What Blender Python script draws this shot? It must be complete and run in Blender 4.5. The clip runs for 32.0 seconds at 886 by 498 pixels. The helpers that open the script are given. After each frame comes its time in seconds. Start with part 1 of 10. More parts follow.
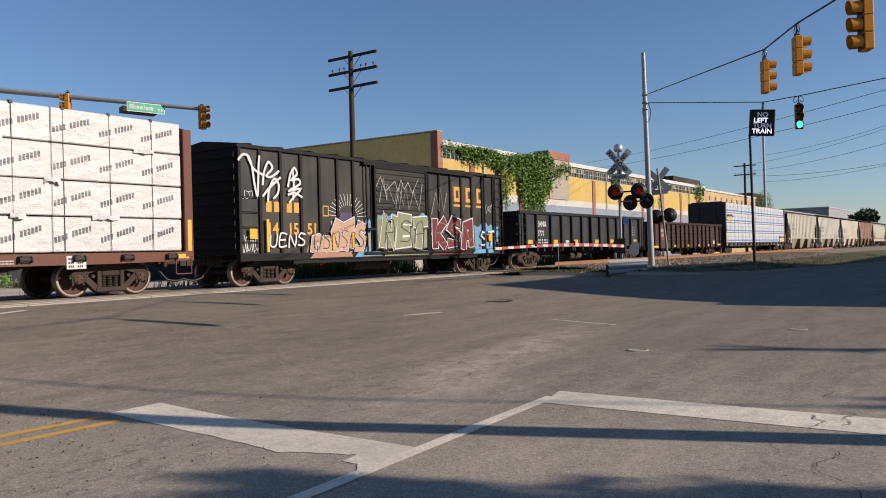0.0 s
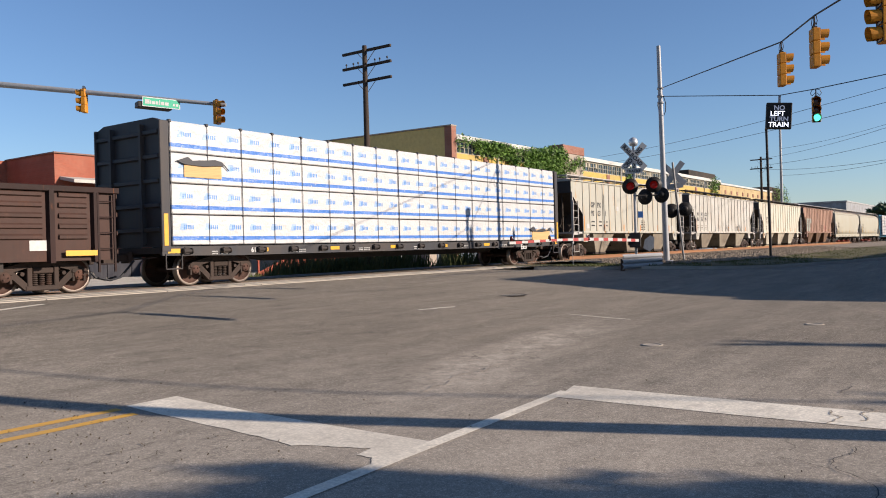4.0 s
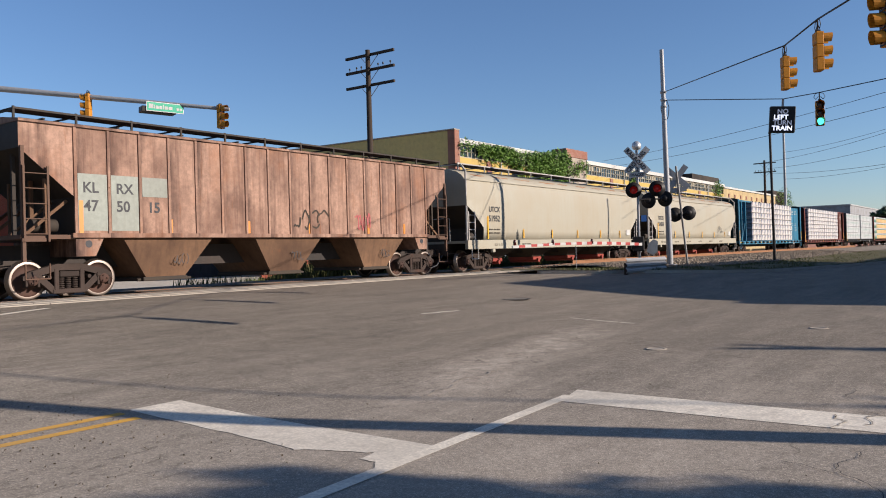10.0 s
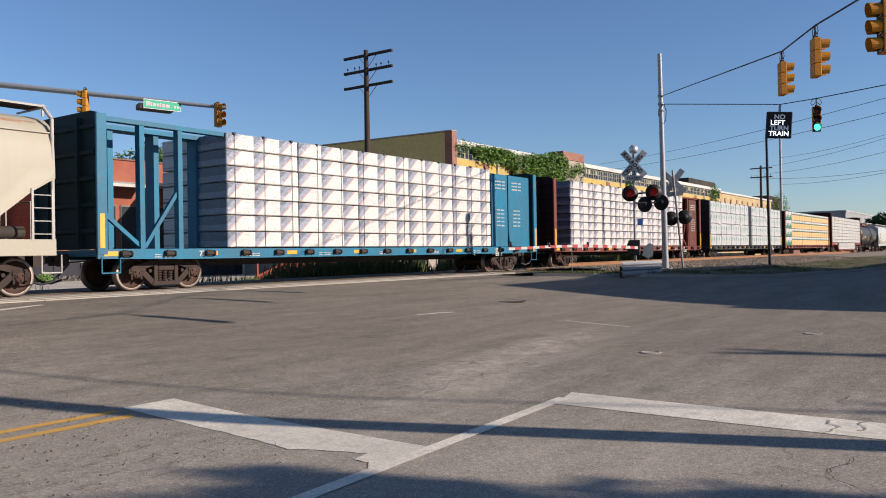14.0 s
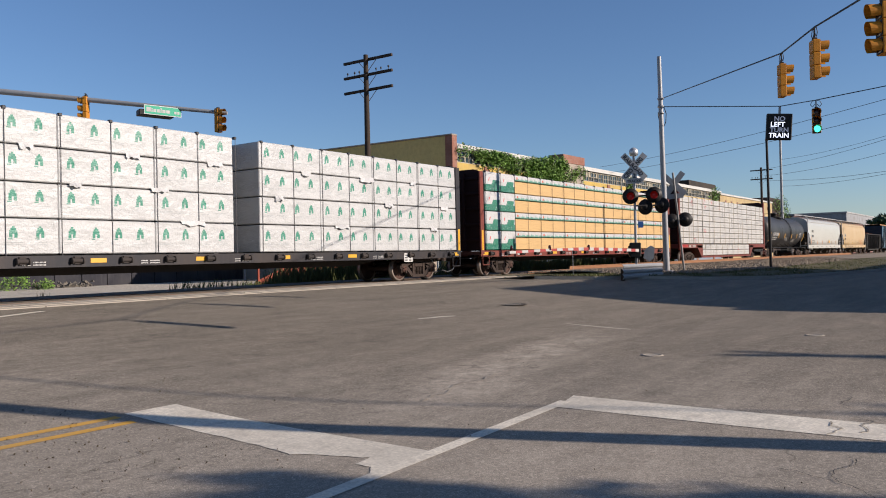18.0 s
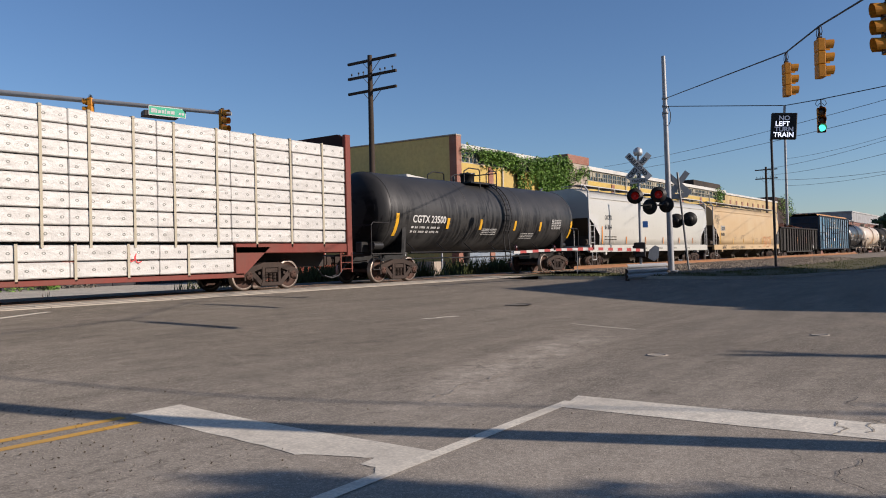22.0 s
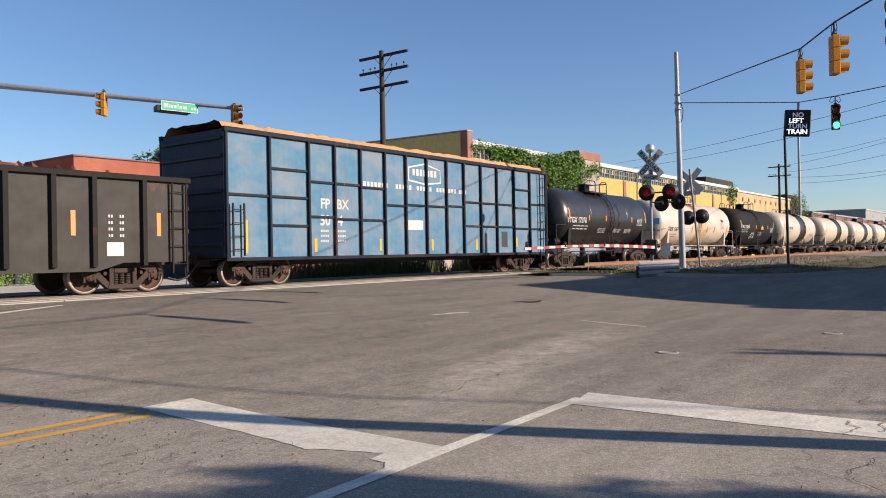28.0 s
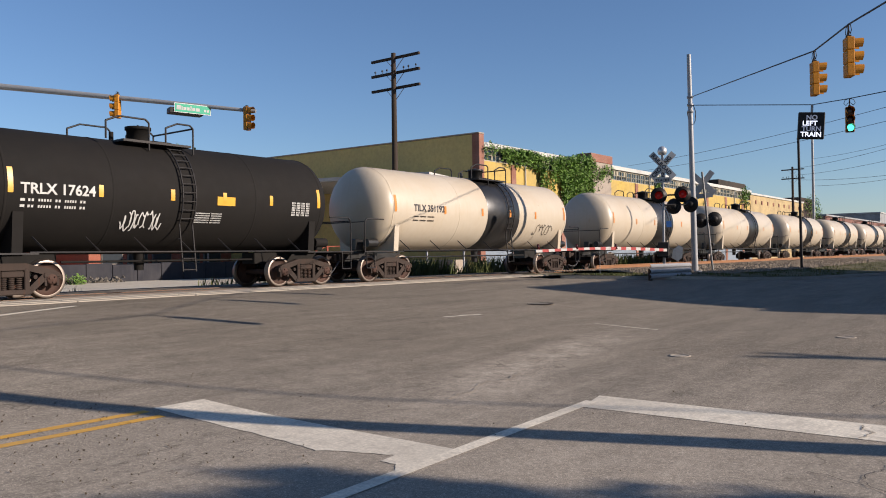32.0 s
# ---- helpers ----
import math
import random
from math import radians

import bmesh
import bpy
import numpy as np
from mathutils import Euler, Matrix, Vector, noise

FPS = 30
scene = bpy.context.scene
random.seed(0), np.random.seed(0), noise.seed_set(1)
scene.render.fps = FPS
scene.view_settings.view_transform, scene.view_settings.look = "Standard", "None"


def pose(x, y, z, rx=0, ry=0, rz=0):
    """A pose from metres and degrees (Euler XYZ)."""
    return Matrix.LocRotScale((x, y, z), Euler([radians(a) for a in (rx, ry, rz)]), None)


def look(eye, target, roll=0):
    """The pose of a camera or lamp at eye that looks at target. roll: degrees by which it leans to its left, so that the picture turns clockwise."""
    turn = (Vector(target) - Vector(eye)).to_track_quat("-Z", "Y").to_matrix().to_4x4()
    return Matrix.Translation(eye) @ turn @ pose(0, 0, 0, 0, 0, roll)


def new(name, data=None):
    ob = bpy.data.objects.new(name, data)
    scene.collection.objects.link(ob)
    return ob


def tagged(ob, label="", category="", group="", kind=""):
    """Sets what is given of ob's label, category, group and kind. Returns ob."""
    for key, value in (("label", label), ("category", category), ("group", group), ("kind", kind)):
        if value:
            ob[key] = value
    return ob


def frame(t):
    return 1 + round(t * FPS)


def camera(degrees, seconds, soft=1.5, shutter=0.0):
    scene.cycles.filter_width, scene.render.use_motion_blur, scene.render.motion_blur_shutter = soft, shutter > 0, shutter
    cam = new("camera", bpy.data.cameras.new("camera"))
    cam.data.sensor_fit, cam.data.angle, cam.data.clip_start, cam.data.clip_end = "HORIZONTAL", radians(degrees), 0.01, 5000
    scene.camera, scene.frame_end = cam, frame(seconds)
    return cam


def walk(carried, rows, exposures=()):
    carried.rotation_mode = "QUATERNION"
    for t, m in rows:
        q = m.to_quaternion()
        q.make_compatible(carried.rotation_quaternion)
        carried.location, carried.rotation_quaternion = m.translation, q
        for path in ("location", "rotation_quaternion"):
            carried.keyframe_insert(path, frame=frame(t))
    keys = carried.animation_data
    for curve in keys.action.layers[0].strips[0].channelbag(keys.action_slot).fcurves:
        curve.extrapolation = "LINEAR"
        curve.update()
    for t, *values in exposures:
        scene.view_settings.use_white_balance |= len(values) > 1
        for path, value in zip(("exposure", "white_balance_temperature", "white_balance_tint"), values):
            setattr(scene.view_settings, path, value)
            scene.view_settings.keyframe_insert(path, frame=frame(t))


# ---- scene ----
cam = camera(57.8, 32.0, soft=1.0)
PATH = [
    (0, pose(0, 0, 0.85, 90.334, 1.568, -55.390)), (0.5, pose(0, 0, 0.85, 90.283, 1.572, -55.622)),
    (1, pose(0, 0, 0.85, 90.232, 1.817, -55.580)), (1.5, pose(0, 0, 0.85, 90.105, 1.730, -55.391)),
    (2, pose(0, 0, 0.85, 89.982, 1.633, -55.055)), (2.5, pose(0, 0, 0.85, 89.951, 1.519, -54.752)),
    (3, pose(0, 0, 0.85, 89.917, 1.522, -54.449)), (3.5, pose(0, 0, 0.85, 89.988, 1.605, -54.337)),
    (5.5, pose(0, 0, 0.85, 89.826, 1.393, -54.678)), (6, pose(0, 0, 0.85, 90.044, 1.542, -54.489)),
    (6.5, pose(0, 0, 0.85, 90.101, 1.410, -54.517)), (7, pose(0, 0, 0.85, 90.162, 1.399, -54.750)),
    (7.5, pose(0, 0, 0.85, 90.174, 1.543, -55.042)), (8, pose(0, 0, 0.85, 90.282, 1.834, -55.230)),
    (8.5, pose(0, 0, 0.85, 90.378, 1.889, -55.231)), (9, pose(0, 0, 0.85, 90.408, 1.657, -55.098)),
    (9.5, pose(0, 0, 0.85, 90.411, 1.625, -54.667)), (10, pose(0, 0, 0.85, 90.253, 1.609, -54.158)),
    (10.5, pose(0, 0, 0.85, 89.912, 1.455, -54.254)), (11, pose(0, 0, 0.85, 89.828, 1.377, -54.257)),
    (11.5, pose(0, 0, 0.85, 89.695, 1.344, -54.202)), (12, pose(0, 0, 0.85, 89.475, 1.158, -54.194)),
    (12.5, pose(0, 0, 0.85, 89.446, 1.070, -54.022)), (13, pose(0, 0, 0.85, 89.708, 1.330, -53.952)),
    (13.5, pose(0, 0, 0.85, 90.041, 1.313, -54.139)), (14, pose(0, 0, 0.85, 90.330, 0.935, -54.446)),
    (14.5, pose(0, 0, 0.85, 90.564, 0.952, -54.600)), (16.5, pose(0, 0, 0.85, 90.440, 0.954, -54.318)),
    (17, pose(0, 0, 0.85, 90.363, 0.992, -54.291)), (17.5, pose(0, 0, 0.85, 90.490, 1.145, -54.361)),
    (18, pose(0, 0, 0.85, 90.607, 1.287, -54.381)), (18.5, pose(0, 0, 0.85, 90.602, 1.405, -54.324)),
    (19, pose(0, 0, 0.85, 90.702, 1.462, -54.078)), (19.5, pose(0, 0, 0.85, 90.736, 1.367, -54.052)),
    (20, pose(0, 0, 0.85, 90.747, 1.171, -54.259)), (20.5, pose(0, 0, 0.85, 90.734, 1.064, -54.441)),
    (20.7, pose(0, 0, 0.85, 90.628, 1.477, -54.406)), (21, pose(0, 0, 0.85, 90.672, 1.293, -54.352)),
    (21.5, pose(0, 0, 0.85, 90.656, 1.496, -54.152)), (22, pose(0, 0, 0.85, 90.628, 1.386, -54.074)),
    (22.5, pose(0, 0, 0.85, 90.562, 1.157, -54.039)), (22.6, pose(0, 0, 0.85, 90.531, 1.372, -54.024)),
    (23, pose(0, 0, 0.85, 90.394, 1.127, -53.963)), (23.5, pose(0, 0, 0.85, 90.442, 1.358, -54.020)),
    (24, pose(0, 0, 0.85, 90.504, 1.615, -53.599)), (24.5, pose(0, 0, 0.85, 90.255, 1.504, -53.430)),
    (25, pose(0, 0, 0.85, 90.394, 1.127, -53.835)), (25.5, pose(0, 0, 0.85, 90.580, 1.031, -54.111)),
    (27.5, pose(0, 0, 0.85, 90.442, 0.997, -53.382)), (28, pose(0, 0, 0.85, 90.353, 1.071, -53.316)),
    (28.5, pose(0, 0, 0.85, 90.728, 1.338, -53.286)), (29, pose(0, 0, 0.85, 91.031, 1.304, -53.344)),
    (29.5, pose(0, 0, 0.85, 91.006, 1.039, -53.395)), (30, pose(0, 0, 0.85, 90.879, 1.050, -53.449)),
    (30.5, pose(0, 0, 0.85, 90.913, 1.187, -53.276)), (31, pose(0, 0, 0.85, 90.955, 0.966, -52.851)),
    (31.5, pose(0, 0, 0.85, 90.734, 0.711, -52.472)), (32, pose(0, 0, 0.85, 90.522, 0.893, -52.513)),
]
walk(cam, PATH, exposures=[(t, stops, 5950 if 5 < t < 26 else 6100, 16) for t, stops in ((0, 0.45), (1, 0.85), (2, 0.90), (3, 0.85), (5, 0.6), (6, 0.54), (7, 0.6), (8, 0.55), (9, 0.58), (10, 0.62), (11, 0.7), (12, 0.62), (13, 0.65), (14, 0.6), (16, 0.52), (17, 0.48), (18, 0.47), (19, 0.43), (20, 0.45), (21, 0.45), (22, 0.42), (23, 0.82), (24, 0.55), (25, 0.36), (26.5, 0.6), (28, 0.78), (29, 0.83), (30, 0.8), (31, 0.58), (32, 0.58))])

# ---- light ----
SUN_EL = radians(20.5)
SUN_WAY = (-0.36, 0.933)              # the way the light travels over the ground
world = bpy.data.worlds.new("world")
scene.world = world
world.use_nodes = True
wn = world.node_tree.nodes
sky = wn.new("ShaderNodeTexSky")
sky.sky_type = "NISHITA"
sky.sun_disc = False
sky.sun_elevation = SUN_EL
sky.sun_rotation = math.atan2(-SUN_WAY[0], -SUN_WAY[1])
sky.air_density, sky.dust_density, sky.ozone_density = 1.0, 0.2, 4.0
wn["Background"].inputs["Strength"].default_value = 0.075
world.node_tree.links.new(sky.outputs[0], wn["Background"].inputs["Color"])
sun_data = bpy.data.lights.new("sun", "SUN")
sun_data.energy, sun_data.angle, sun_data.color = 5.0, radians(0.53), (1.0, 0.86, 0.68)
sun = new("sun", sun_data)
ray = Vector((SUN_WAY[0] * math.cos(SUN_EL), SUN_WAY[1] * math.cos(SUN_EL), -math.sin(SUN_EL)))
sun.matrix_world = look((60, -30, 40), Vector((60, -30, 40)) + ray)

# ---- materials ----
def _nodes(name):
    m = bpy.data.materials.new(name)
    m.use_nodes = True
    nt = m.node_tree
    return m, nt, nt.nodes["Principled BSDF"]


def _mix(nt, fac, a, b):
    n = nt.nodes.new("ShaderNodeMix")
    n.data_type = "RGBA"
    for sock, v in ((n.inputs[0], fac), (n.inputs[6], a), (n.inputs[7], b)):
        if isinstance(v, bpy.types.NodeSocket):
            nt.links.new(v, sock)
        elif isinstance(v, (int, float)):
            sock.default_value = v
        else:
            sock.default_value = (*v, 1)
    return n.outputs[2]


def _calc(nt, op, a, b=0.0):
    n = nt.nodes.new("ShaderNodeMath")
    n.operation = op
    for i, v in enumerate((a, b)):
        if isinstance(v, bpy.types.NodeSocket):
            nt.links.new(v, n.inputs[i])
        else:
            n.inputs[i].default_value = v
    return n.outputs[0]


def _noise(nt, vec, scale, detail=4.0, rough=0.55):
    n = nt.nodes.new("ShaderNodeTexNoise")
    n.inputs["Scale"].default_value, n.inputs["Detail"].default_value, n.inputs["Roughness"].default_value = scale, detail, rough
    nt.links.new(vec, n.inputs["Vector"])
    return n.outputs[0]


def _ramp(nt, fac, lo, hi):
    n = nt.nodes.new("ShaderNodeMapRange")
    n.inputs[1].default_value, n.inputs[2].default_value = lo, hi
    nt.links.new(fac, n.inputs[0])
    return n.outputs[0]


def _scaled(nt, vec, sx, sy, sz):
    n = nt.nodes.new("ShaderNodeMapping")
    n.inputs["Scale"].default_value = (sx, sy, sz)
    nt.links.new(vec, n.inputs["Vector"])
    return n.outputs[0]


def _coords(nt, shift=True):
    tc = nt.nodes.new("ShaderNodeTexCoord")
    vec = tc.outputs["Object"]
    if shift:
        info = nt.nodes.new("ShaderNodeObjectInfo")
        mul = nt.nodes.new("ShaderNodeMath")
        mul.operation = "MULTIPLY"
        mul.inputs[1].default_value = 60.0
        nt.links.new(info.outputs["Random"], mul.inputs[0])
        add = nt.nodes.new("ShaderNodeVectorMath")
        nt.links.new(vec, add.inputs[0])
        nt.links.new(mul.outputs[0], add.inputs[1])
        vec = add.outputs[0]
    return vec


def _bump(nt, bsdf, height, strength, dist=0.02):
    n = nt.nodes.new("ShaderNodeBump")
    n.inputs["Strength"].default_value, n.inputs["Distance"].default_value = strength, dist
    nt.links.new(height, n.inputs["Height"])
    nt.links.new(n.outputs[0], bsdf.inputs["Normal"])


def paint(name, col, dirt=(0.09, 0.065, 0.045), dirt_amount=0.5, rust=0.0, rust_col=(0.28, 0.09, 0.025), rough=0.5, metal=0.0, grain=9.0, streak=0.5, bump=0.12, mottle=1.0, rib=None, cloud=0.0, dent=0.0):
    """Painted or bare surface: base colour, broad dirt, vertical streaks, rust spots, fine relief."""
    m, nt, b = _nodes(name)
    vec = _coords(nt)
    broad = _ramp(nt, _noise(nt, _scaled(nt, vec, 1.0, 1.0, cloud), 0.9, 8, 0.6) if cloud else _noise(nt, vec, 0.55, 5), 0.38, 0.72)
    fine = _noise(nt, vec, grain, 6, 0.65)
    runs = _ramp(nt, _noise(nt, _scaled(nt, vec, 5.0, 5.0, 0.25), 1.3, 5, 0.6), 0.48, 0.72)
    light = _mix(nt, _ramp(nt, fine, 0.3, 0.7), tuple(c * (1 - 0.14 * mottle) for c in col), tuple(min(1, c * (1 + 0.1 * mottle)) for c in col))
    mul = nt.nodes.new("ShaderNodeMath")
    mul.operation = "MULTIPLY"
    mul.inputs[1].default_value = dirt_amount
    nt.links.new(broad, mul.inputs[0])
    c = _mix(nt, mul.outputs[0], light, dirt)
    mul2 = nt.nodes.new("ShaderNodeMath")
    mul2.operation = "MULTIPLY"
    mul2.inputs[1].default_value = streak * dirt_amount
    nt.links.new(runs, mul2.inputs[0])
    c = _mix(nt, mul2.outputs[0], c, dirt)
    if rust:
        rf = _noise(nt, _scaled(nt, vec, 1.0, 1.0, 0.45), 0.9, 8, 0.72)
        soft = nt.nodes.new("ShaderNodeMath")
        soft.operation = "MULTIPLY"
        soft.inputs[1].default_value = 0.7
        nt.links.new(_ramp(nt, rf, 0.68 - 0.22 * rust, 0.86 - 0.16 * rust), soft.inputs[0])
        c = _mix(nt, soft.outputs[0], c, rust_col)
        drip = _noise(nt, _scaled(nt, vec, 7.0, 7.0, 0.4), 1.0, 5, 0.65)
        c = _mix(nt, _ramp(nt, drip, 0.72 - 0.14 * rust, 0.82 - 0.12 * rust), c, tuple(q * 0.8 for q in rust_col))
        spot = _noise(nt, vec, 3.6, 5, 0.7)
        c = _mix(nt, _ramp(nt, spot, 0.76 - 0.12 * rust, 0.8 - 0.12 * rust), c, tuple(q * 0.42 for q in rust_col))
    if rib:
        tc = nt.nodes.new("ShaderNodeTexCoord")
        sep = nt.nodes.new("ShaderNodeSeparateXYZ")
        nt.links.new(tc.outputs["Object"], sep.inputs[0])
        near = nt.nodes.new("ShaderNodeMath")
        near.operation = "FLOORED_MODULO"
        sh = nt.nodes.new("ShaderNodeMath")
        sh.operation = "SUBTRACT"
        sh.inputs[1].default_value = rib[0]
        nt.links.new(sep.outputs[0], sh.inputs[0])
        nt.links.new(sh.outputs[0], near.inputs[0])
        near.inputs[1].default_value = rib[1]
        edge = nt.nodes.new("ShaderNodeMapRange")
        edge.inputs[1].default_value, edge.inputs[2].default_value, edge.inputs[3].default_value, edge.inputs[4].default_value = 0.05, rib[3], 1.0, 0.0
        nt.links.new(near.outputs[0], edge.inputs[0])
        run = _ramp(nt, _noise(nt, _scaled(nt, vec, 2.6, 2.6, 0.8), 1.0, 5, 0.62), rib[4], rib[5])
        both = nt.nodes.new("ShaderNodeMath")
        both.operation = "MULTIPLY"
        nt.links.new(edge.outputs[0], both.inputs[0])
        nt.links.new(run, both.inputs[1])
        c = _mix(nt, both.outputs[0], c, rib[2])
    nt.links.new(c, b.inputs["Base Color"])
    rr = nt.nodes.new("ShaderNodeMapRange")
    rr.inputs[3].default_value, rr.inputs[4].default_value = max(0.05, rough - 0.12), min(1, rough + 0.15)
    nt.links.new(fine, rr.inputs[0])
    nt.links.new(rr.outputs[0], b.inputs["Roughness"])
    b.inputs["Metallic"].default_value = metal
    if rough >= 0.5 and not metal:
        b.inputs["Specular IOR Level"].default_value = 0.2
    if dent:
        hollow = _noise(nt, _scaled(nt, vec, 1.0, 1.0, 0.8), 1.35, 2.2, 0.45)
        _bump(nt, b, _calc(nt, "ADD", hollow, _calc(nt, "MULTIPLY", fine, 0.012)), dent, 0.25)
    elif bump:
        _bump(nt, b, fine, bump, 0.01)
    return m


def streaked_tank(name):
    """Dull grey-black tank paint with ragged black runs down its flanks."""
    m, nt, b = _nodes(name)
    vec = _coords(nt)
    z = nt.nodes.new("ShaderNodeSeparateXYZ")
    tc = nt.nodes.new("ShaderNodeTexCoord")
    nt.links.new(tc.outputs["Object"], z.inputs[0])
    dust = _mix(nt, _ramp(nt, _noise(nt, vec, 0.7, 5, 0.6), 0.35, 0.7), (0.024, 0.0233, 0.0225), (0.04, 0.038, 0.0355))
    runs = _noise(nt, _scaled(nt, vec, 6.5, 0.6, 0.6), 1.0, 7, 0.66)
    where = _ramp(nt, _noise(nt, _scaled(nt, vec, 0.35, 0.2, 0.2), 1.0, 3), 0.22, 0.4)
    patchy = _ramp(nt, _noise(nt, _scaled(nt, vec, 1.1, 0.5, 1.4), 1.0, 4, 0.6), 0.38, 0.56)
    high = _calc(nt, "MULTIPLY", _calc(nt, "MULTIPLY", _ramp(nt, z.outputs[2], 3.75, 2.9), where), patchy)
    black = _calc(nt, "MULTIPLY", _ramp(nt, runs, 0.46, 0.515), high)
    nt.links.new(_mix(nt, black, dust, (0.003, 0.003, 0.0035)), b.inputs["Base Color"])
    b.inputs["Roughness"].default_value = 0.48
    b.inputs["Specular IOR Level"].default_value = 0.3
    _bump(nt, b, _noise(nt, vec, 4.0, 5), 0.05, 0.01)
    return m


def stained_tank(name, x0, x1):
    """Cream tank paint, dusty pink low down, with rust washed down from the ladder at x0 towards x1."""
    m, nt, b = _nodes(name)
    vec = _coords(nt)
    tc = nt.nodes.new("ShaderNodeTexCoord")
    sep = nt.nodes.new("ShaderNodeSeparateXYZ")
    nt.links.new(tc.outputs["Object"], sep.inputs[0])
    c = _mix(nt, _ramp(nt, _noise(nt, vec, 0.8, 6, 0.6), 0.4, 0.75), (0.5, 0.44, 0.36), (0.44, 0.34, 0.24))
    low = _calc(nt, "MULTIPLY", _ramp(nt, sep.outputs[2], 2.0, 1.2), _ramp(nt, _noise(nt, _scaled(nt, vec, 2.2, 1, 0.6), 1.4, 6, 0.65), 0.4, 0.7))
    c = _mix(nt, _calc(nt, "MULTIPLY", low, 0.6), c, (0.3, 0.19, 0.1))
    wob = _calc(nt, "ADD", sep.outputs[0], _calc(nt, "MULTIPLY", _calc(nt, "SUBTRACT", _noise(nt, _scaled(nt, vec, 1.6, 1, 0.7), 1.0, 6, 0.7), 0.5), 1.3))
    wash = _calc(nt, "MULTIPLY", _ramp(nt, wob, x0 - 0.9, x0), _ramp(nt, wob, x1, x0 + 0.5))
    c = _mix(nt, _calc(nt, "MULTIPLY", wash, 0.6), c, (0.42, 0.22, 0.055))
    core = _calc(nt, "MULTIPLY", _ramp(nt, wob, x0 - 0.45, x0 - 0.05), _ramp(nt, wob, x0 + 0.5, x0 + 0.15))
    c = _mix(nt, _calc(nt, "MULTIPLY", core, 0.7), c, (0.17, 0.055, 0.03))
    spot = _ramp(nt, _noise(nt, _scaled(nt, vec, 1, 1, 0.5), 2.4, 7, 0.75), 0.62, 0.74)
    c = _mix(nt, _calc(nt, "MULTIPLY", spot, 0.6), c, (0.36, 0.2, 0.08))
    nt.links.new(c, b.inputs["Base Color"])
    b.inputs["Roughness"].default_value = 0.42
    _bump(nt, b, _noise(nt, vec, 5.0, 4), 0.02, 0.01)
    return m


def plain(name, col, rough=0.6, metal=0.0, emit=None, power=0.0):
    m, nt, b = _nodes(name)
    vec = _coords(nt)
    n = _noise(nt, vec, 6.0, 4)
    nt.links.new(_mix(nt, n, tuple(c * 0.82 for c in col), tuple(min(1, c * 1.15) for c in col)), b.inputs["Base Color"])
    b.inputs["Roughness"].default_value, b.inputs["Metallic"].default_value = rough, metal
    if emit:
        b.inputs["Emission Color"].default_value, b.inputs["Emission Strength"].default_value = (*emit, 1), power
    return m


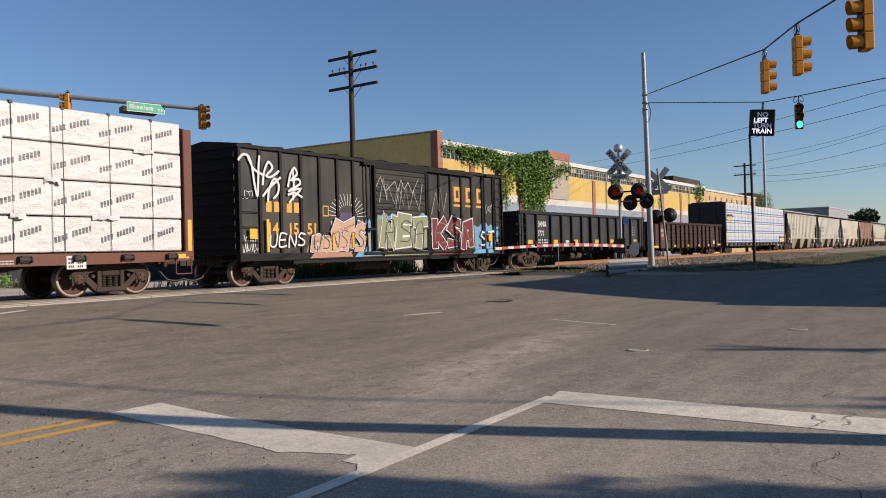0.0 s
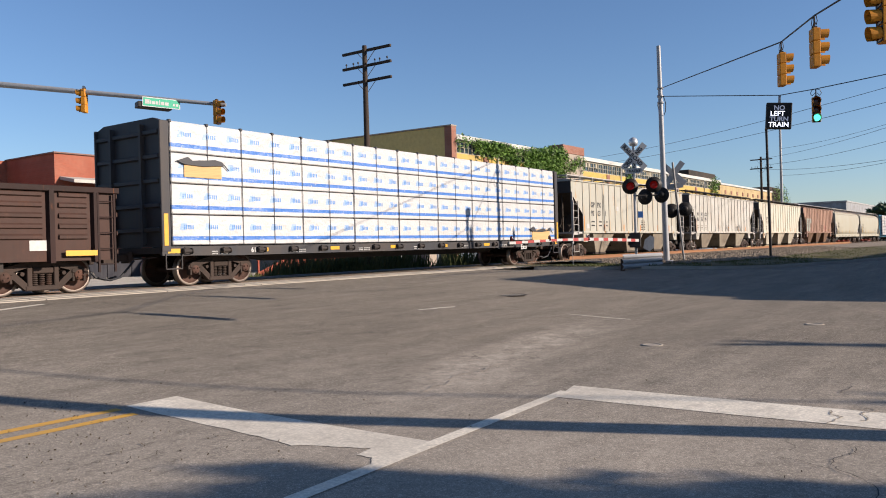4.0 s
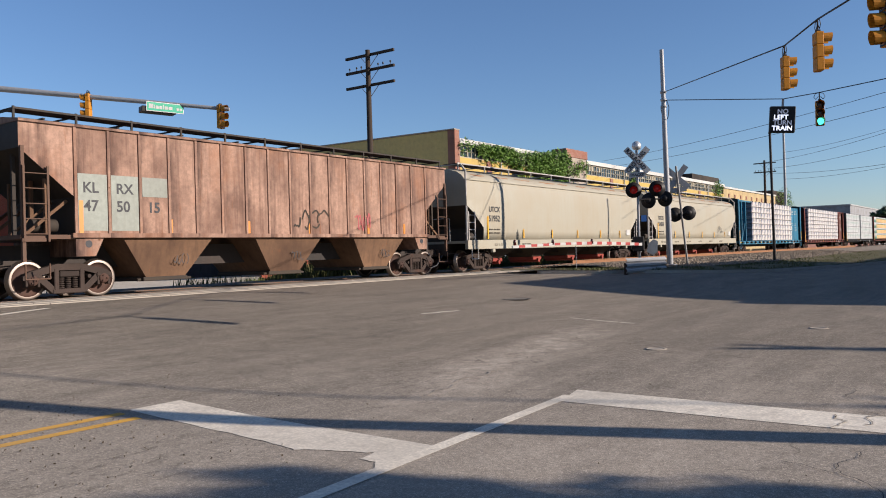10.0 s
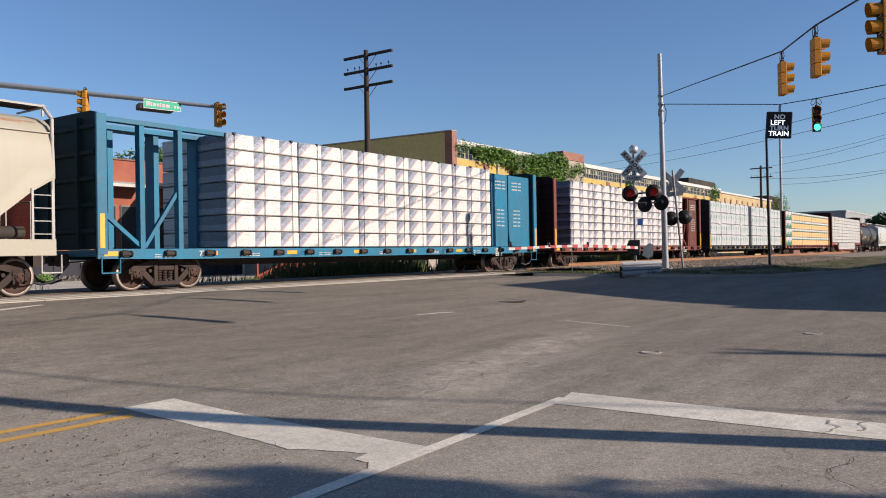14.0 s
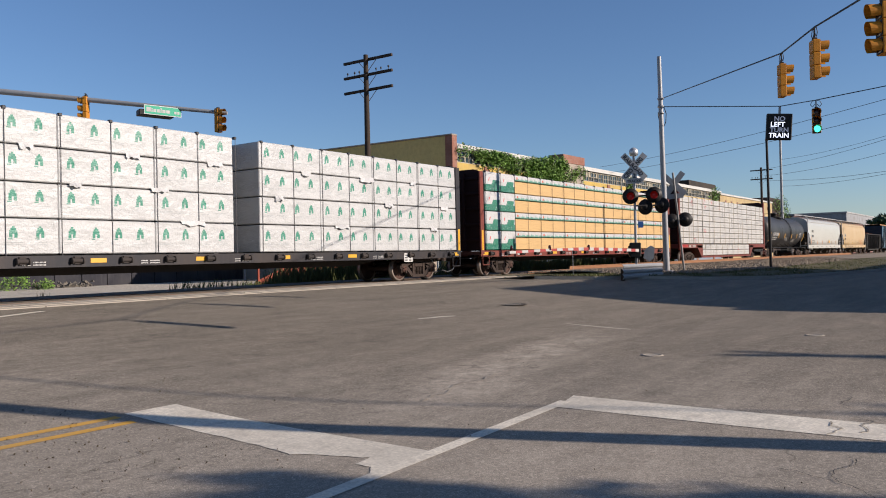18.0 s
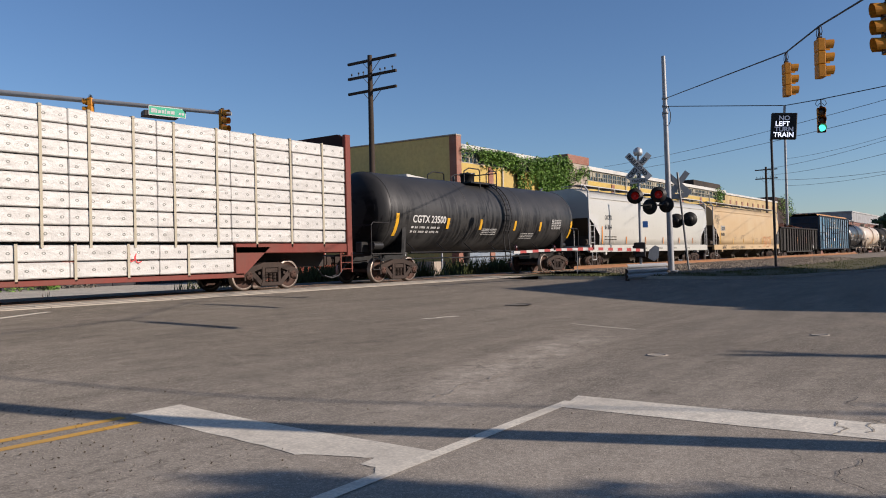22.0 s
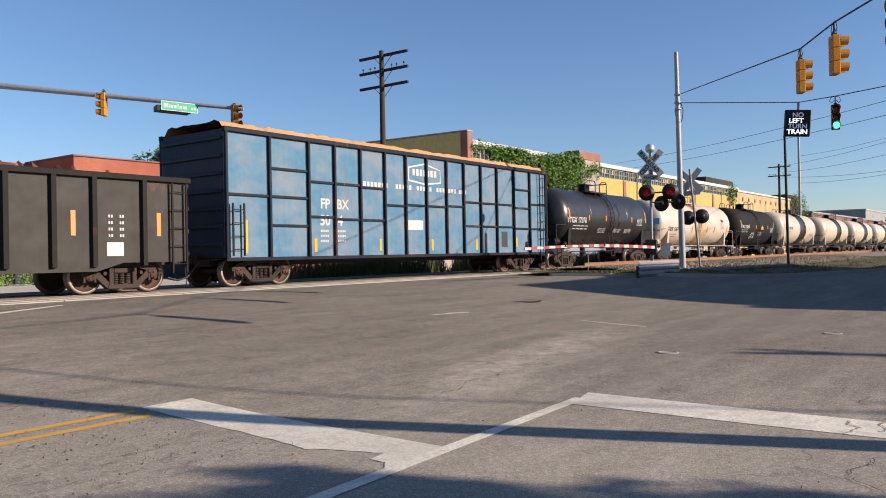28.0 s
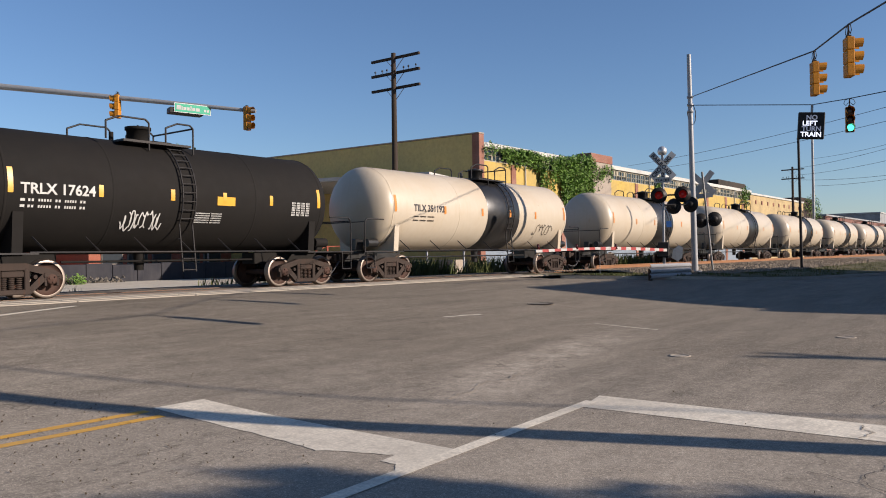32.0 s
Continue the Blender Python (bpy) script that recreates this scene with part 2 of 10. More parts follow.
# ---- mesh tools ----
class Shape:
    """Collects vertices and faces of one mesh part."""

    def __init__(self):
        self.v, self.f, self.s, self.mi = [], [], [], []
        self.m = 0

    def add(self, verts, faces, smooth=False):
        o = len(self.v)
        self.v += [tuple(p) for p in verts]
        self.f += [tuple(i + o for i in q) for q in faces]
        self.s += [smooth] * len(faces)
        self.mi += [self.m] * len(faces)
        return self

    def box(self, x0, x1, y0, y1, z0, z1, c=0.0):
        """A box; c cuts its upright and level edges with small chamfers."""
        if c <= 0:
            p = [(x, y, z) for z in (z0, z1) for y in (y0, y1) for x in (x0, x1)]
            return self.add(p, [(0, 2, 3, 1), (4, 5, 7, 6), (0, 1, 5, 4), (2, 6, 7, 3), (0, 4, 6, 2), (1, 3, 7, 5)])
        bm = bmesh.new()
        bmesh.ops.create_cube(bm, size=1)
        for w in bm.verts:
            w.co = Vector(((x0 + x1) / 2 + w.co.x * (x1 - x0), (y0 + y1) / 2 + w.co.y * (y1 - y0), (z0 + z1) / 2 + w.co.z * (z1 - z0)))
        bmesh.ops.bevel(bm, geom=bm.edges[:], offset=c, segments=1, affect="EDGES")
        bm.verts.index_update()
        self.add([w.co[:] for w in bm.verts], [[w.index for w in q.verts] for q in bm.faces])
        bm.free()
        return self

    def beam(self, a, b, w, h=None, up=(0, 0, 1)):
        """A bar of section w by h from a to b."""
        h = w if h is None else h
        a, b = Vector(a), Vector(b)
        d = (b - a).normalized()
        s = d.cross(Vector(up))
        if s.length < 1e-4:
            s = d.cross(Vector((1, 0, 0)))
        s.normalize()
        u = s.cross(d)
        p = [e + s * (i * w / 2) + u * (j * h / 2) for e in (a, b) for j in (-1, 1) for i in (-1, 1)]
        return self.add(p, [(0, 1, 3, 2), (4, 6, 7, 5), (0, 4, 5, 1), (2, 3, 7, 6), (0, 2, 6, 4), (1, 5, 7, 3)])

    def tube(self, a, b, r, r2=None, n=10, caps=True):
        """A round bar from a to b, r at a and r2 at b."""
        r2 = r if r2 is None else r2
        a, b = Vector(a), Vector(b)
        d = (b - a).normalized()
        s = d.orthogonal().normalized()
        u = d.cross(s)
        p = []
        for e, q in ((a, r), (b, r2)):
            p += [e + (s * math.cos(2 * math.pi * k / n) + u * math.sin(2 * math.pi * k / n)) * q for k in range(n)]
        self.add(p, [(k, (k + 1) % n, n + (k + 1) % n, n + k) for k in range(n)], True)
        if caps:
            self.add(p[:n], [tuple(range(n - 1, -1, -1))])
            self.add(p[n:], [tuple(range(n))])
        return self

    def chain(self, pts, r, n=6):
        """A bent round bar through the points."""
        for a, b in zip(pts, pts[1:]):
            self.tube(a, b, r, n=n)
        return self

    def lathe(self, prof, axis="X", at=(0, 0, 0), n=24, smooth=True):
        """Turns a profile of (along, radius) round an axis."""
        p = []
        for d, r in prof:
            for k in range(n):
                c, s = r * math.cos(2 * math.pi * k / n), r * math.sin(2 * math.pi * k / n)
                q = (d, c, s) if axis == "X" else (c, d, s) if axis == "Y" else (c, s, d)
                p.append((q[0] + at[0], q[1] + at[1], q[2] + at[2]))
        f = []
        for i in range(len(prof) - 1):
            for k in range(n):
                f.append((i * n + k, i * n + (k + 1) % n, (i + 1) * n + (k + 1) % n, (i + 1) * n + k))
        return self.add(p, f, smooth)

    def prism(self, poly, axis, d0, d1):
        """A flat outline pushed from d0 to d1 along an axis: (y, z) for X, (x, z) for Y, (x, y) for Z."""
        n = len(poly)
        p = []
        for d in (d0, d1):
            for a, b in poly:
                p.append((d, a, b) if axis == "X" else (a, d, b) if axis == "Y" else (a, b, d))
        f = [tuple(range(n - 1, -1, -1)), tuple(range(n, 2 * n))] + [(k, (k + 1) % n, n + (k + 1) % n, n + k) for k in range(n)]
        return self.add(p, f)

    def loft(self, rings, closed=True, caps=True, smooth=False):
        """Skins rings of equally many points."""
        n = len(rings[0])
        p = [q for r in rings for q in r]
        f = []
        for i in range(len(rings) - 1):
            for k in range(n if closed else n - 1):
                f.append((i * n + k, i * n + (k + 1) % n, (i + 1) * n + (k + 1) % n, (i + 1) * n + k))
        self.add(p, f, smooth)
        if caps and closed:
            self.add(rings[0], [tuple(range(n - 1, -1, -1))])
            self.add(rings[-1], [tuple(range(n))])
        return self

    def rim(self, x0, x1, z0, z1, w, y0, y1):
        """A flat frame round an opening, in one piece."""
        p = [(x, y, z) for y in (y0, y1) for d in (0, w) for x, z in ((x0 + d, z0 + d), (x1 - d, z0 + d), (x1 - d, z1 - d), (x0 + d, z1 - d))]
        f = []
        for k in range(4):
            j = (k + 1) % 4
            f += [(k, j, 4 + j, 4 + k), (8 + k, 12 + k, 12 + j, 8 + j), (k, 8 + k, 8 + j, j), (4 + k, 4 + j, 12 + j, 12 + k)]
        return self.add(p, f)

    def mesh(self, name, *mats):
        me = bpy.data.meshes.new(name)
        me.from_pydata(self.v, [], self.f)
        me.polygons.foreach_set("use_smooth", self.s)
        for k in mats:
            me.materials.append(k)
        if len(mats) > 1:
            me.polygons.foreach_set("material_index", self.mi)
        bm = bmesh.new()
        bm.from_mesh(me)
        bmesh.ops.recalc_face_normals(bm, faces=bm.faces)
        bm.to_mesh(me)
        bm.free()
        return me


def part(name, shape, material, parent=None, label="", at=None):
    """Links a shape, or a mesh that is shared, as one object under its thing or part."""
    data = shape if isinstance(shape, bpy.types.Mesh) else shape.mesh(name, *(material if isinstance(material, tuple) else (material,)))
    ob = new(name, data)
    if at is not None:
        ob.matrix_basis = at
    if parent is not None:
        ob.parent = parent
    return tagged(ob, label)


def thing(name, label, category, at=None, group="", kind=""):
    ob = new(name)
    ob.empty_display_size = 0.3
    if at is not None:
        ob.matrix_basis = at
    return tagged(ob, label, category, group, kind)


def letters(text, size, material, parent, at, name="lettering", depth=0.004, spread=1.0, bold=0.0, font_x=1.0):
    """Flat writing from the built-in font, as a mesh; it stands in the x-z plane and faces -y."""
    cu = bpy.data.curves.new(name, "FONT")
    cu.body, cu.size, cu.extrude, cu.space_character, cu.offset = text, size, depth / 2, spread, bold
    cu.resolution_u = 3
    tmp = bpy.data.objects.new("tmp_text", cu)
    me = bpy.data.meshes.new_from_object(tmp)
    bpy.data.objects.remove(tmp)
    bpy.data.curves.remove(cu)
    me.transform(Matrix.Rotation(math.pi / 2, 4, "X") @ Matrix.Diagonal((font_x, 1, 1, 1)))
    me.materials.clear()
    me.materials.append(material)
    ob = new(name, me)
    ob.parent = parent
    ob.matrix_basis = at
    return ob

# ---- ground ----
YT = 19.8          # centre line of the track, along x; rail tops at z 0
YS = 18.25         # near sides of the cars


def ease(s):
    s = min(1.0, max(0.0, s))
    return s * s * (3 - 2 * s)


def ground_z(x, y):
    """The street climbs to the rails, a little towards the gate's corner, and falls away beyond the track."""
    return -0.6 * (1 - ease((y - 5.0) / 12.2)) - 0.02 + 0.2 * ease((x - 18.0) / 12.0) * (1 - ease((y - 10.0) / 7.0)) - 0.56 * ease((y - 22.0) / 11.0)


def _band(nt, value, lo, soft0, soft1, hi):
    """1 between soft0 and soft1, falling to 0 at lo and hi."""
    return _calc(nt, "MULTIPLY", _ramp(nt, value, lo, soft0), _ramp(nt, value, hi, soft1))


def asphalt_material(name, base, warm, street=True):
    """Old asphalt: fine pale aggregate, tyre-polished streaks, oil, hairline cracks."""
    m, nt, b = _nodes(name)
    vec = _coords(nt, False)
    sep = nt.nodes.new("ShaderNodeSeparateXYZ")
    nt.links.new(vec, sep.inputs[0])
    x, y = sep.outputs[0], sep.outputs[1]
    broad = _ramp(nt, _noise(nt, vec, 0.2, 5, 0.6), 0.3, 0.7)
    c = _mix(nt, broad, tuple(q * 0.88 for q in base), warm)
    turn = nt.nodes.new("ShaderNodeMapping")
    turn.inputs["Rotation"].default_value, turn.inputs["Scale"].default_value = (0, 0, radians(-12)), (0.22, 1.5, 1.0)
    nt.links.new(vec, turn.inputs["Vector"])
    lanes = _noise(nt, turn.outputs[0], 0.9, 6, 0.6)
    c = _mix(nt, _calc(nt, "MULTIPLY", _ramp(nt, lanes, 0.5, 0.68), 0.4), c, tuple(min(1, q * 1.22) for q in warm))
    c = _mix(nt, _calc(nt, "MULTIPLY", _ramp(nt, lanes, 0.5, 0.34), 0.35), c, tuple(q * 0.72 for q in base))
    if street:
        wob = _noise(nt, vec, 0.6, 5, 0.6)
        # near-to-far light put into the colour: pale before the stop line, darker crossing
        edge = _calc(nt, "ADD", _calc(nt, "ADD", x, _calc(nt, "MULTIPLY", y, 0.55)), _calc(nt, "MULTIPLY", wob, 4.0))
        c = _mix(nt, _calc(nt, "MULTIPLY", _ramp(nt, edge, 8.5, 16.0), 0.85), c, (base[0] * 0.5, base[1] * 0.475, base[2] * 0.435))
        # uneven wear on the darker part: long smears with the traffic, coarse crumbs
        smear = nt.nodes.new("ShaderNodeMapping")
        smear.inputs["Rotation"].default_value, smear.inputs["Scale"].default_value = (0, 0, radians(-14)), (0.3, 1.5, 1.0)
        nt.links.new(vec, smear.inputs["Vector"])
        worn = _calc(nt, "SUBTRACT", _noise(nt, smear.outputs[0], 1.3, 9, 0.72), 0.5)
        crumb = _calc(nt, "SUBTRACT", _noise(nt, vec, 3.4, 9, 0.86), 0.5)
        uneven = _calc(nt, "ADD", _calc(nt, "MULTIPLY", worn, 1.8), _calc(nt, "MULTIPLY", crumb, 2.0))
        # darker towards the near lane of the crossing
        uneven = _calc(nt, "SUBTRACT", uneven, _calc(nt, "MULTIPLY", _ramp(nt, _calc(nt, "SUBTRACT", y, _calc(nt, "MULTIPLY", x, 0.5)), 0.5, 5.5), 0.2))
        gain = nt.nodes.new("ShaderNodeVectorMath")
        gain.operation = "SCALE"
        nt.links.new(c, gain.inputs[0])
        nt.links.new(_calc(nt, "MAXIMUM", _calc(nt, "ADD", _calc(nt, "MULTIPLY", uneven, _ramp(nt, edge, 6.0, 12.0)), 1.0), 0.35), gain.inputs["Scale"])
        c = gain.outputs[0]
        # polished path of the turning traffic
        off = _calc(nt, "ADD", _calc(nt, "SUBTRACT", _calc(nt, "SUBTRACT", y, _calc(nt, "MULTIPLY", x, 0.17)), 4.0), _calc(nt, "MULTIPLY", _calc(nt, "SUBTRACT", wob, 0.5), 1.6))
        path = _calc(nt, "MULTIPLY", _band(nt, off, -0.8, -0.1, 0.1, 0.8), _band(nt, x, 5.0, 7.5, 11.0, 15.0))
        path = _calc(nt, "MULTIPLY", path, _ramp(nt, _noise(nt, vec, 4.0, 6, 0.7), 0.36, 0.66))
        c = _mix(nt, _calc(nt, "MULTIPLY", path, 0.95), c, tuple(min(1, q * 1.45) for q in warm))
        # drips where cars wait at the line
        drip = _calc(nt, "MULTIPLY", _band(nt, y, 4.3, 4.9, 5.6, 6.2), _band(nt, x, 0.5, 1.5, 4.4, 5.2))
        drip = _calc(nt, "MULTIPLY", drip, _ramp(nt, _noise(nt, _scaled(nt, vec, 0.8, 1.6, 1), 6.0, 5, 0.65), 0.5, 0.64))
        c = _mix(nt, _calc(nt, "MULTIPLY", drip, 0.7), c, tuple(q * 0.42 for q in base))
    speck = _noise(nt, vec, 190.0, 2, 0.6)
    c = _mix(nt, _calc(nt, "MULTIPLY", _ramp(nt, speck, 0.56, 0.36), 0.6), c, tuple(q * 0.35 for q in base))
    grit = _noise(nt, vec, 38.0, 6, 0.85)
    c = _mix(nt, _calc(nt, "MULTIPLY", _ramp(nt, grit, 0.5, 0.36), 0.55), c, tuple(q * 0.42 for q in base))
    c = _mix(nt, _calc(nt, "MULTIPLY", _ramp(nt, grit, 0.52, 0.66), 0.5), c, tuple(min(1, q * 1.7) for q in warm))
    vor = nt.nodes.new("ShaderNodeTexVoronoi")
    vor.inputs["Scale"].default_value = 150.0
    nt.links.new(vec, vor.inputs["Vector"])
    c = _mix(nt, _calc(nt, "MULTIPLY", _ramp(nt, vor.outputs["Color"], 0.74, 0.92), 0.6), c, tuple(min(1, q * 1.9) for q in warm))
    blotch = _noise(nt, vec, 9.0, 6, 0.7)
    c = _mix(nt, _calc(nt, "MULTIPLY", _ramp(nt, blotch, 0.5, 0.66), 0.22), c, tuple(q * 0.5 for q in base))
    oil = _ramp(nt, _noise(nt, _scaled(nt, vec, 0.35, 1.6, 1.0), 0.8, 5, 0.6), 0.62, 0.78)
    c = _mix(nt, _calc(nt, "MULTIPLY", oil, 0.3), c, tuple(q * 0.5 for q in base))
    seam = nt.nodes.new("ShaderNodeTexVoronoi")
    seam.feature = "DISTANCE_TO_EDGE"
    seam.inputs["Scale"].default_value = 0.28
    warp = nt.nodes.new("ShaderNodeVectorMath")
    nt.links.new(vec, warp.inputs[0])
    wn2 = nt.nodes.new("ShaderNodeTexNoise")
    wn2.inputs["Scale"].default_value = 1.6
    nt.links.new(vec, wn2.inputs["Vector"])
    nt.links.new(wn2.outputs["Color"], warp.inputs[1])
    nt.links.new(warp.outputs[0], seam.inputs["Vector"])
    hair = _calc(nt, "MULTIPLY", _calc(nt, "LESS_THAN", seam.outputs["Distance"], 0.0024), _ramp(nt, _noise(nt, vec, 0.5, 3), 0.52, 0.62))
    c = _mix(nt, _calc(nt, "MULTIPLY", hair, 0.55), c, tuple(q * 0.3 for q in base))
    nt.links.new(c, b.inputs["Base Color"])
    b.inputs["Roughness"].default_value = 0.92
    b.inputs["Specular IOR Level"].default_value = 0.06
    _bump(nt, b, speck, 0.25, 0.006)
    return m


ASPHALT = asphalt_material("asphalt", (0.325, 0.286, 0.233), (0.387, 0.336, 0.269))
CONCRETE = asphalt_material("pale_concrete", (0.36, 0.33, 0.28), (0.42, 0.38, 0.32), False)
LOT = asphalt_material("lot_concrete", (0.5, 0.45, 0.36), (0.58, 0.52, 0.42), False)
ROAD_WHITE = paint("road_paint_white", (0.74, 0.675, 0.55), dirt=(0.36, 0.32, 0.26), dirt_amount=0.6, streak=0.9, rough=0.9, grain=34, bump=0.4, mottle=2.2, rust=0.22, rust_col=(0.26, 0.24, 0.21))
ROAD_YELLOW = paint("road_paint_yellow", (0.6, 0.33, 0.05), dirt=(0.3, 0.22, 0.12), dirt_amount=0.45, rough=0.85, grain=26, bump=0.3)
TAR = paint("tar", (0.022, 0.021, 0.022), dirt=(0.06, 0.055, 0.05), dirt_amount=0.3, rough=0.7)
DUST = paint("dusty_concrete", (0.36, 0.32, 0.26), dirt=(0.16, 0.14, 0.12), dirt_amount=0.5, rough=0.95, grain=14)


def build_ground():
    gs = Shape()
    xs = [-900, -200, -60, -20, -8] + [i * 1.0 for i in range(-4, 62)] + [70, 90, 140, 300, 1000, 2500]
    ys = [-900, -200, -40, -12] + [i * 0.5 for i in range(-12, 70)] + [40, 60, 150, 500, 2500]
    n = len(xs)
    gs.add([(x, y, ground_z(x, y)) for y in ys for x in xs], [(j * n + i, j * n + i + 1, (j + 1) * n + i + 1, (j + 1) * n + i) for j in range(len(ys) - 1) for i in range(n - 1)], True)
    tagged(part("ground", gs, ASPHALT), "worn grey asphalt street rising to the tracks", "road", kind="structure")


def strip(name, mat, pts, label, lift=0.004, category="road marking", group=""):
    """A painted strip over the ground: rows of (x0, y0, x1, y1), one row for each cut across it."""
    s = Shape()
    rows = []
    for (a, b, c, d), (a2, b2, c2, d2) in zip(pts, pts[1:]):
        k = max(2, int(math.hypot(a2 - a, b2 - b) / 0.4))
        for i in range(k):
            f = i / k
            rows.append((a + (a2 - a) * f, b + (b2 - b) * f, c + (c2 - c) * f, d + (d2 - d) * f))
    rows.append(pts[-1])
    s.loft([[(a, b, ground_z(a, b) + lift), ((a + c) / 2, (b + d) / 2, ground_z((a + c) / 2, (b + d) / 2) + lift), (c, d, ground_z(c, d) + lift)] for a, b, c, d in rows], closed=False, caps=False)
    return tagged(part(name, s, mat), label, category, group, "structure")


def line_strip(name, mat, a, b, w, label, lift=0.004, category="road marking"):
    d = math.hypot(b[0] - a[0], b[1] - a[1])
    nx, ny = -(b[1] - a[1]) / d * w / 2, (b[0] - a[0]) / d * w / 2
    return strip(name, mat, [(a[0] + nx, a[1] + ny, a[0] - nx, a[1] - ny), (b[0] + nx, b[1] + ny, b[0] - nx, b[1] - ny)], label, lift, category)


def build_markings():
    strip("stop_line", ROAD_WHITE, [(6.93, 3.66, 7.58, 3.8), (6.9, 2.0, 7.54, 2.0), (6.88, -7, 7.5, -7)], "wide white stop line worn at its edges")
    rnd = random.Random(3)
    left = [(6.98, 4.46), (6.2, 4.43), (5.6, 4.41), (5.1, 4.36), (4.7, 4.30), (4.52, 4.27), (4.42, 4.33), (4.2, 4.41), (4.0, 4.47), (3.93, 4.5), (3.9, 4.3), (3.75, 4.3), (3.66, 4.18), (3.56, 4.14)]
    rows = []
    for (y0, a), (y1, b) in zip(left, left[1:]):
        for i in range(3):
            f = i / 3
            y = y0 + (y1 - y0) * f
            rows.append((a + (b - a) * f + rnd.uniform(-0.012, 0.012), y, 5.03 - 0.14 * (6.98 - y) / 3.4, y + 0.0))
    strip("stop_line", ROAD_WHITE, rows, "wide white stop line with a broken worn edge")
    line_strip("edge_line", ROAD_WHITE, (7.25, 3.72), (-1.0, 3.34), 0.13, "thin white crosswalk line on asphalt", 0.006)
    line_strip("centre_line", ROAD_YELLOW, (4.34, 6.9), (-8, 6.93), 0.11, "double yellow centre line, one stripe")
    line_strip("centre_line", ROAD_YELLOW, (4.32, 6.62), (-8, 6.65), 0.11, "double yellow centre line, one stripe")
    line_strip("edge_line", ROAD_WHITE, (6.2, 14.75), (8.35, 15.8), 0.14, "short white line near the tracks")
    line_strip("edge_line", DUST, (30.77, 10.38), (32.55, 7.95), 0.07, "thin faded edge line in the shaded street", 0.006)
    line_strip("edge_line", DUST, (32.55, 7.95), (32.85, 4.97), 0.07, "thin faded edge line in the shaded street", 0.006)
    line_strip("lane_tick", ROAD_WHITE, (13.1, 10.05), (13.6, 9.94), 0.07, "worn scrap of white paint on asphalt")
    line_strip("lane_tick", ROAD_WHITE, (13.55, 10.0), (14.15, 9.85), 0.06, "worn scrap of white paint on asphalt")
    line_strip("lane_tick", ROAD_WHITE, (14.75, 7.5), (14.55, 6.05), 0.05, "worn scrap of white paint on asphalt")
    # cracks, some filled with pale dust
    for dark, w, pts in ((0, 0.012, ((7.26, 5.19), (7.5, 5.27), (7.77, 5.31), (7.94, 5.19), (8.3, 5.3), (8.62, 5.37))), (0, 0.01, ((6.6, 5.0), (6.9, 5.12), (7.05, 5.05), (7.3, 5.16))),
                         (1, 0.0035, ((6.24, 1.0), (6.1, 0.93), (5.96, 0.96), (5.8, 1.02), (5.62, 0.99), (5.5, 0.9), (5.3, 0.72), (5.0, 0.66))), (0, 0.008, ((7.44, 1.31), (7.3, 1.3), (7.2, 1.2), (7.08, 1.22), (6.9, 1.25))),
                         (0, 0.008, ((7.71, 1.09), (7.6, 1.0), (7.45, 1.08), (7.24, 1.01), (7.1, 1.04))), (1, 0.0035, ((8.9, 1.5), (8.7, 1.35), (8.4, 1.4), (8.2, 1.28))), (1, 0.0035, ((5.7, 1.35), (5.62, 1.15), (5.55, 1.0)))):
        s = Shape()
        rnd = random.Random(8)
        fine = [q for q in spline(pts, 5)]
        fine = [(x + rnd.uniform(-0.015, 0.015), y + rnd.uniform(-0.015, 0.015)) for x, y in fine]
        for (a, b), (c, d) in zip(fine, fine[1:]):
            l = math.hypot(c - a, d - b) or 1e-3
            ww = w * rnd.uniform(0.5, 1.2)
            nx, ny = -(d - b) / l * ww, (c - a) / l * ww
            s.add([(a + nx, b + ny, ground_z(a, b) + 0.009), (a - nx, b - ny, ground_z(a, b) + 0.009), (c - nx, d - ny, ground_z(c, d) + 0.009), (c + nx, d + ny, ground_z(c, d) + 0.009)], [(0, 1, 2, 3)])
        tagged(part("crack", s, TAR if dark else DUST), "jagged crack in the asphalt", "crack", kind="structure")
    for x, y in ((11.1, 4.3), (14.8, 2.85)):
        cover = thing("valve_cover", "small round iron valve cover in the asphalt", "manhole", pose(x, y, ground_z(x, y)))
        q = Shape()
        q.lathe([(0.002, 0.11), (0.012, 0.115), (0.012, 0.15), (0.002, 0.16)], "Z", n=20)
        part("rim", q, ASPHALT, cover)
        q = Shape()
        q.lathe([(0.006, 0.0), (0.006, 0.105)], "Z", n=20)
        part("lid", q, DUST, cover)
    # leaves and grit on the road, a manhole
    rnd = random.Random(4)
    lf = Shape()
    for i in range(230):
        x, y = rnd.uniform(2.5, 14), rnd.uniform(0.3, 9)
        if i % 3 and not (x < 6 and y > 4.2):
            x, y = rnd.uniform(2.6, 4.2), rnd.uniform(4.8, 7.6)
        a, r = rnd.uniform(0, 6.28), rnd.uniform(0.004, 0.014)
        z = ground_z(x, y) + 0.004
        lf.add([(x + r * math.cos(a + q), y + r * 0.6 * math.sin(a + q), z + (0.012 if q > 3 else 0)) for q in (0, 1.6, 3.1, 4.7)], [(0, 1, 2, 3)])
    tagged(part("fallen_leaves", lf, paint("dead_leaf", (0.06, 0.045, 0.03), rough=0.9)), "scattered dead leaves and grit on the asphalt", "debris", kind="stuff")
    mh = thing("manhole_cover", "round iron manhole cover flush in the asphalt", "manhole", pose(17.4, 10.4, ground_z(17.4, 10.4)))
    s = Shape()
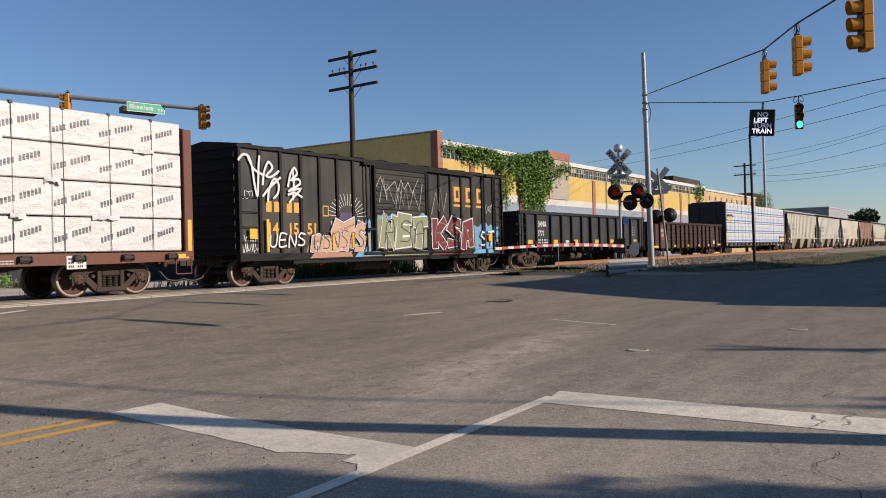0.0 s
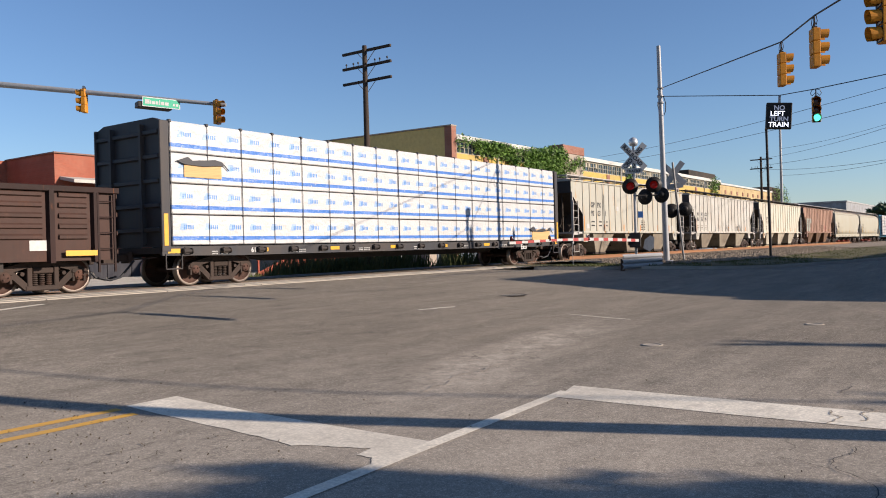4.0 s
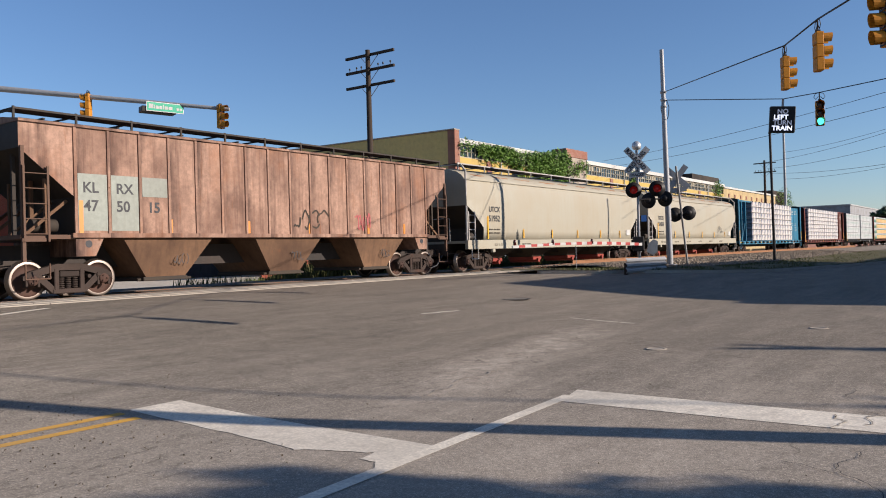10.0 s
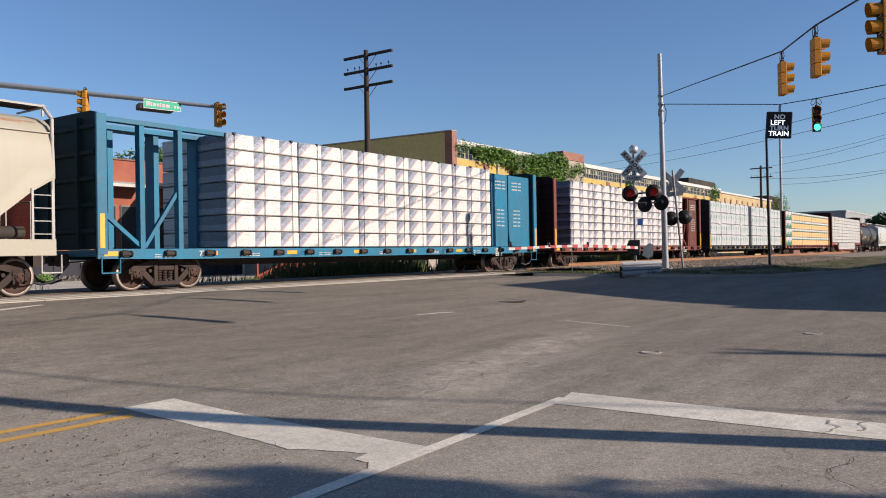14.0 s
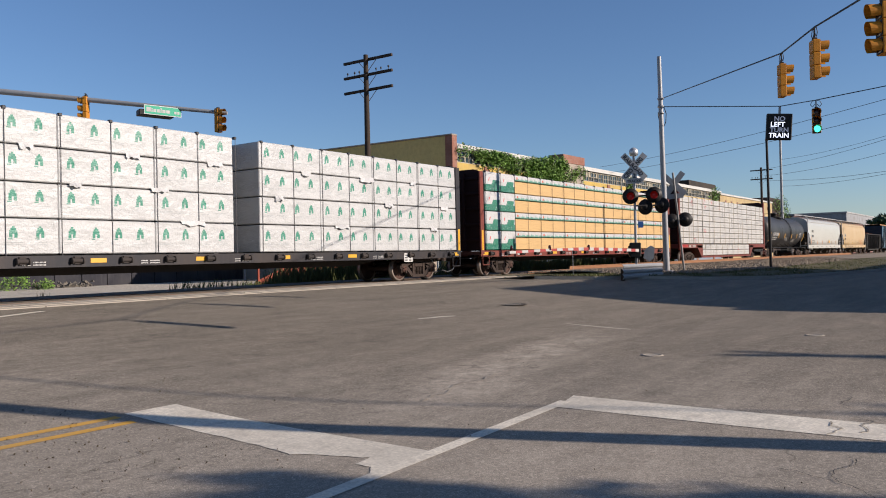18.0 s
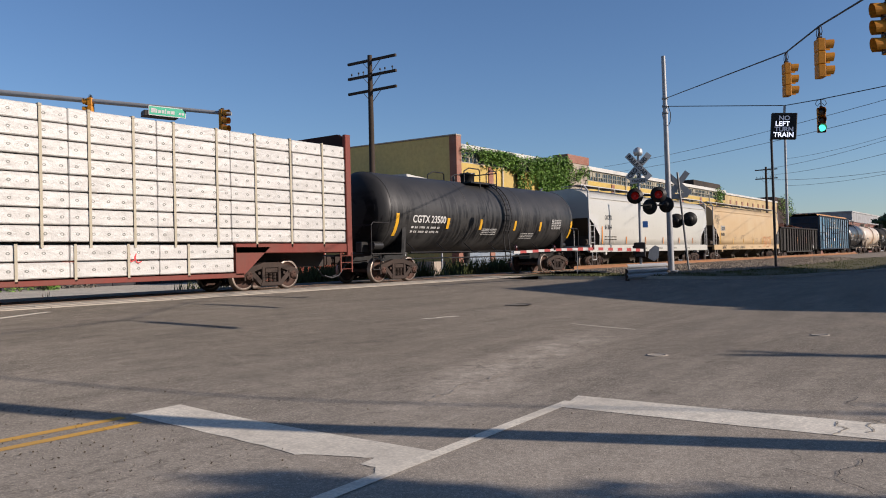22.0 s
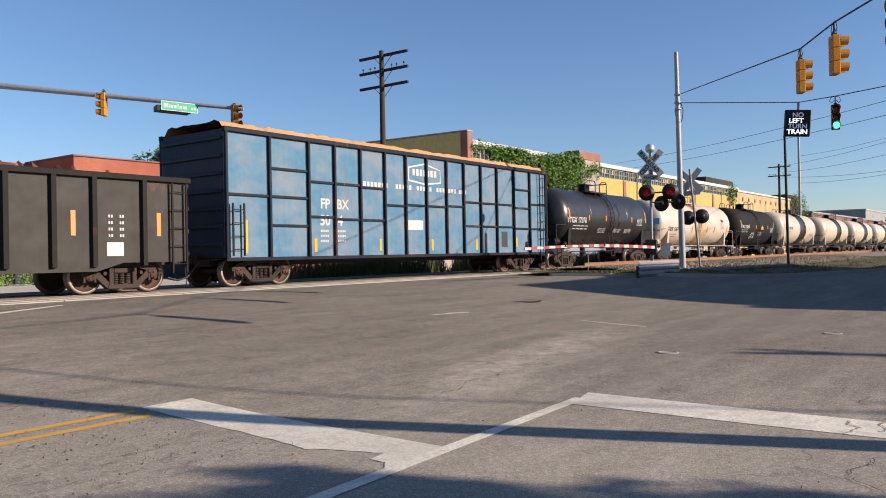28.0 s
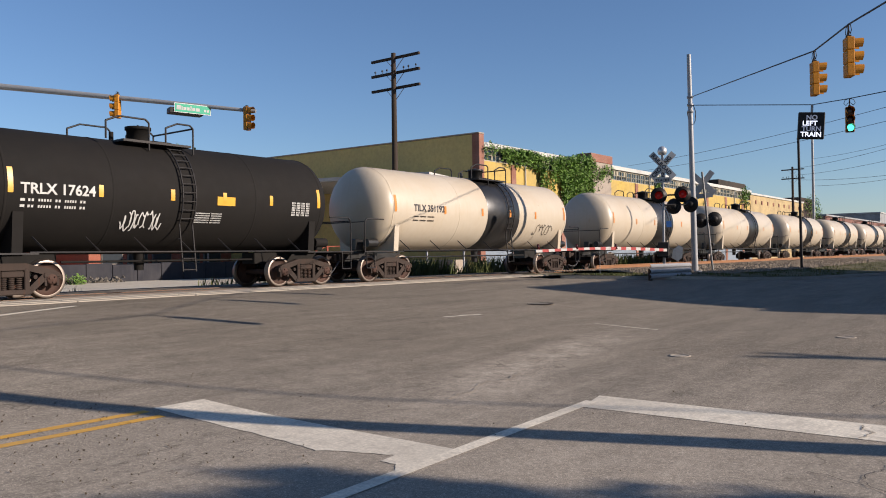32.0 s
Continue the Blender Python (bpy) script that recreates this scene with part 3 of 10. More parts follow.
    s.lathe([(0.003, 0.32), (0.010, 0.33), (0.012, 0.4), (0.002, 0.42)], "Z", n=28)
    part("rim", s, M_UNDER, mh)
    s = Shape()
    s.lathe([(0.008, 0.0), (0.008, 0.31)], "Z", n=28)
    for i in range(5):
        s.box(-0.26, 0.26, -0.24 + i * 0.12 - 0.015, -0.24 + i * 0.12 + 0.015, 0.008, 0.014)
    part("lid", s, paint("worn_iron", (0.13, 0.12, 0.105), dirt=(0.07, 0.062, 0.055), rough=0.8), mh)


# ---- track ----
BALLAST = paint("ballast", (0.27, 0.225, 0.17), dirt=(0.15, 0.11, 0.075), dirt_amount=0.6, rough=0.95, grain=9, bump=1.0, mottle=4.5)


def build_track():
    rust = paint("rail_rust", (0.16, 0.075, 0.04), dirt=(0.07, 0.04, 0.03), dirt_amount=0.5, rough=0.8)
    for y in (YT - 0.755, YT + 0.755):
        s = Shape()
        s.prism([(y - 0.07, -0.175), (y + 0.07, -0.175), (y + 0.07, -0.16), (y + 0.012, -0.135), (y + 0.012, -0.04), (y + 0.036, -0.03), (y + 0.036, -0.004), (y + 0.028, 0.0), (y - 0.028, 0.0), (y - 0.036, -0.004), (y - 0.036, -0.03), (y - 0.012, -0.04), (y - 0.012, -0.135), (y - 0.07, -0.16)], "X", -120, 700)
        rail = thing("rail", "steel rail with a bright worn top", "rail", group="rails of the track", kind="structure")
        part("rail_body", s, rust, rail)
        s = Shape()
        s.box(-120, 700, y - 0.03, y + 0.03, -0.004, 0.002)
        part("rail_head", s, M_TREAD, rail)
    tie = Shape()
    tie.box(-0.12, 0.12, -1.3, 1.3, -0.19, -0.01, 0.01)
    wood = paint("tie_wood", (0.1, 0.07, 0.05), dirt=(0.05, 0.04, 0.03), dirt_amount=0.5, rough=0.9)
    tm = tie.mesh("tie", wood)
    bed = thing("track_bed", "grey ballast with creosoted wooden ties", "track bed", kind="structure")
    for i in range(150):
        part("tie", tm, None, bed, at=pose(33.6 + i * 0.53, YT, -0.155))
    bal = BALLAST
    rnd = random.Random(2)
    s = Shape()
    xs = [33 + i * 0.8 for i in range(90)] + [130, 200, 700]
    prof = [(16.2, -0.10), (17.0, -0.04), (17.9, -0.14), (19.0, -0.2), (20.6, -0.2), (21.7, -0.14), (22.8, -0.06), (23.8, -0.12)]
    n = len(prof)
    s.add([(x, y, z + rnd.uniform(-0.02, 0.02)) for x in xs for y, z in prof], [(i * n + j, i * n + j + 1, (i + 1) * n + j + 1, (i + 1) * n + j) for i in range(len(xs) - 1) for j in range(n - 1)])
    part("ballast_sheet", s, bal, bed)
    st = Shape()
    for i in range(5200):
        x, y = 33 + 40 * rnd.random() ** 1.5, rnd.uniform(16.2, 18.9)
        r = rnd.uniform(0.02, 0.05)
        z = np.interp(y, [p[0] for p in prof], [p[1] for p in prof]) + 0.01
        a = rnd.uniform(0, 3)
        st.add([(x + r * math.cos(a), y + r * math.sin(a), z), (x + r * math.cos(a + 2.1), y + r * math.sin(a + 2.1), z), (x + r * math.cos(a + 4.2), y + r * math.sin(a + 4.2), z), (x, y, z + r * 0.9)], [(0, 1, 3), (1, 2, 3), (2, 0, 3)])
    tagged(part("ballast_stones", st, bal, bed), kind="stuff")
    # rails stacked beside the track
    pile = paint("spare_rail_rust", (0.27, 0.135, 0.065), dirt=(0.14, 0.07, 0.04), dirt_amount=0.5, rough=0.85)
    for y, z, x0 in ((17.35, 0.0, 30.5), (16.95, 0.0, 30.5), (16.7, 0.03, 32.0), (16.85, 0.16, 33.5)):
        q = Shape()
        q.prism([(y - 0.07, z), (y + 0.07, z), (y + 0.02, z + 0.04), (y + 0.02, z + 0.12), (y + 0.04, z + 0.125), (y + 0.04, z + 0.16), (y - 0.04, z + 0.16), (y - 0.04, z + 0.125), (y - 0.02, z + 0.12), (y - 0.02, z + 0.04)], "X", x0, 110)
        tagged(part("spare_rail", q, pile), "rusty spare rail lying beside the track", "rail", "spare rails", "structure")
    # crossing surface
    for i, (y0, y1, m) in enumerate(((16.9, 17.25, DUST), (17.6, 18.15, DUST), (18.35, 18.95, CONCRETE))):
        q = Shape()
        for k in range(13):
            x0 = -6 + k * 3.0
            q.box(x0 + 0.01, x0 + 2.98, y0, y1, -0.05, 0.0 - 0.003 * i + 0.002 * (k % 2))
        tagged(part("crossing_panel", q, m), "dusty concrete panels beside the rail", "crossing panel", "crossing panels", "structure")
    q = Shape()
    q.box(-20, 33, 19.15, 20.42, -0.05, -0.012)
    tagged(part("crossing_panel", q, ASPHALT), "asphalt infill between the rails", "crossing panel", "crossing panels", "structure")
    q = Shape()
    q.box(-20, 33, 20.65, 23.0, -0.06, -0.008)
    tagged(part("crossing_panel", q, ASPHALT), "asphalt beyond the far rail", "crossing panel", "crossing panels", "structure")


GRASS = paint("dry_grass", (0.075, 0.07, 0.03), dirt=(0.15, 0.12, 0.065), dirt_amount=0.7, rough=0.9, grain=16)
GRASS_BLADE = paint("grass_blade", (0.06, 0.08, 0.022), dirt=(0.17, 0.14, 0.06), dirt_amount=0.6, rough=0.8, grain=3)


VERGE = ([29, 36, 44, 48, 56, 74], [1.6, 2.6, 3.4, 4.2, 5.2, 6.5])      # width of the grass between kerb and gravel


def near_edge(x):
    return float(np.interp(x, [26.4, 27.3, 28.1, 28.6, 30.8, 34.9, 44.3, 53.6, 75, 140], [14.6, 12.4, 11.75, 11.3, 9.55, 8.05, 6.63, 5.4, 4.2, 3.0]))


def blades(name, label, spots, hi, seed):
    rnd = random.Random(seed)
    s = Shape()
    for x, y, z in spots:
        h = rnd.uniform(0.3, 1.0) * hi
        a, w = rnd.uniform(0, 3.14), 0.012 + 0.02 * h
        lx, ly = rnd.uniform(-0.4, 0.4) * h, rnd.uniform(-0.4, 0.4) * h
        dx, dy = math.cos(a) * w, math.sin(a) * w
        s.add([(x - dx, y - dy, z), (x + dx, y + dy, z), (x + lx * 0.5 + dx * 0.6, y + ly * 0.5 + dy * 0.6, z + h * 0.6), (x + lx, y + ly, z + h)], [(0, 1, 2), (0, 2, 3)])
    tagged(part(name, s, GRASS_BLADE), label, "grass", kind="stuff")


def build_verges():
    s = Shape()
    xs = [26.4 + i * 0.5 for i in range(100)] + [80, 100, 140]
    ks = [0, 0.2, 0.5, 0.8, 1.0]
    rnd = random.Random(6)
    s.add([(x, near_edge(x) + 0.16 + (16.5 - near_edge(x) - 0.16) * k, ground_z(x, near_edge(x) + (16.5 - near_edge(x)) * k) + 0.13 + rnd.uniform(-0.02, 0.02)) for x in xs for k in ks], [(i * 5 + j, i * 5 + j + 1, (i + 1) * 5 + j + 1, (i + 1) * 5 + j) for i in range(len(xs) - 1) for j in range(4)])
    tagged(part("grass_verge", s, GRASS), "patchy dry grass verge between street and track", "grass", kind="structure")
    gs = Shape()
    xs = [29 + i * 0.6 for i in range(70)] + [74, 80, 100, 140]
    gs.add([(x, y0 + (16.6 - y0) * k, ground_z(x, y0 + (16.6 - y0) * k) + 0.14 + 0.08 * math.sin(3.14 * k) + rnd.uniform(-0.015, 0.015)) for x in xs for y0 in (near_edge(x) + float(np.interp(x, VERGE[0], VERGE[1])),) for k in ks], [(i * 5 + j, i * 5 + j + 1, (i + 1) * 5 + j + 1, (i + 1) * 5 + j) for i in range(len(xs) - 1) for j in range(4)])
    tagged(part("gravel_slope", gs, BALLAST), "slope of grey-brown ballast stones beside the track", "gravel", kind="structure")
    st = Shape()
    for i in range(11000):
        x = 29 + 43 * rnd.random() ** 1.3
        y0 = near_edge(x) + float(np.interp(x, VERGE[0], VERGE[1]) - 0.1)
        y = rnd.uniform(y0, 17.0)
        r, a = rnd.uniform(0.03, 0.075), rnd.uniform(0, 3)
        z = ground_z(x, y) + 0.14 + 0.08 * math.sin(3.14 * (y - y0) / (16.6 - y0))
        st.add([(x + r * math.cos(a), y + r * math.sin(a), z), (x + r * math.cos(a + 2.1), y + r * math.sin(a + 2.1), z), (x + r * math.cos(a + 4.2), y + r * math.sin(a + 4.2), z), (x, y, z + r * 0.9)], [(0, 1, 3), (1, 2, 3), (2, 0, 3)])
    tagged(part("slope_stones", st, BALLAST), "loose ballast stones beside the track", "gravel", kind="stuff")
    k = Shape()
    pts = [(x, near_edge(x)) for x in [26.4, 26.8, 27.2] + [27.5 + i * 0.5 for i in range(90)] + [90, 140]]
    k.loft([[(x, y, ground_z(x, y) - 0.02), (x, y, ground_z(x, y) + 0.12), (x + 0.03, y + 0.16, ground_z(x, y) + 0.12), (x + 0.03, y + 0.16, ground_z(x, y) - 0.02)] for x, y in pts])
    tagged(part("kerb", k, CONCRETE), "low concrete kerb along the grass verge", "kerb", kind="structure")
    rnd = random.Random(12)
    sp = []
    for i in range(9000):
        x = 27 + 50 * rnd.random() ** 1.3
        y0 = near_edge(x) + 0.2
        y = rnd.uniform(y0, min(16.4, y0 + float(np.interp(x, VERGE[0], VERGE[1]))))
        if noise.noise((x * 0.6, y * 0.6, 0)) > -0.15:
            sp.append((x, y, ground_z(x, y) + 0.11))
    blades("verge_grass", "tufts of dry green grass on the verge", sp, 0.12, 13)
    sp = []
    for i in range(8000):
        x, y = rnd.uniform(14, 62), rnd.uniform(23.2, 27.5)
        if noise.noise((x * 0.35, y * 0.5, 4)) > (0.12 if x > 22 else 0.3):
            sp.append((x, y, ground_z(x, y)))
    for i in range(2600):
        x, y = rnd.uniform(29.5, 42), rnd.uniform(33.4, 35.6)
        sp.append((x, y, ground_z(x, y)))
    blades("weeds", "tall weeds beyond the track", sp, 0.42, 14)
    brush = []
    for i in range(16000):
        x = rnd.uniform(24, 70)
        y = rnd.uniform(24.2, 27.0)
        if noise.noise((x * 0.25, y * 0.4, 9)) > -0.25:
            brush.append((x, y, ground_z(x, y)))
    blades("brush", "dense dark brush along the far side of the track", brush, 1.05, 15)
    def sheet(name, mat, xs, ys, lift, label, category):
        q = Shape()
        n = len(xs)
        q.add([(x, y, ground_z(x, y) + lift) for y in ys for x in xs], [(j * n + i, j * n + i + 1, (j + 1) * n + i + 1, (j + 1) * n + i) for j in range(len(ys) - 1) for i in range(n - 1)], True)
        tagged(part(name, q, mat), label, category, kind="structure")
    sheet("weed_strip", GRASS, [20, 30, 40, 50, 66], [23.1 + 0.5 * i for i in range(9)], 0.006, "strip of weedy soil beyond the track", "grass")
    sheet("concrete_lot", LOT, [-60, -20, 0, 15, 28], [27.2 + 0.5 * i for i in range(14)] + [40, 58], 0.012, "pale concrete lot beyond the track", "pavement")
    sheet("concrete_lot", LOT, [28, 36, 44.5], [36.4, 40, 48, 58], 0.012, "pale concrete lot beyond the track", "pavement")


build_ground()

# ---- train: shared pieces ----
SPEED = 13.65
M_TRUCK = paint("truck_steel", (0.05, 0.035, 0.028), dirt=(0.022, 0.017, 0.014), dirt_amount=0.7, rust=0.5, rust_col=(0.085, 0.037, 0.021), rough=0.8)
M_WHEEL = paint("wheel_steel", (0.075, 0.04, 0.029), dirt=(0.025, 0.017, 0.014), dirt_amount=0.7, rust=0.6, rust_col=(0.11, 0.045, 0.026), rough=0.75)
M_TREAD = plain("bright_tread", (0.24, 0.2, 0.17), 0.48, 1.0)
M_UNDER = paint("underframe_black", (0.035, 0.032, 0.03), dirt=(0.07, 0.05, 0.04), rough=0.8)
M_WHITE = paint("white_stencil", (0.495, 0.488, 0.462), dirt_amount=0.25, rough=0.6)
M_BLACKTXT = plain("black_stencil", (0.0165, 0.0165, 0.0198), 0.6)
M_YELLOW = plain("reflector_yellow", (0.561, 0.297, 0.0132), 0.4)
M_ORANGE = plain("reflector_orange", (0.528, 0.185, 0.0198), 0.45)
M_STRAP = plain("dark_strap", (0.0198, 0.0198, 0.0231), 0.6)
M_GALV = paint("galvanised_steel", (0.29, 0.295, 0.3), dirt=(0.2, 0.19, 0.18), dirt_amount=0.35, rough=0.5, metal=0.2)


def make_shared():
    s = {}
    f = Shape()                                   # one cast side frame, outer face towards -y
    f.prism([(-1.12, 0.56), (-0.98, 0.66), (-0.3, 0.84), (0.3, 0.84), (0.98, 0.66), (1.12, 0.56), (1.12, 0.46), (0.95, 0.5), (0.3, 0.68), (-0.3, 0.68), (-0.95, 0.5), (-1.12, 0.46)], "Y", -0.09, 0.09)
    for k in (-1, 1):
        f.prism([(k * 0.7, 0.60), (k * 0.84, 0.52), (k * 0.42, 0.14), (k * 0.3, 0.16), (k * 0.34, 0.26)], "Y", -0.08, 0.08)
        f.box(k * 0.32 - 0.06, k * 0.32 + 0.06, -0.10, 0.08, 0.16, 0.72, 0.015)
        f.box(k * 0.89 - 0.19, k * 0.89 + 0.19, -0.11, 0.11, 0.50, 0.62, 0.02)
        f.box(k * 0.89 - 0.17, k * 0.89 - 0.11, -0.09, 0.09, 0.3, 0.52, 0.01)
        f.box(k * 0.89 + 0.11, k * 0.89 + 0.17, -0.09, 0.09, 0.3, 0.52, 0.01)
        f.tube((k * 0.5, -0.11, 0.52), (k * 0.5, 0.05, 0.52), 0.05, n=8)
    f.box(-0.42, 0.42, -0.10, 0.09, 0.12, 0.24, 0.02)
    s["side_frame"] = f.mesh("side_frame", M_TRUCK)
    sp = Shape()
    for x in (-0.17, 0.0, 0.17):
        for i in range(6):
            z = 0.245 + i * 0.045
            sp.lathe([(z, 0.052), (z + 0.012, 0.075), (z + 0.025, 0.075), (z + 0.037, 0.052)], "Z", (x, 0, 0), 10)
    sp.box(-0.25, 0.25, -0.1, 0.1, 0.52, 0.66, 0.02)
    s["spring_set"] = sp.mesh("spring_set", M_TRUCK)
    b = Shape()
    b.box(-0.22, 0.22, -1.0, 1.0, 0.48, 0.72, 0.03)
    b.lathe([(0.72, 0.0), (0.72, 0.2), (0.84, 0.2), (0.84, 0.0)], "Z", n=14)
    for k in (-1, 1):
        b.box(k * 0.42 - 0.05, k * 0.42 + 0.05, -0.85, 0.85, 0.36, 0.44)
        b.box(k * 0.45 - 0.04, k * 0.45 + 0.04, -0.8, -0.62, 0.28, 0.62)
        b.box(k * 0.45 - 0.04, k * 0.45 + 0.04, 0.62, 0.8, 0.28, 0.62)
    s["bolster"] = b.mesh("truck", M_UNDER)
    w = Shape()
    for k in (-1, 1):
        w.m = 0
        prof = [(0.86, 0.0), (0.86, 0.12), (0.80, 0.16), (0.77, 0.30), (0.82, 0.37), (0.85, 0.385)]
        w.lathe([(k * y, r) for y, r in prof], "Y", n=32)
        w.m = 1
        w.lathe([(k * y, r) for y, r in [(0.85, 0.385), (0.853, 0.44), (0.845, 0.452), (0.75, 0.462), (0.735, 0.485), (0.715, 0.488), (0.705, 0.46), (0.705, 0.38)]], "Y", n=32)
        w.m = 0
        w.lathe([(k * y, r) for y, r in [(0.705, 0.38), (0.74, 0.33), (0.70, 0.16), (0.66, 0.12), (0.66, 0.09)]], "Y", n=32)
        w.lathe([(k * y, r) for y, r in [(0.86, 0.1), (0.95, 0.1), (0.95, 0.13), (1.10, 0.13), (1.12, 0.10), (1.13, 0.0)]], "Y", n=16)
        for a in (0, 120, 240):
            x, z = 0.07 * math.cos(radians(a)), 0.07 * math.sin(radians(a))
            w.tube((x, k * 1.12, z), (x, k * 1.15, z), 0.022, n=6)
    w.tube((0, -0.8, 0), (0, 0.8, 0), 0.085, n=14, caps=False)
    s["wheelset"] = w.mesh("wheelset", M_WHEEL, M_TREAD)
    c = Shape()                                   # drawbar and knuckle, pointing to -x from x = 0
    c.box(-0.62, 0.1, -0.09, 0.09, 0.76, 0.92, 0.02)
    c.prism([(-0.62, -0.16), (-0.86, -0.2), (-0.88, -0.05), (-0.72, -0.02), (-0.72, 0.06), (-0.86, 0.1), (-0.84, 0.18), (-0.6, 0.15)], "Z", 0.7, 0.98)
    c.box(-0.12, 0.0, -0.2, 0.2, 0.68, 1.0, 0.02)
    c.beam((-0.05, -1.35, 0.82), (-0.5, -0.15, 0.74), 0.03)
    s["coupler"] = c.mesh("coupler", M_TRUCK)
    h = Shape()
    h.chain([(-0.1, -0.4, 0.75), (-0.3, -0.42, 0.55), (-0.5, -0.38, 0.32), (-0.75, -0.3, 0.25), (-1.0, -0.2, 0.33)], 0.03, 7)
    s["air_hose"] = h.mesh("air_hose", M_STRAP)
    return s


SHARED = make_shared()
WHEELS = []          # wheelsets to be turned, with their car's start
CARS = []            # moving things with their place along the train
LOOK_CLOSE = 52.0


def trucks(car, u0, xs):
    for x in xs:
        t = part("truck", SHARED["bolster"], None, car, "rusty freight truck with two wheelsets", pose(x, 0, 0))
        for k in (-1, 1):
            part("side_frame", SHARED["side_frame"], None, t, at=pose(0, k * 1.0, 0, 0, 0, 0 if k < 0 else 180))
            tagged(part("spring_set", SHARED["spring_set"], None, t, at=pose(0, k * 1.0, 0)), kind="stuff")
            ws = part("wheelset", SHARED["wheelset"], None, t, at=pose(k * 0.89, 0, 0.46))
            WHEELS.append((ws, k * 0.89, u0 + x))


def couplers(car, length, inset=0.0):
    for x, a in ((inset, 0), (length - inset, 180)):
        part("coupler", SHARED["coupler"], None, car, at=pose(x, 0, 0, 0, 0, a))
        part("air_hose", SHARED["air_hose"], None, car, at=pose(x, 0, 0, 0, 0, a))


def ladder(car, mat, x0, x1, z0, z1, y, n, name="ladder", parent=None):
    s = Shape()
    for x in (x0, x1):
        s.box(x - 0.025, x + 0.025, y - 0.02, y + 0.02, z0, z1)
    for i in range(n):
        z = z0 + (z1 - z0) * (i + 0.5) / n
        s.tube((x0, y, z), (x1, y, z), 0.014, n=6)
    return part(name, s, mat, parent or car)


def grabs(car, mat, x0, x1, zs, y):
    for z in zs:
        s = Shape()
        s.chain([(x0, y + 0.06, z), (x0, y, z), (x1, y, z), (x1, y + 0.06, z)], 0.014, 6)
        part("grab_iron", s, mat, car)


def reflectors(car, mat, items, y):
    """Upright or level reflective strips: (x, z, width, height)."""
    for x, z, w, h in items:
        s = Shape()
        s.box(x - w / 2, x + w / 2, y - 0.006, y + 0.003, z - h / 2, z + h / 2)
        part("reflector_strip", s, mat, car, "yellow reflective strip")


def bars(car, mat, x, z, widths, h, gap, y, rows=1, step=0.0, name="small_print"):
    """Lines of print too small to read, as plain bars."""
    s = Shape()
    for r in range(rows):
        xx = x
        for w in widths:
            n = max(1, int(w / (0.95 * h))) if h < 0.12 else 1
            for k in range(n):
                s.box(xx + w * k / n, xx + w * (k + (0.62 if n > 1 else 1)) / n, y - 0.005, y + 0.002, z - r * step, z - r * step + h)
            xx += w + gap
    return tagged(part(name, s, mat, car), kind="stuff")


def ribbon(s, pts, w, y):
    """A flat sprayed stroke with mitred bends through (x, z) points; it rises a little so that it can cross itself."""
    n = len(pts)
    left, right = [], []
    for k in range(n):
        ax, az = pts[max(k - 1, 0)]
        bx, bz = pts[k]
        cx, cz = pts[min(k + 1, n - 1)]
        d0, d1 = math.hypot(bx - ax, bz - az) or 1e-6, math.hypot(cx - bx, cz - bz) or 1e-6
        ux, uz = (bx - ax) / d0, (bz - az) / d0
        vx, vz = (cx - bx) / d1, (cz - bz) / d1
        tx, tz = ux + vx, uz + vz
        d = math.hypot(tx, tz)
        if d < 0.3:
            tx, tz, d = (ux or vx), (uz or vz), math.hypot(ux or vx, uz or vz) or 1.0
        tx, tz = tx / d, tz / d
        cosine = max(0.6, abs(tx * (vx or ux) + tz * (vz or uz)))
        ex = 0.3 * w * (-1 if k == 0 else 1 if k == n - 1 else 0)
        h = w / 2 / cosine
        yy = y - 0.0003 * k
        left.append((bx - tz * h + tx * ex, yy, bz + tx * h + tz * ex))
        right.append((bx + tz * h + tx * ex, yy, bz - tx * h + tz * ex))
    s.add(left + right, [(k, n + k, n + k + 1, k + 1) for k in range(n - 1)])
    return s


def spline(pts, m=4):
    """Points on a smooth line through the given ones."""
    out = []
    for i in range(len(pts) - 1):
        p0, p1, p2, p3 = pts[max(i - 1, 0)], pts[i], pts[i + 1], pts[min(i + 2, len(pts) - 1)]
        for k in range(m):
            t = k / m
            out.append(tuple(0.5 * (2 * p1[j] + (p2[j] - p0[j]) * t + (2 * p0[j] - 5 * p1[j] + 4 * p2[j] - p3[j]) * t * t + (3 * p1[j] - p0[j] - 3 * p2[j] + p3[j]) * t ** 3) for j in (0, 1)))
    return out + [pts[-1]]


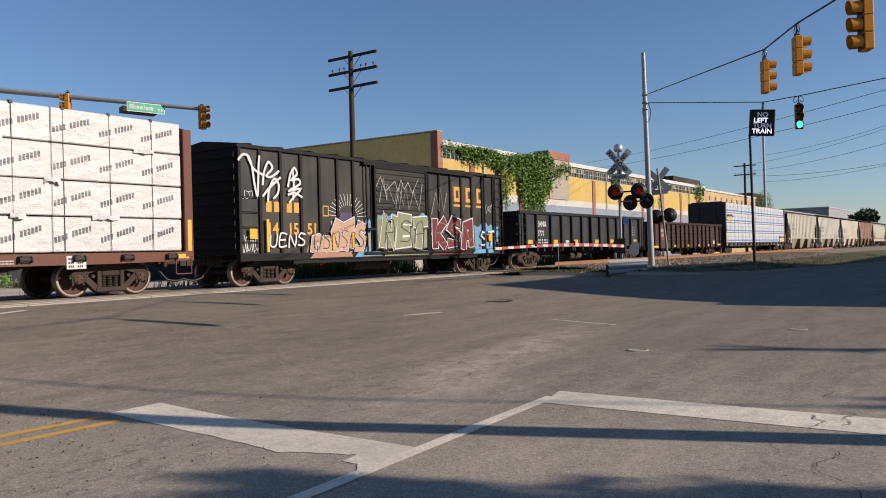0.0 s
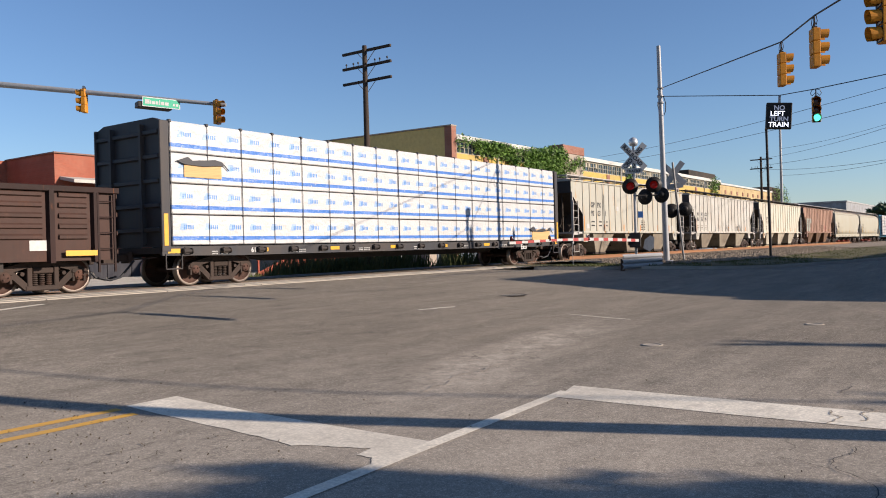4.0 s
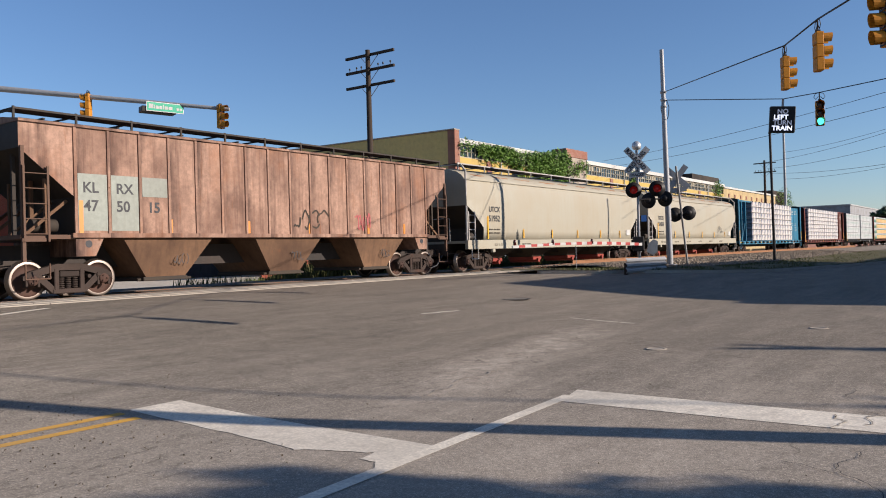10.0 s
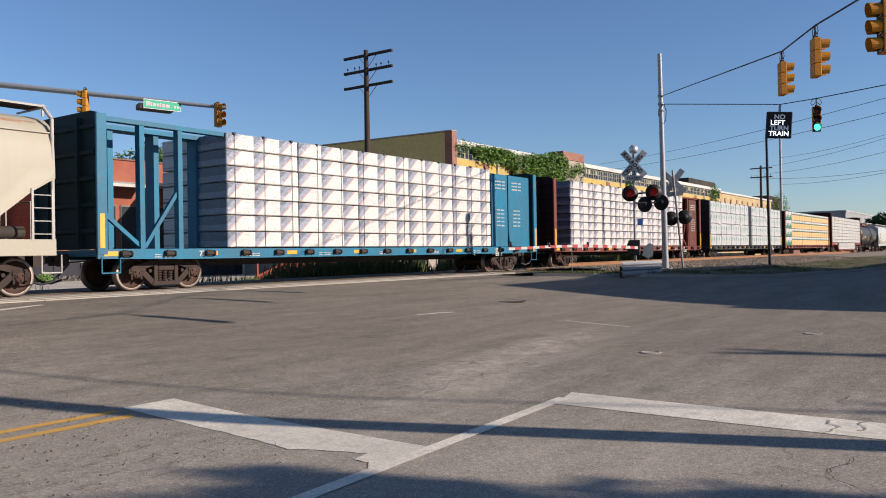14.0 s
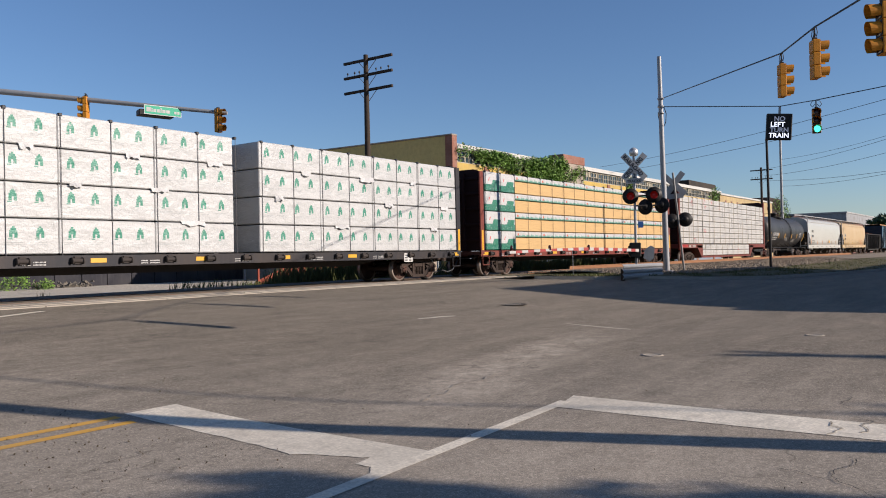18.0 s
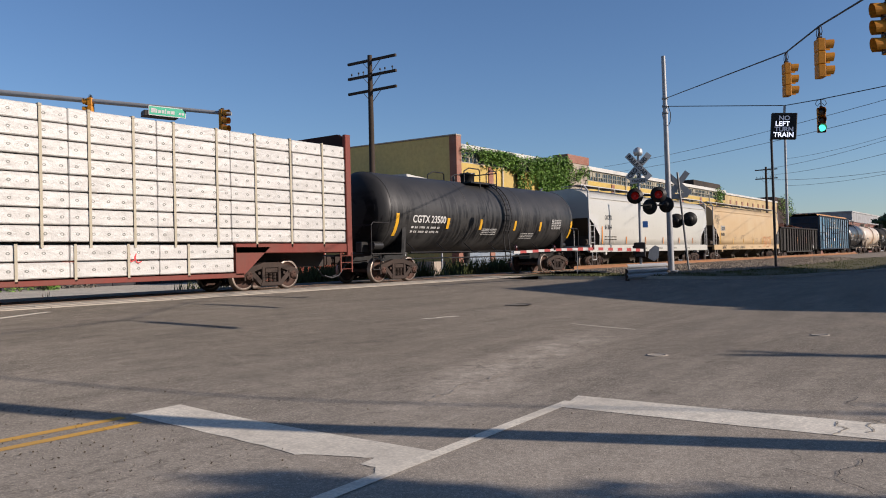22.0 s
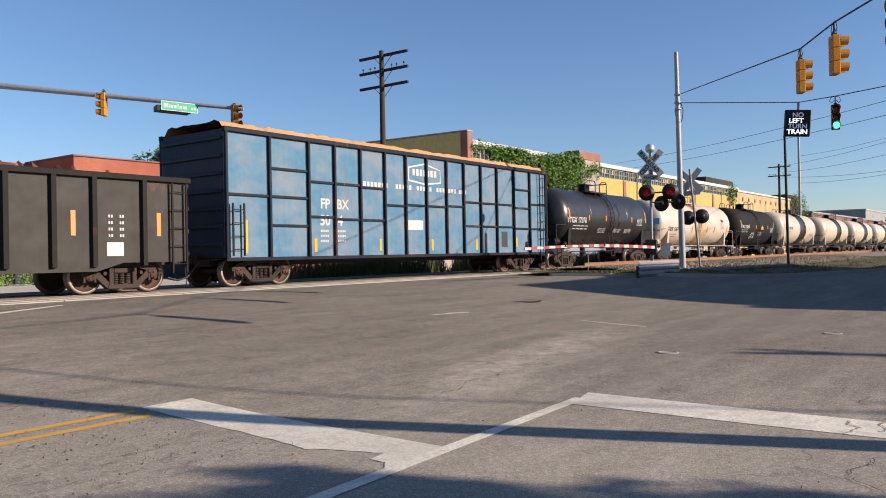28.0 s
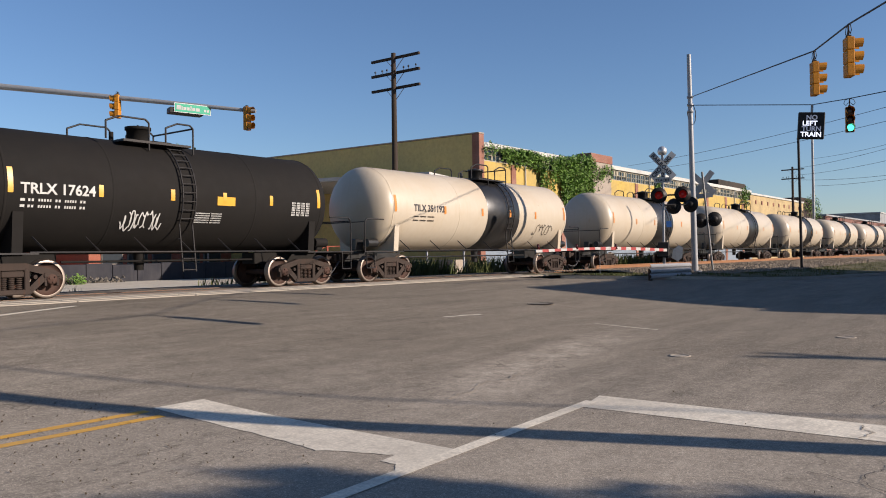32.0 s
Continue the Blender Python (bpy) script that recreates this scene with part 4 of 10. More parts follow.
GLYPHS = {"a": [[(0, 0), (0.1, 0.9), (0.6, 1.0), (0.75, 0.1)], [(0.1, 0.45), (0.7, 0.5)]],
          "k": [[(0.1, 0), (0, 1)], [(0.85, 1), (0.15, 0.5), (0.95, 0)]],
          "e": [[(0.85, 0.95), (0.05, 1), (0.0, 0), (0.9, 0.05)], [(0.0, 0.5), (0.7, 0.52)]],
          "z": [[(0.0, 0), (0.05, 0.95), (0.8, 0.1), (0.9, 1)]],
          "t": [[(-0.05, 0.95), (0.95, 1.0)], [(0.45, 0.95), (0.4, 0)]],
          "s": [[(0.85, 0.9), (0.3, 1.0), (0.05, 0.7), (0.8, 0.4), (0.7, 0.05), (0.0, 0.05)]],
          "u": [[(0.0, 0.9), (0.05, 0.15), (0.45, 0.0), (0.8, 0.2), (0.85, 0.95)]],
          "n": [[(0.0, 0.0), (0.05, 0.85), (0.5, 0.95), (0.8, 0.7), (0.85, 0.0)]]}


def lettered_piece(car, word, x, z, w, h, thick, y, fill, line, edge=0.09, lean=0.0, shadow=None):
    """Fat sprayed letter shapes with an outline and a drop shadow."""
    step = w / len(word)
    layers = [(line, thick + edge, 0.0, 0.0, "outline")]
    if shadow:
        layers.insert(0, (shadow, thick + edge * 1.3, 0.07, -0.06, "drop_shadow"))
    layers.append((fill, thick, 0.0, 0.0, "letter_fill"))
    for q, (mat, ww, ox, oz, name) in enumerate(layers):
        s = Shape()
        k = 0
        for i, ch in enumerate(word):
            up = 0.06 * h * math.sin(i * 2.3)
            for st in GLYPHS[ch]:
                pts = [(x + ox + step * (i + 0.12 + 0.72 * px) + lean * pz, z + oz + up + h * pz) for px, pz in st]
                ribbon(s, pts, ww, y - 0.004 * q - 0.0005 * k)
                k += 1
        tagged(part("graffiti_" + name, s, mat, car), "sprayed graffiti letter shapes", kind="stuff")


def tag_strokes(car, mat, x, z, w, h, n, y, seed, thick=0.035, name="sprayed_tag"):
    """A made-up scribble of sprayed strokes inside a box."""
    rnd = random.Random(seed)
    s = Shape()
    for i in range(n):
        cx = x + w * (i + 0.5) / n
        pts = []
        a0 = rnd.uniform(0, 6.28)
        turn = rnd.uniform(2.5, 5.5) * rnd.choice((-1, 1))
        rx, rz = w / n * rnd.uniform(0.3, 0.7), h * rnd.uniform(0.3, 0.5)
        for k in range(9):
            a = a0 + turn * k / 8
            pts.append((cx + rx * math.cos(a), z + h / 2 + rz * math.sin(a) + rnd.uniform(-0.1, 0.1) * h))
        ribbon(s, spline(pts, 3), thick, y - 0.0006 * i)
    return tagged(part(name, s, mat, car), "sprayed graffiti scribble", kind="stuff")


def scrawl(car, mat, word, x, z, w, h, thick, y, lean=0.0, name="sprayed_tag"):
    """A thin sprayed row of letter-like strokes."""
    s = Shape()
    step = w / len(word)
    k = 0
    for i, ch in enumerate(word):
        up = 0.12 * h * math.sin(i * 2.9)
        for st in GLYPHS[ch]:
            ribbon(s, spline([(x + step * (i + 0.08 + 0.8 * px) + lean * pz, z + up + h * pz) for px, pz in st], 3), thick, y - 0.0006 * k)
            k += 1
    return tagged(part(name, s, mat, car), "sprayed graffiti scribble", kind="stuff")


def start_car(name, label, u0, category="rail car"):
    car = thing(name, label, category, pose(u0, YT, 0), group="cars of the train")
    CARS.append((car, u0))
    return car


# ---- boxcar ----
def boxcar(u0, L):
    car = start_car("boxcar", "dark weathered boxcar with graffiti along its lower side", u0)
    black = paint("boxcar_black", (0.02, 0.02, 0.019), dirt=(0.07, 0.06, 0.046), dirt_amount=0.6, rust=0.2, rough=0.5, dent=0.08)
    dark = paint("boxcar_trim", (0.0046, 0.0046, 0.0046), dirt=(0.0185, 0.0145, 0.0119), dirt_amount=0.4, rough=0.65)
    y = -1.47
    s = Shape()
    s.box(0, L, y, 1.47, 0.98, 4.18)
    part("body", s, black, car)
    r = Shape()
    r.loft([[(x, -1.56, 4.16), (x, -1.56, 4.26), (x, 0, 4.46), (x, 1.56, 4.26), (x, 1.56, 4.16)] for x in (-0.05, L + 0.05)])
    for i in range(12):
        x = 0.5 + i * (L - 1.0) / 11
        r.beam((x, -1.55, 4.28), (x, 0, 4.48), 0.08, 0.04)
        r.beam((x, 1.55, 4.28), (x, 0, 4.48), 0.08, 0.04)
    part("roof", r, dark, car)
    for x, k in ((0, -1), (L, 1)):
        e = Shape()
        e.box(min(x - k * 0.02, x + k * 0.012), max(x - k * 0.02, x + k * 0.012), -1.46, 1.46, 1.0, 4.16)
        end = part("corrugated_end", e, dark, car)
        for i in range(9):
            z = 1.15 + i * 0.34
            e = Shape()
            e.prism([(-1.4, z), (1.4, z), (1.4, z + 0.16), (-1.4, z + 0.16)], "X", x, x + k * 0.07)
            part("rib", e, dark, end)
    sill = Shape()
    sill.box(0, L, -1.55, -1.42, 0.78, 1.0)
    sill.box(0, L, 1.42, 1.55, 0.78, 1.0)
    sill.box(2.2, L - 2.2, -1.5, -1.4, 0.66, 0.8)
    part("side_sill", sill, dark, car)
    cs = Shape()
    cs.box(0.3, L - 0.3, -0.35, 0.35, 0.62, 0.98)
    for i in range(5):
        cs.box(3.2 + i * 2.1, 3.35 + i * 2.1, -1.3, 1.3, 0.7, 0.98)
    cs.tube((6.0, -0.6, 0.55), (8.0, -0.6, 0.55), 0.2, n=12)
    part("underframe", cs, M_UNDER, car)
    post = Shape()
    post.prism([(-0.05, -0.06), (0.05, -0.06), (0.065, 0.0), (-0.065, 0.0)], "Z", 1.0, 4.18)
    pm = post.mesh("side_post", dark)
    px = [0.06, 0.86, 1.72, 2.6, 3.46, 4.32, 5.14, 9.6, 10.35, 11.15, 11.95, 12.75, 13.6, 14.5, L - 0.06]
    for x in px:
        part("side_post", pm, None, car, at=pose(x, y, 0))
    for x in [0.06 + i * (L - 0.12) / 14 for i in range(15)]:
        part("side_post", pm, None, car, at=pose(x, 1.47, 0, 0, 0, 180))
    # sliding door
    d0, d1 = 6.2, 9.35
    d = Shape()
    d.box(d0, d1, y - 0.1, y - 0.02, 1.06, 4.0)
    door = part("door", d, black, car, "ribbed sliding door painted over with graffiti")
    for i in range(13):
        z = 1.2 + i * 0.215
        c = Shape()
        c.prism([(y - 0.1, z), (y - 0.135, z + 0.04), (y - 0.135, z + 0.09), (y - 0.1, z + 0.13)], "X", d0 + 0.1, d1 - 0.1)
        part("rib", c, black, door)
    fr = Shape()
    fr.box(d0 - 0.03, d0 + 0.05, y - 0.15, y - 0.02, 1.02, 4.06)
    fr.box(d1 - 0.05, d1 + 0.03, y - 0.15, y - 0.02, 1.02, 4.06)
    fr.box(d0, d1, y - 0.15, y - 0.02, 3.98, 4.06)
    fr.tube((d0 - 0.25, y - 0.14, 0.98), (d0 - 0.25, y - 0.14, 4.08), 0.03, n=8)
    fr.tube((d0 - 0.45, y - 0.12, 0.98), (d0 - 0.45, y - 0.12, 4.08), 0.03, n=8)
    fr.box(d0 - 0.5, d0 - 0.1, y - 0.2, y - 0.14, 1.75, 1.83)
    part("frame", fr, dark, door)
    for z0, z1 in ((0.9, 0.98), (4.06, 4.14)):
        t = Shape()
        t.box(d0 - 0.6, d1 + 3.4, y - 0.16, y - 0.02, z0, z1)
        part("door_track", t, dark, car)
    grabs(car, dark, 0.14, 0.78, (1.35, 1.8, 2.25, 2.7), y - 0.09)
    ladder(car, dark, L - 0.75, L - 0.15, 1.0, 4.1, y - 0.11, 9)
    trucks(car, u0, (1.55, L - 1.5))
    couplers(car, L)
    yel = plain("stencil_yellow", (0.495, 0.238, 0.0198), 0.55)
    # owner's mark as blocks, running number as figures
    for i, x in enumerate((1.12, 1.45, 1.98, 2.3)):
        blk = Shape()
        blk.box(x, x + 0.22, y - 0.006, y, 2.28, 2.6)
        part("owner_mark", blk, yel, car)
    for txt, x in (("14", 1.12), ("15", 2.0), ("51", 2.86)):
        letters(txt, 0.5, yel, car, pose(x, y - 0.008, 1.6), "running_number", bold=0.012)
    for x in (11.45, 12.35, 13.2):
        big = Shape()
        big.rim(x, x + 0.5, 2.98, 3.6, 0.15, y - 0.006, y)
        part("owner_mark", big, yel, car)
        big = Shape()
        big.box(x - 0.04, x + 0.54, y - 0.006, y, 2.78, 2.87)
        part("owner_mark", big, yel, car)
    reflectors(car, M_YELLOW, [(0.5, 1.6, 0.3, 0.3), (1.08, 1.55, 0.1, 1.0), (4.0, 1.35, 0.1, 0.5), (5.0, 1.4, 0.1, 0.5), (5.8, 1.4, 0.1, 0.45), (9.2, 1.4, 0.1, 0.45), (13.75, 1.5, 0.1, 0.4), (14.1, 1.5, 0.3, 0.3)], y - 0.104)
    sw = plain("spray_white", (0.475, 0.475, 0.462), 0.7)
    cr = paint("spray_cream", (0.409, 0.363, 0.297), dirt_amount=0.4, rough=0.7, grain=3)
    pk = paint("spray_pink", (0.33, 0.185, 0.132), dirt_amount=0.3, rough=0.7, grain=3)
    bl = paint("spray_blue", (0.132, 0.277, 0.409), dirt_amount=0.3, rough=0.7, grain=3)
    rd = paint("spray_maroon", (0.132, 0.0198, 0.0264), dirt_amount=0.3, rough=0.7, grain=3)
    gn = paint("spray_olive", (0.198, 0.224, 0.132), dirt_amount=0.3, rough=0.7, grain=3)
    vi = plain("spray_violet", (0.0396, 0.0198, 0.0792), 0.6)

    def fill(name, mat, pts, yy):
        q = Shape()
        q.add([(x, yy, z) for x, z in pts], [tuple(range(len(pts)))])
        part(name, q, mat, car, "block of sprayed graffiti colour")
    def cloud(mat, x0, x1, z0, z1, yy, seed):
        rnd = random.Random(seed)
        n = 14
        top = [(x0 + (x1 - x0) * i / n, z1 + rnd.uniform(-0.16, 0.1)) for i in range(n + 1)]
        fill("sprayed_fill", mat, [(x0, z0)] + spline(top, 2) + [(x1, z0)], yy)
    peach = paint("spray_peach", (0.409, 0.264, 0.185), dirt=(0.198, 0.132, 0.099), dirt_amount=0.5, rough=0.7, grain=4)
    ink = plain("spray_black", (0.0198, 0.0132, 0.0198), 0.7)
    cloud(pk, 2.85, 4.3, 1.0, 1.25, y - 0.003, 1)
    cloud(cr, 4.0, 5.5, 1.0, 1.95, y - 0.003, 2)
    cloud(bl, 5.1, 6.15, 1.0, 2.1, y - 0.005, 3)
    cloud(bl, 12.6, 14.95, 1.02, 2.1, y - 0.004, 4)
    cloud(gn, 9.3, 10.1, 1.02, 2.0, y - 0.005, 5)
    cloud(gn, 6.28, 9.3, 1.1, 2.15, y - 0.137, 6)
    cloud(bl, 6.3, 9.3, 2.1, 2.4, y - 0.136, 7)
    for mat, x0, x1 in ((pk, 2.9, 5.0), (bl, 5.1, 6.6), (gn, 6.7, 9.5), (rd, 9.7, 12.6), (bl, 12.7, 14.4)):
        fill("sprayed_fill", mat, [(x0, 0.82), (x0 + 0.2, 0.995), (x1 - 0.1, 0.995), (x1, 0.84)], -1.553)
    lettered_piece(car, "nu", 3.0, 1.08, 1.15, 0.42, 0.24, y - 0.062, peach, sw, 0.06, 0.06, ink)
    lettered_piece(car, "sas", 3.95, 1.1, 1.75, 0.85, 0.3, y - 0.068, peach, sw, 0.06, 0.1, ink)
    scrawl(car, ink, "uszsas", 3.05, 1.1, 2.6, 0.6, 0.02, y - 0.085, 0.08)
    lettered_piece(car, "zet", 6.45, 1.25, 2.85, 0.92, 0.36, y - 0.145, gn, sw, 0.09, 0.1, ink)
    lettered_piece(car, "ksa", 9.75, 1.18, 3.2, 0.95, 0.36, y - 0.062, rd, sw, 0.09, 0.08, ink)
    scrawl(car, ink, "asa", 6.6, 1.3, 2.7, 0.8, 0.03, y - 0.162, 0.1)
    scrawl(car, gn, "esz", 9.9, 1.3, 2.9, 0.75, 0.025, y - 0.08, 0.1)
    lettered_piece(car, "st", 13.3, 1.15, 1.3, 0.6, 0.06, y - 0.062, sw, bl, 0.05)
    fill("sprayed_fill", vi, [(4.45, 2.0), (4.45, 2.35), (5.15, 2.35), (5.15, 2.0)], y - 0.009)
    stencil = Shape()
    stencil.rim(3.62, 3.9, 2.2, 2.55, 0.03, y - 0.006, y)
    part("stencil", stencil, yel, car)
    # tall white letters and tags
    t = Shape()
    k = 0
    for pts in ([(0.02, 3.78), (0.2, 3.95), (0.42, 3.9), (0.54, 3.6), (0.62, 3.1), (0.72, 2.72), (0.76, 3.1), (0.8, 3.7), (0.84, 3.95)], [(0.4, 3.88), (0.6, 3.55), (0.95, 3.4)], [(0.95, 3.1), (1.02, 3.5), (1.2, 3.8), (1.36, 3.62), (1.1, 3.38), (1.3, 3.35), (1.62, 3.55)],
                [(1.15, 2.6), (1.2, 2.95), (1.42, 3.3), (1.6, 3.15), (1.56, 2.85), (1.38, 2.7)], [(0.95, 2.75), (1.2, 3.0), (1.68, 3.35)], [(2.0, 3.1), (2.12, 3.5), (2.3, 3.7), (2.4, 3.5), (2.12, 3.3), (2.45, 3.35), (2.52, 3.2), (2.1, 3.0)], [(2.02, 2.95), (2.55, 3.05), (2.25, 2.78), (2.05, 2.6)], [(2.0, 2.84), (2.3, 2.9), (2.6, 2.78)], [(2.22, 3.65), (2.25, 3.2), (2.2, 2.7)]):
        ribbon(t, spline(pts, 3), 0.075, y - 0.062 - 0.0012 * k)
        k += 1
    tagged(part("sprayed_tag", t, sw, car), "tall sprayed white letters", kind="stuff")
    for pr in ((0.12, 2.65, 0.75, 0.26, 5, 11, 0.018), (0.15, 1.05, 0.6, 0.5, 6, 13, 0.02), (13.9, 2.6, 0.6, 0.35, 4, 18, 0.018)):
        tag_strokes(car, sw, *pr[:5], y - 0.012, pr[5], pr[6])
    scrawl(car, sw, "uezs", 1.15, 1.2, 1.6, 0.4, 0.055, y - 0.062, 0.05)
    # faded spiky scrawl across the door and the panels beside it
    fad = plain("spray_faded_white", (0.264, 0.264, 0.251), 0.75)
    for x0, x1, z0, z1, yy, seed, n in ((6.4, 8.0, 2.45, 3.7, y - 0.145, 5, 4), (7.4, 9.2, 2.4, 3.6, y - 0.15, 16, 4), (9.8, 11.2, 2.35, 3.75, y - 0.066, 7, 3), (6.35, 9.1, 3.1, 3.75, y - 0.155, 8, 5)):
        rnd = random.Random(seed)
        s2 = Shape()
        zig = []
        for i in range(n):
            zig.append((x0 + (x1 - x0) * (i + rnd.uniform(-0.3, 0.3)) / n, rnd.uniform(z0, z0 + 0.35 * (z1 - z0))))
            zig.append((x0 + (x1 - x0) * (i + 0.5 + rnd.uniform(-0.3, 0.3)) / n, rnd.uniform(z1 - 0.35 * (z1 - z0), z1)))
        ribbon(s2, zig, 0.032, yy)
        tagged(part("sprayed_tag", s2, fad, car), "faded spiky sprayed lines", kind="stuff")
    burst = Shape()
    for i in range(17):
        a = math.pi * (0.02 + 0.96 * i / 16)
        ribbon(burst, [(4.85 + 0.5 * math.cos(a), 2.2 + 0.4 * math.sin(a)), (4.85 + 0.95 * math.cos(a), 2.2 + 0.8 * math.sin(a))], 0.02, y - 0.011)
    tagged(part("sprayed_tag", burst, sw, car), "sprayed graffiti rays", kind="stuff")


# ---- gondolas ----
def gondola(u0, L, z0, z1, mat, trim, posts, label, post_low, belly=0.0, louvre=False):
    car = start_car("gondola_car", label, u0)
    y = -1.45
    for k in (-1, 1):
        s = Shape()
        yy = k * 1.45
        s.prism([(0, z0), (1.9, z0), (2.6, z0 - belly), (L - 2.6, z0 - belly), (L - 1.9, z0), (L, z0), (L, z1), (0, z1)], "Y", yy, yy - k * 0.03)
        part("side_wall", s, mat, car)
        c = Shape()
        c.box(-0.04, L + 0.04, min(yy - k * 0.05, yy + k * 0.1), max(yy - k * 0.05, yy + k * 0.1), z1 - 0.14, z1, 0.012)
        part("top_chord", c, trim, car)
        p = Shape()
        p.prism([(-0.06, k * 0.11), (0.06, k * 0.11), (0.1, 0.0), (-0.1, 0.0)], "Z", post_low, z1 - 0.12)
        pm = p.mesh("side_post", trim)
        for x in posts:
            part("side_post", pm, None, car, at=pose(x, yy, 0))
    for x, k in ((0, 1), (L, -1)):
        e = Shape()
        e.box(min(x, x + k * 0.04), max(x, x + k * 0.04), -1.45, 1.45, z0, z1 - 0.02)
        wall = part("end_wall", e, mat, car)
        for i in range(4):
            z = z0 + 0.2 + i * (z1 - z0 - 0.4) / 3
            e = Shape()
            e.box(min(x, x - k * 0.07), max(x, x - k * 0.07), -1.4, 1.4, z - 0.06, z + 0.06, 0.015)
            part("rib", e, mat, wall)
    f = Shape()
    f.box(0.05, L - 0.05, -1.42, 1.42, z0 + 0.05, z0 + 0.12)
    part("floor_plate", f, trim, car)
    u = Shape()
    u.box(0.3, L - 0.3, -0.3, 0.3, 0.62, z0 + 0.05)
    for i in range(7):
        x = 2.8 + i * (L - 5.6) / 6
        u.box(x - 0.06, x + 0.06, -1.35, 1.35, z0 - 0.2, z0 + 0.05)
    u.tube((L / 2 - 1, -0.55, 0.55), (L / 2 + 0.4, -0.55, 0.55), 0.18, n=12)
    part("underframe", u, M_UNDER, car)
    if louvre:
        xs = [0.0] + list(posts) + [L]
        for a, b in zip(xs, xs[1:]):
            if b - a > 0.8 and a > 2.5:
                for i in range(5):
                    z = z0 + 0.5 + i * 0.25
                    q = Shape()
                    q.prism([(y, z), (y - 0.05, z + 0.03), (y - 0.05, z + 0.1), (y, z + 0.14)], "X", a + 0.2, b - 0.2)
                    part("stiffener", q, mat, car)
    ladder(car, trim, 0.12, 0.55, z0 - 0.3, z1 - 0.15, y - 0.1, 5)
    ladder(car, trim, L - 0.55, L - 0.12, z0 - 0.3, z1 - 0.15, y - 0.1, 5)
    trucks(car, u0, (1.6, L - 1.7))
    couplers(car, L)
    return car, y


# ---- covered hoppers ----
CHUTE = paint("chute_grime", (0.264, 0.231, 0.178), dirt=(0.099, 0.0693, 0.0429), dirt_amount=0.75, rust=0.3, rust_col=(0.132, 0.0594, 0.0264), rough=0.8, grain=5)


def roof_walk(car, mat, L, z, y0, y1, posts, edge=None):
    g = Shape()
    if edge:
        e = Shape()
        e.box(0, L, y0 - 0.035, y0 - 0.015, z - 0.035, z + 0.012)
        part("edge_strip", e, edge, car)
    for i in range(11 if edge else 7):
        yy = y0 + (y1 - y0) * i / (10 if edge else 6)
        g.box(0, L, yy - 0.012, yy + 0.012, z - 0.03, z)
    n = int(L / 0.12)
    for i in range(n + 1):
        x = L * i / n
        g.box(x - 0.008, x + 0.008, y0, y1, z - 0.025, z - 0.004)
    part("running_board", g, mat, car)
    for x in posts:
        p = Shape()
        p.box(x - 0.025, x + 0.025, y0 - 0.03, y0 + 0.01, z - 0.26, z + 0.03)
        p.box(x - 0.02, x + 0.02, y0, y1 + 0.5, z - 0.07, z - 0.03)
        part("bracket", p, edge or mat, car)


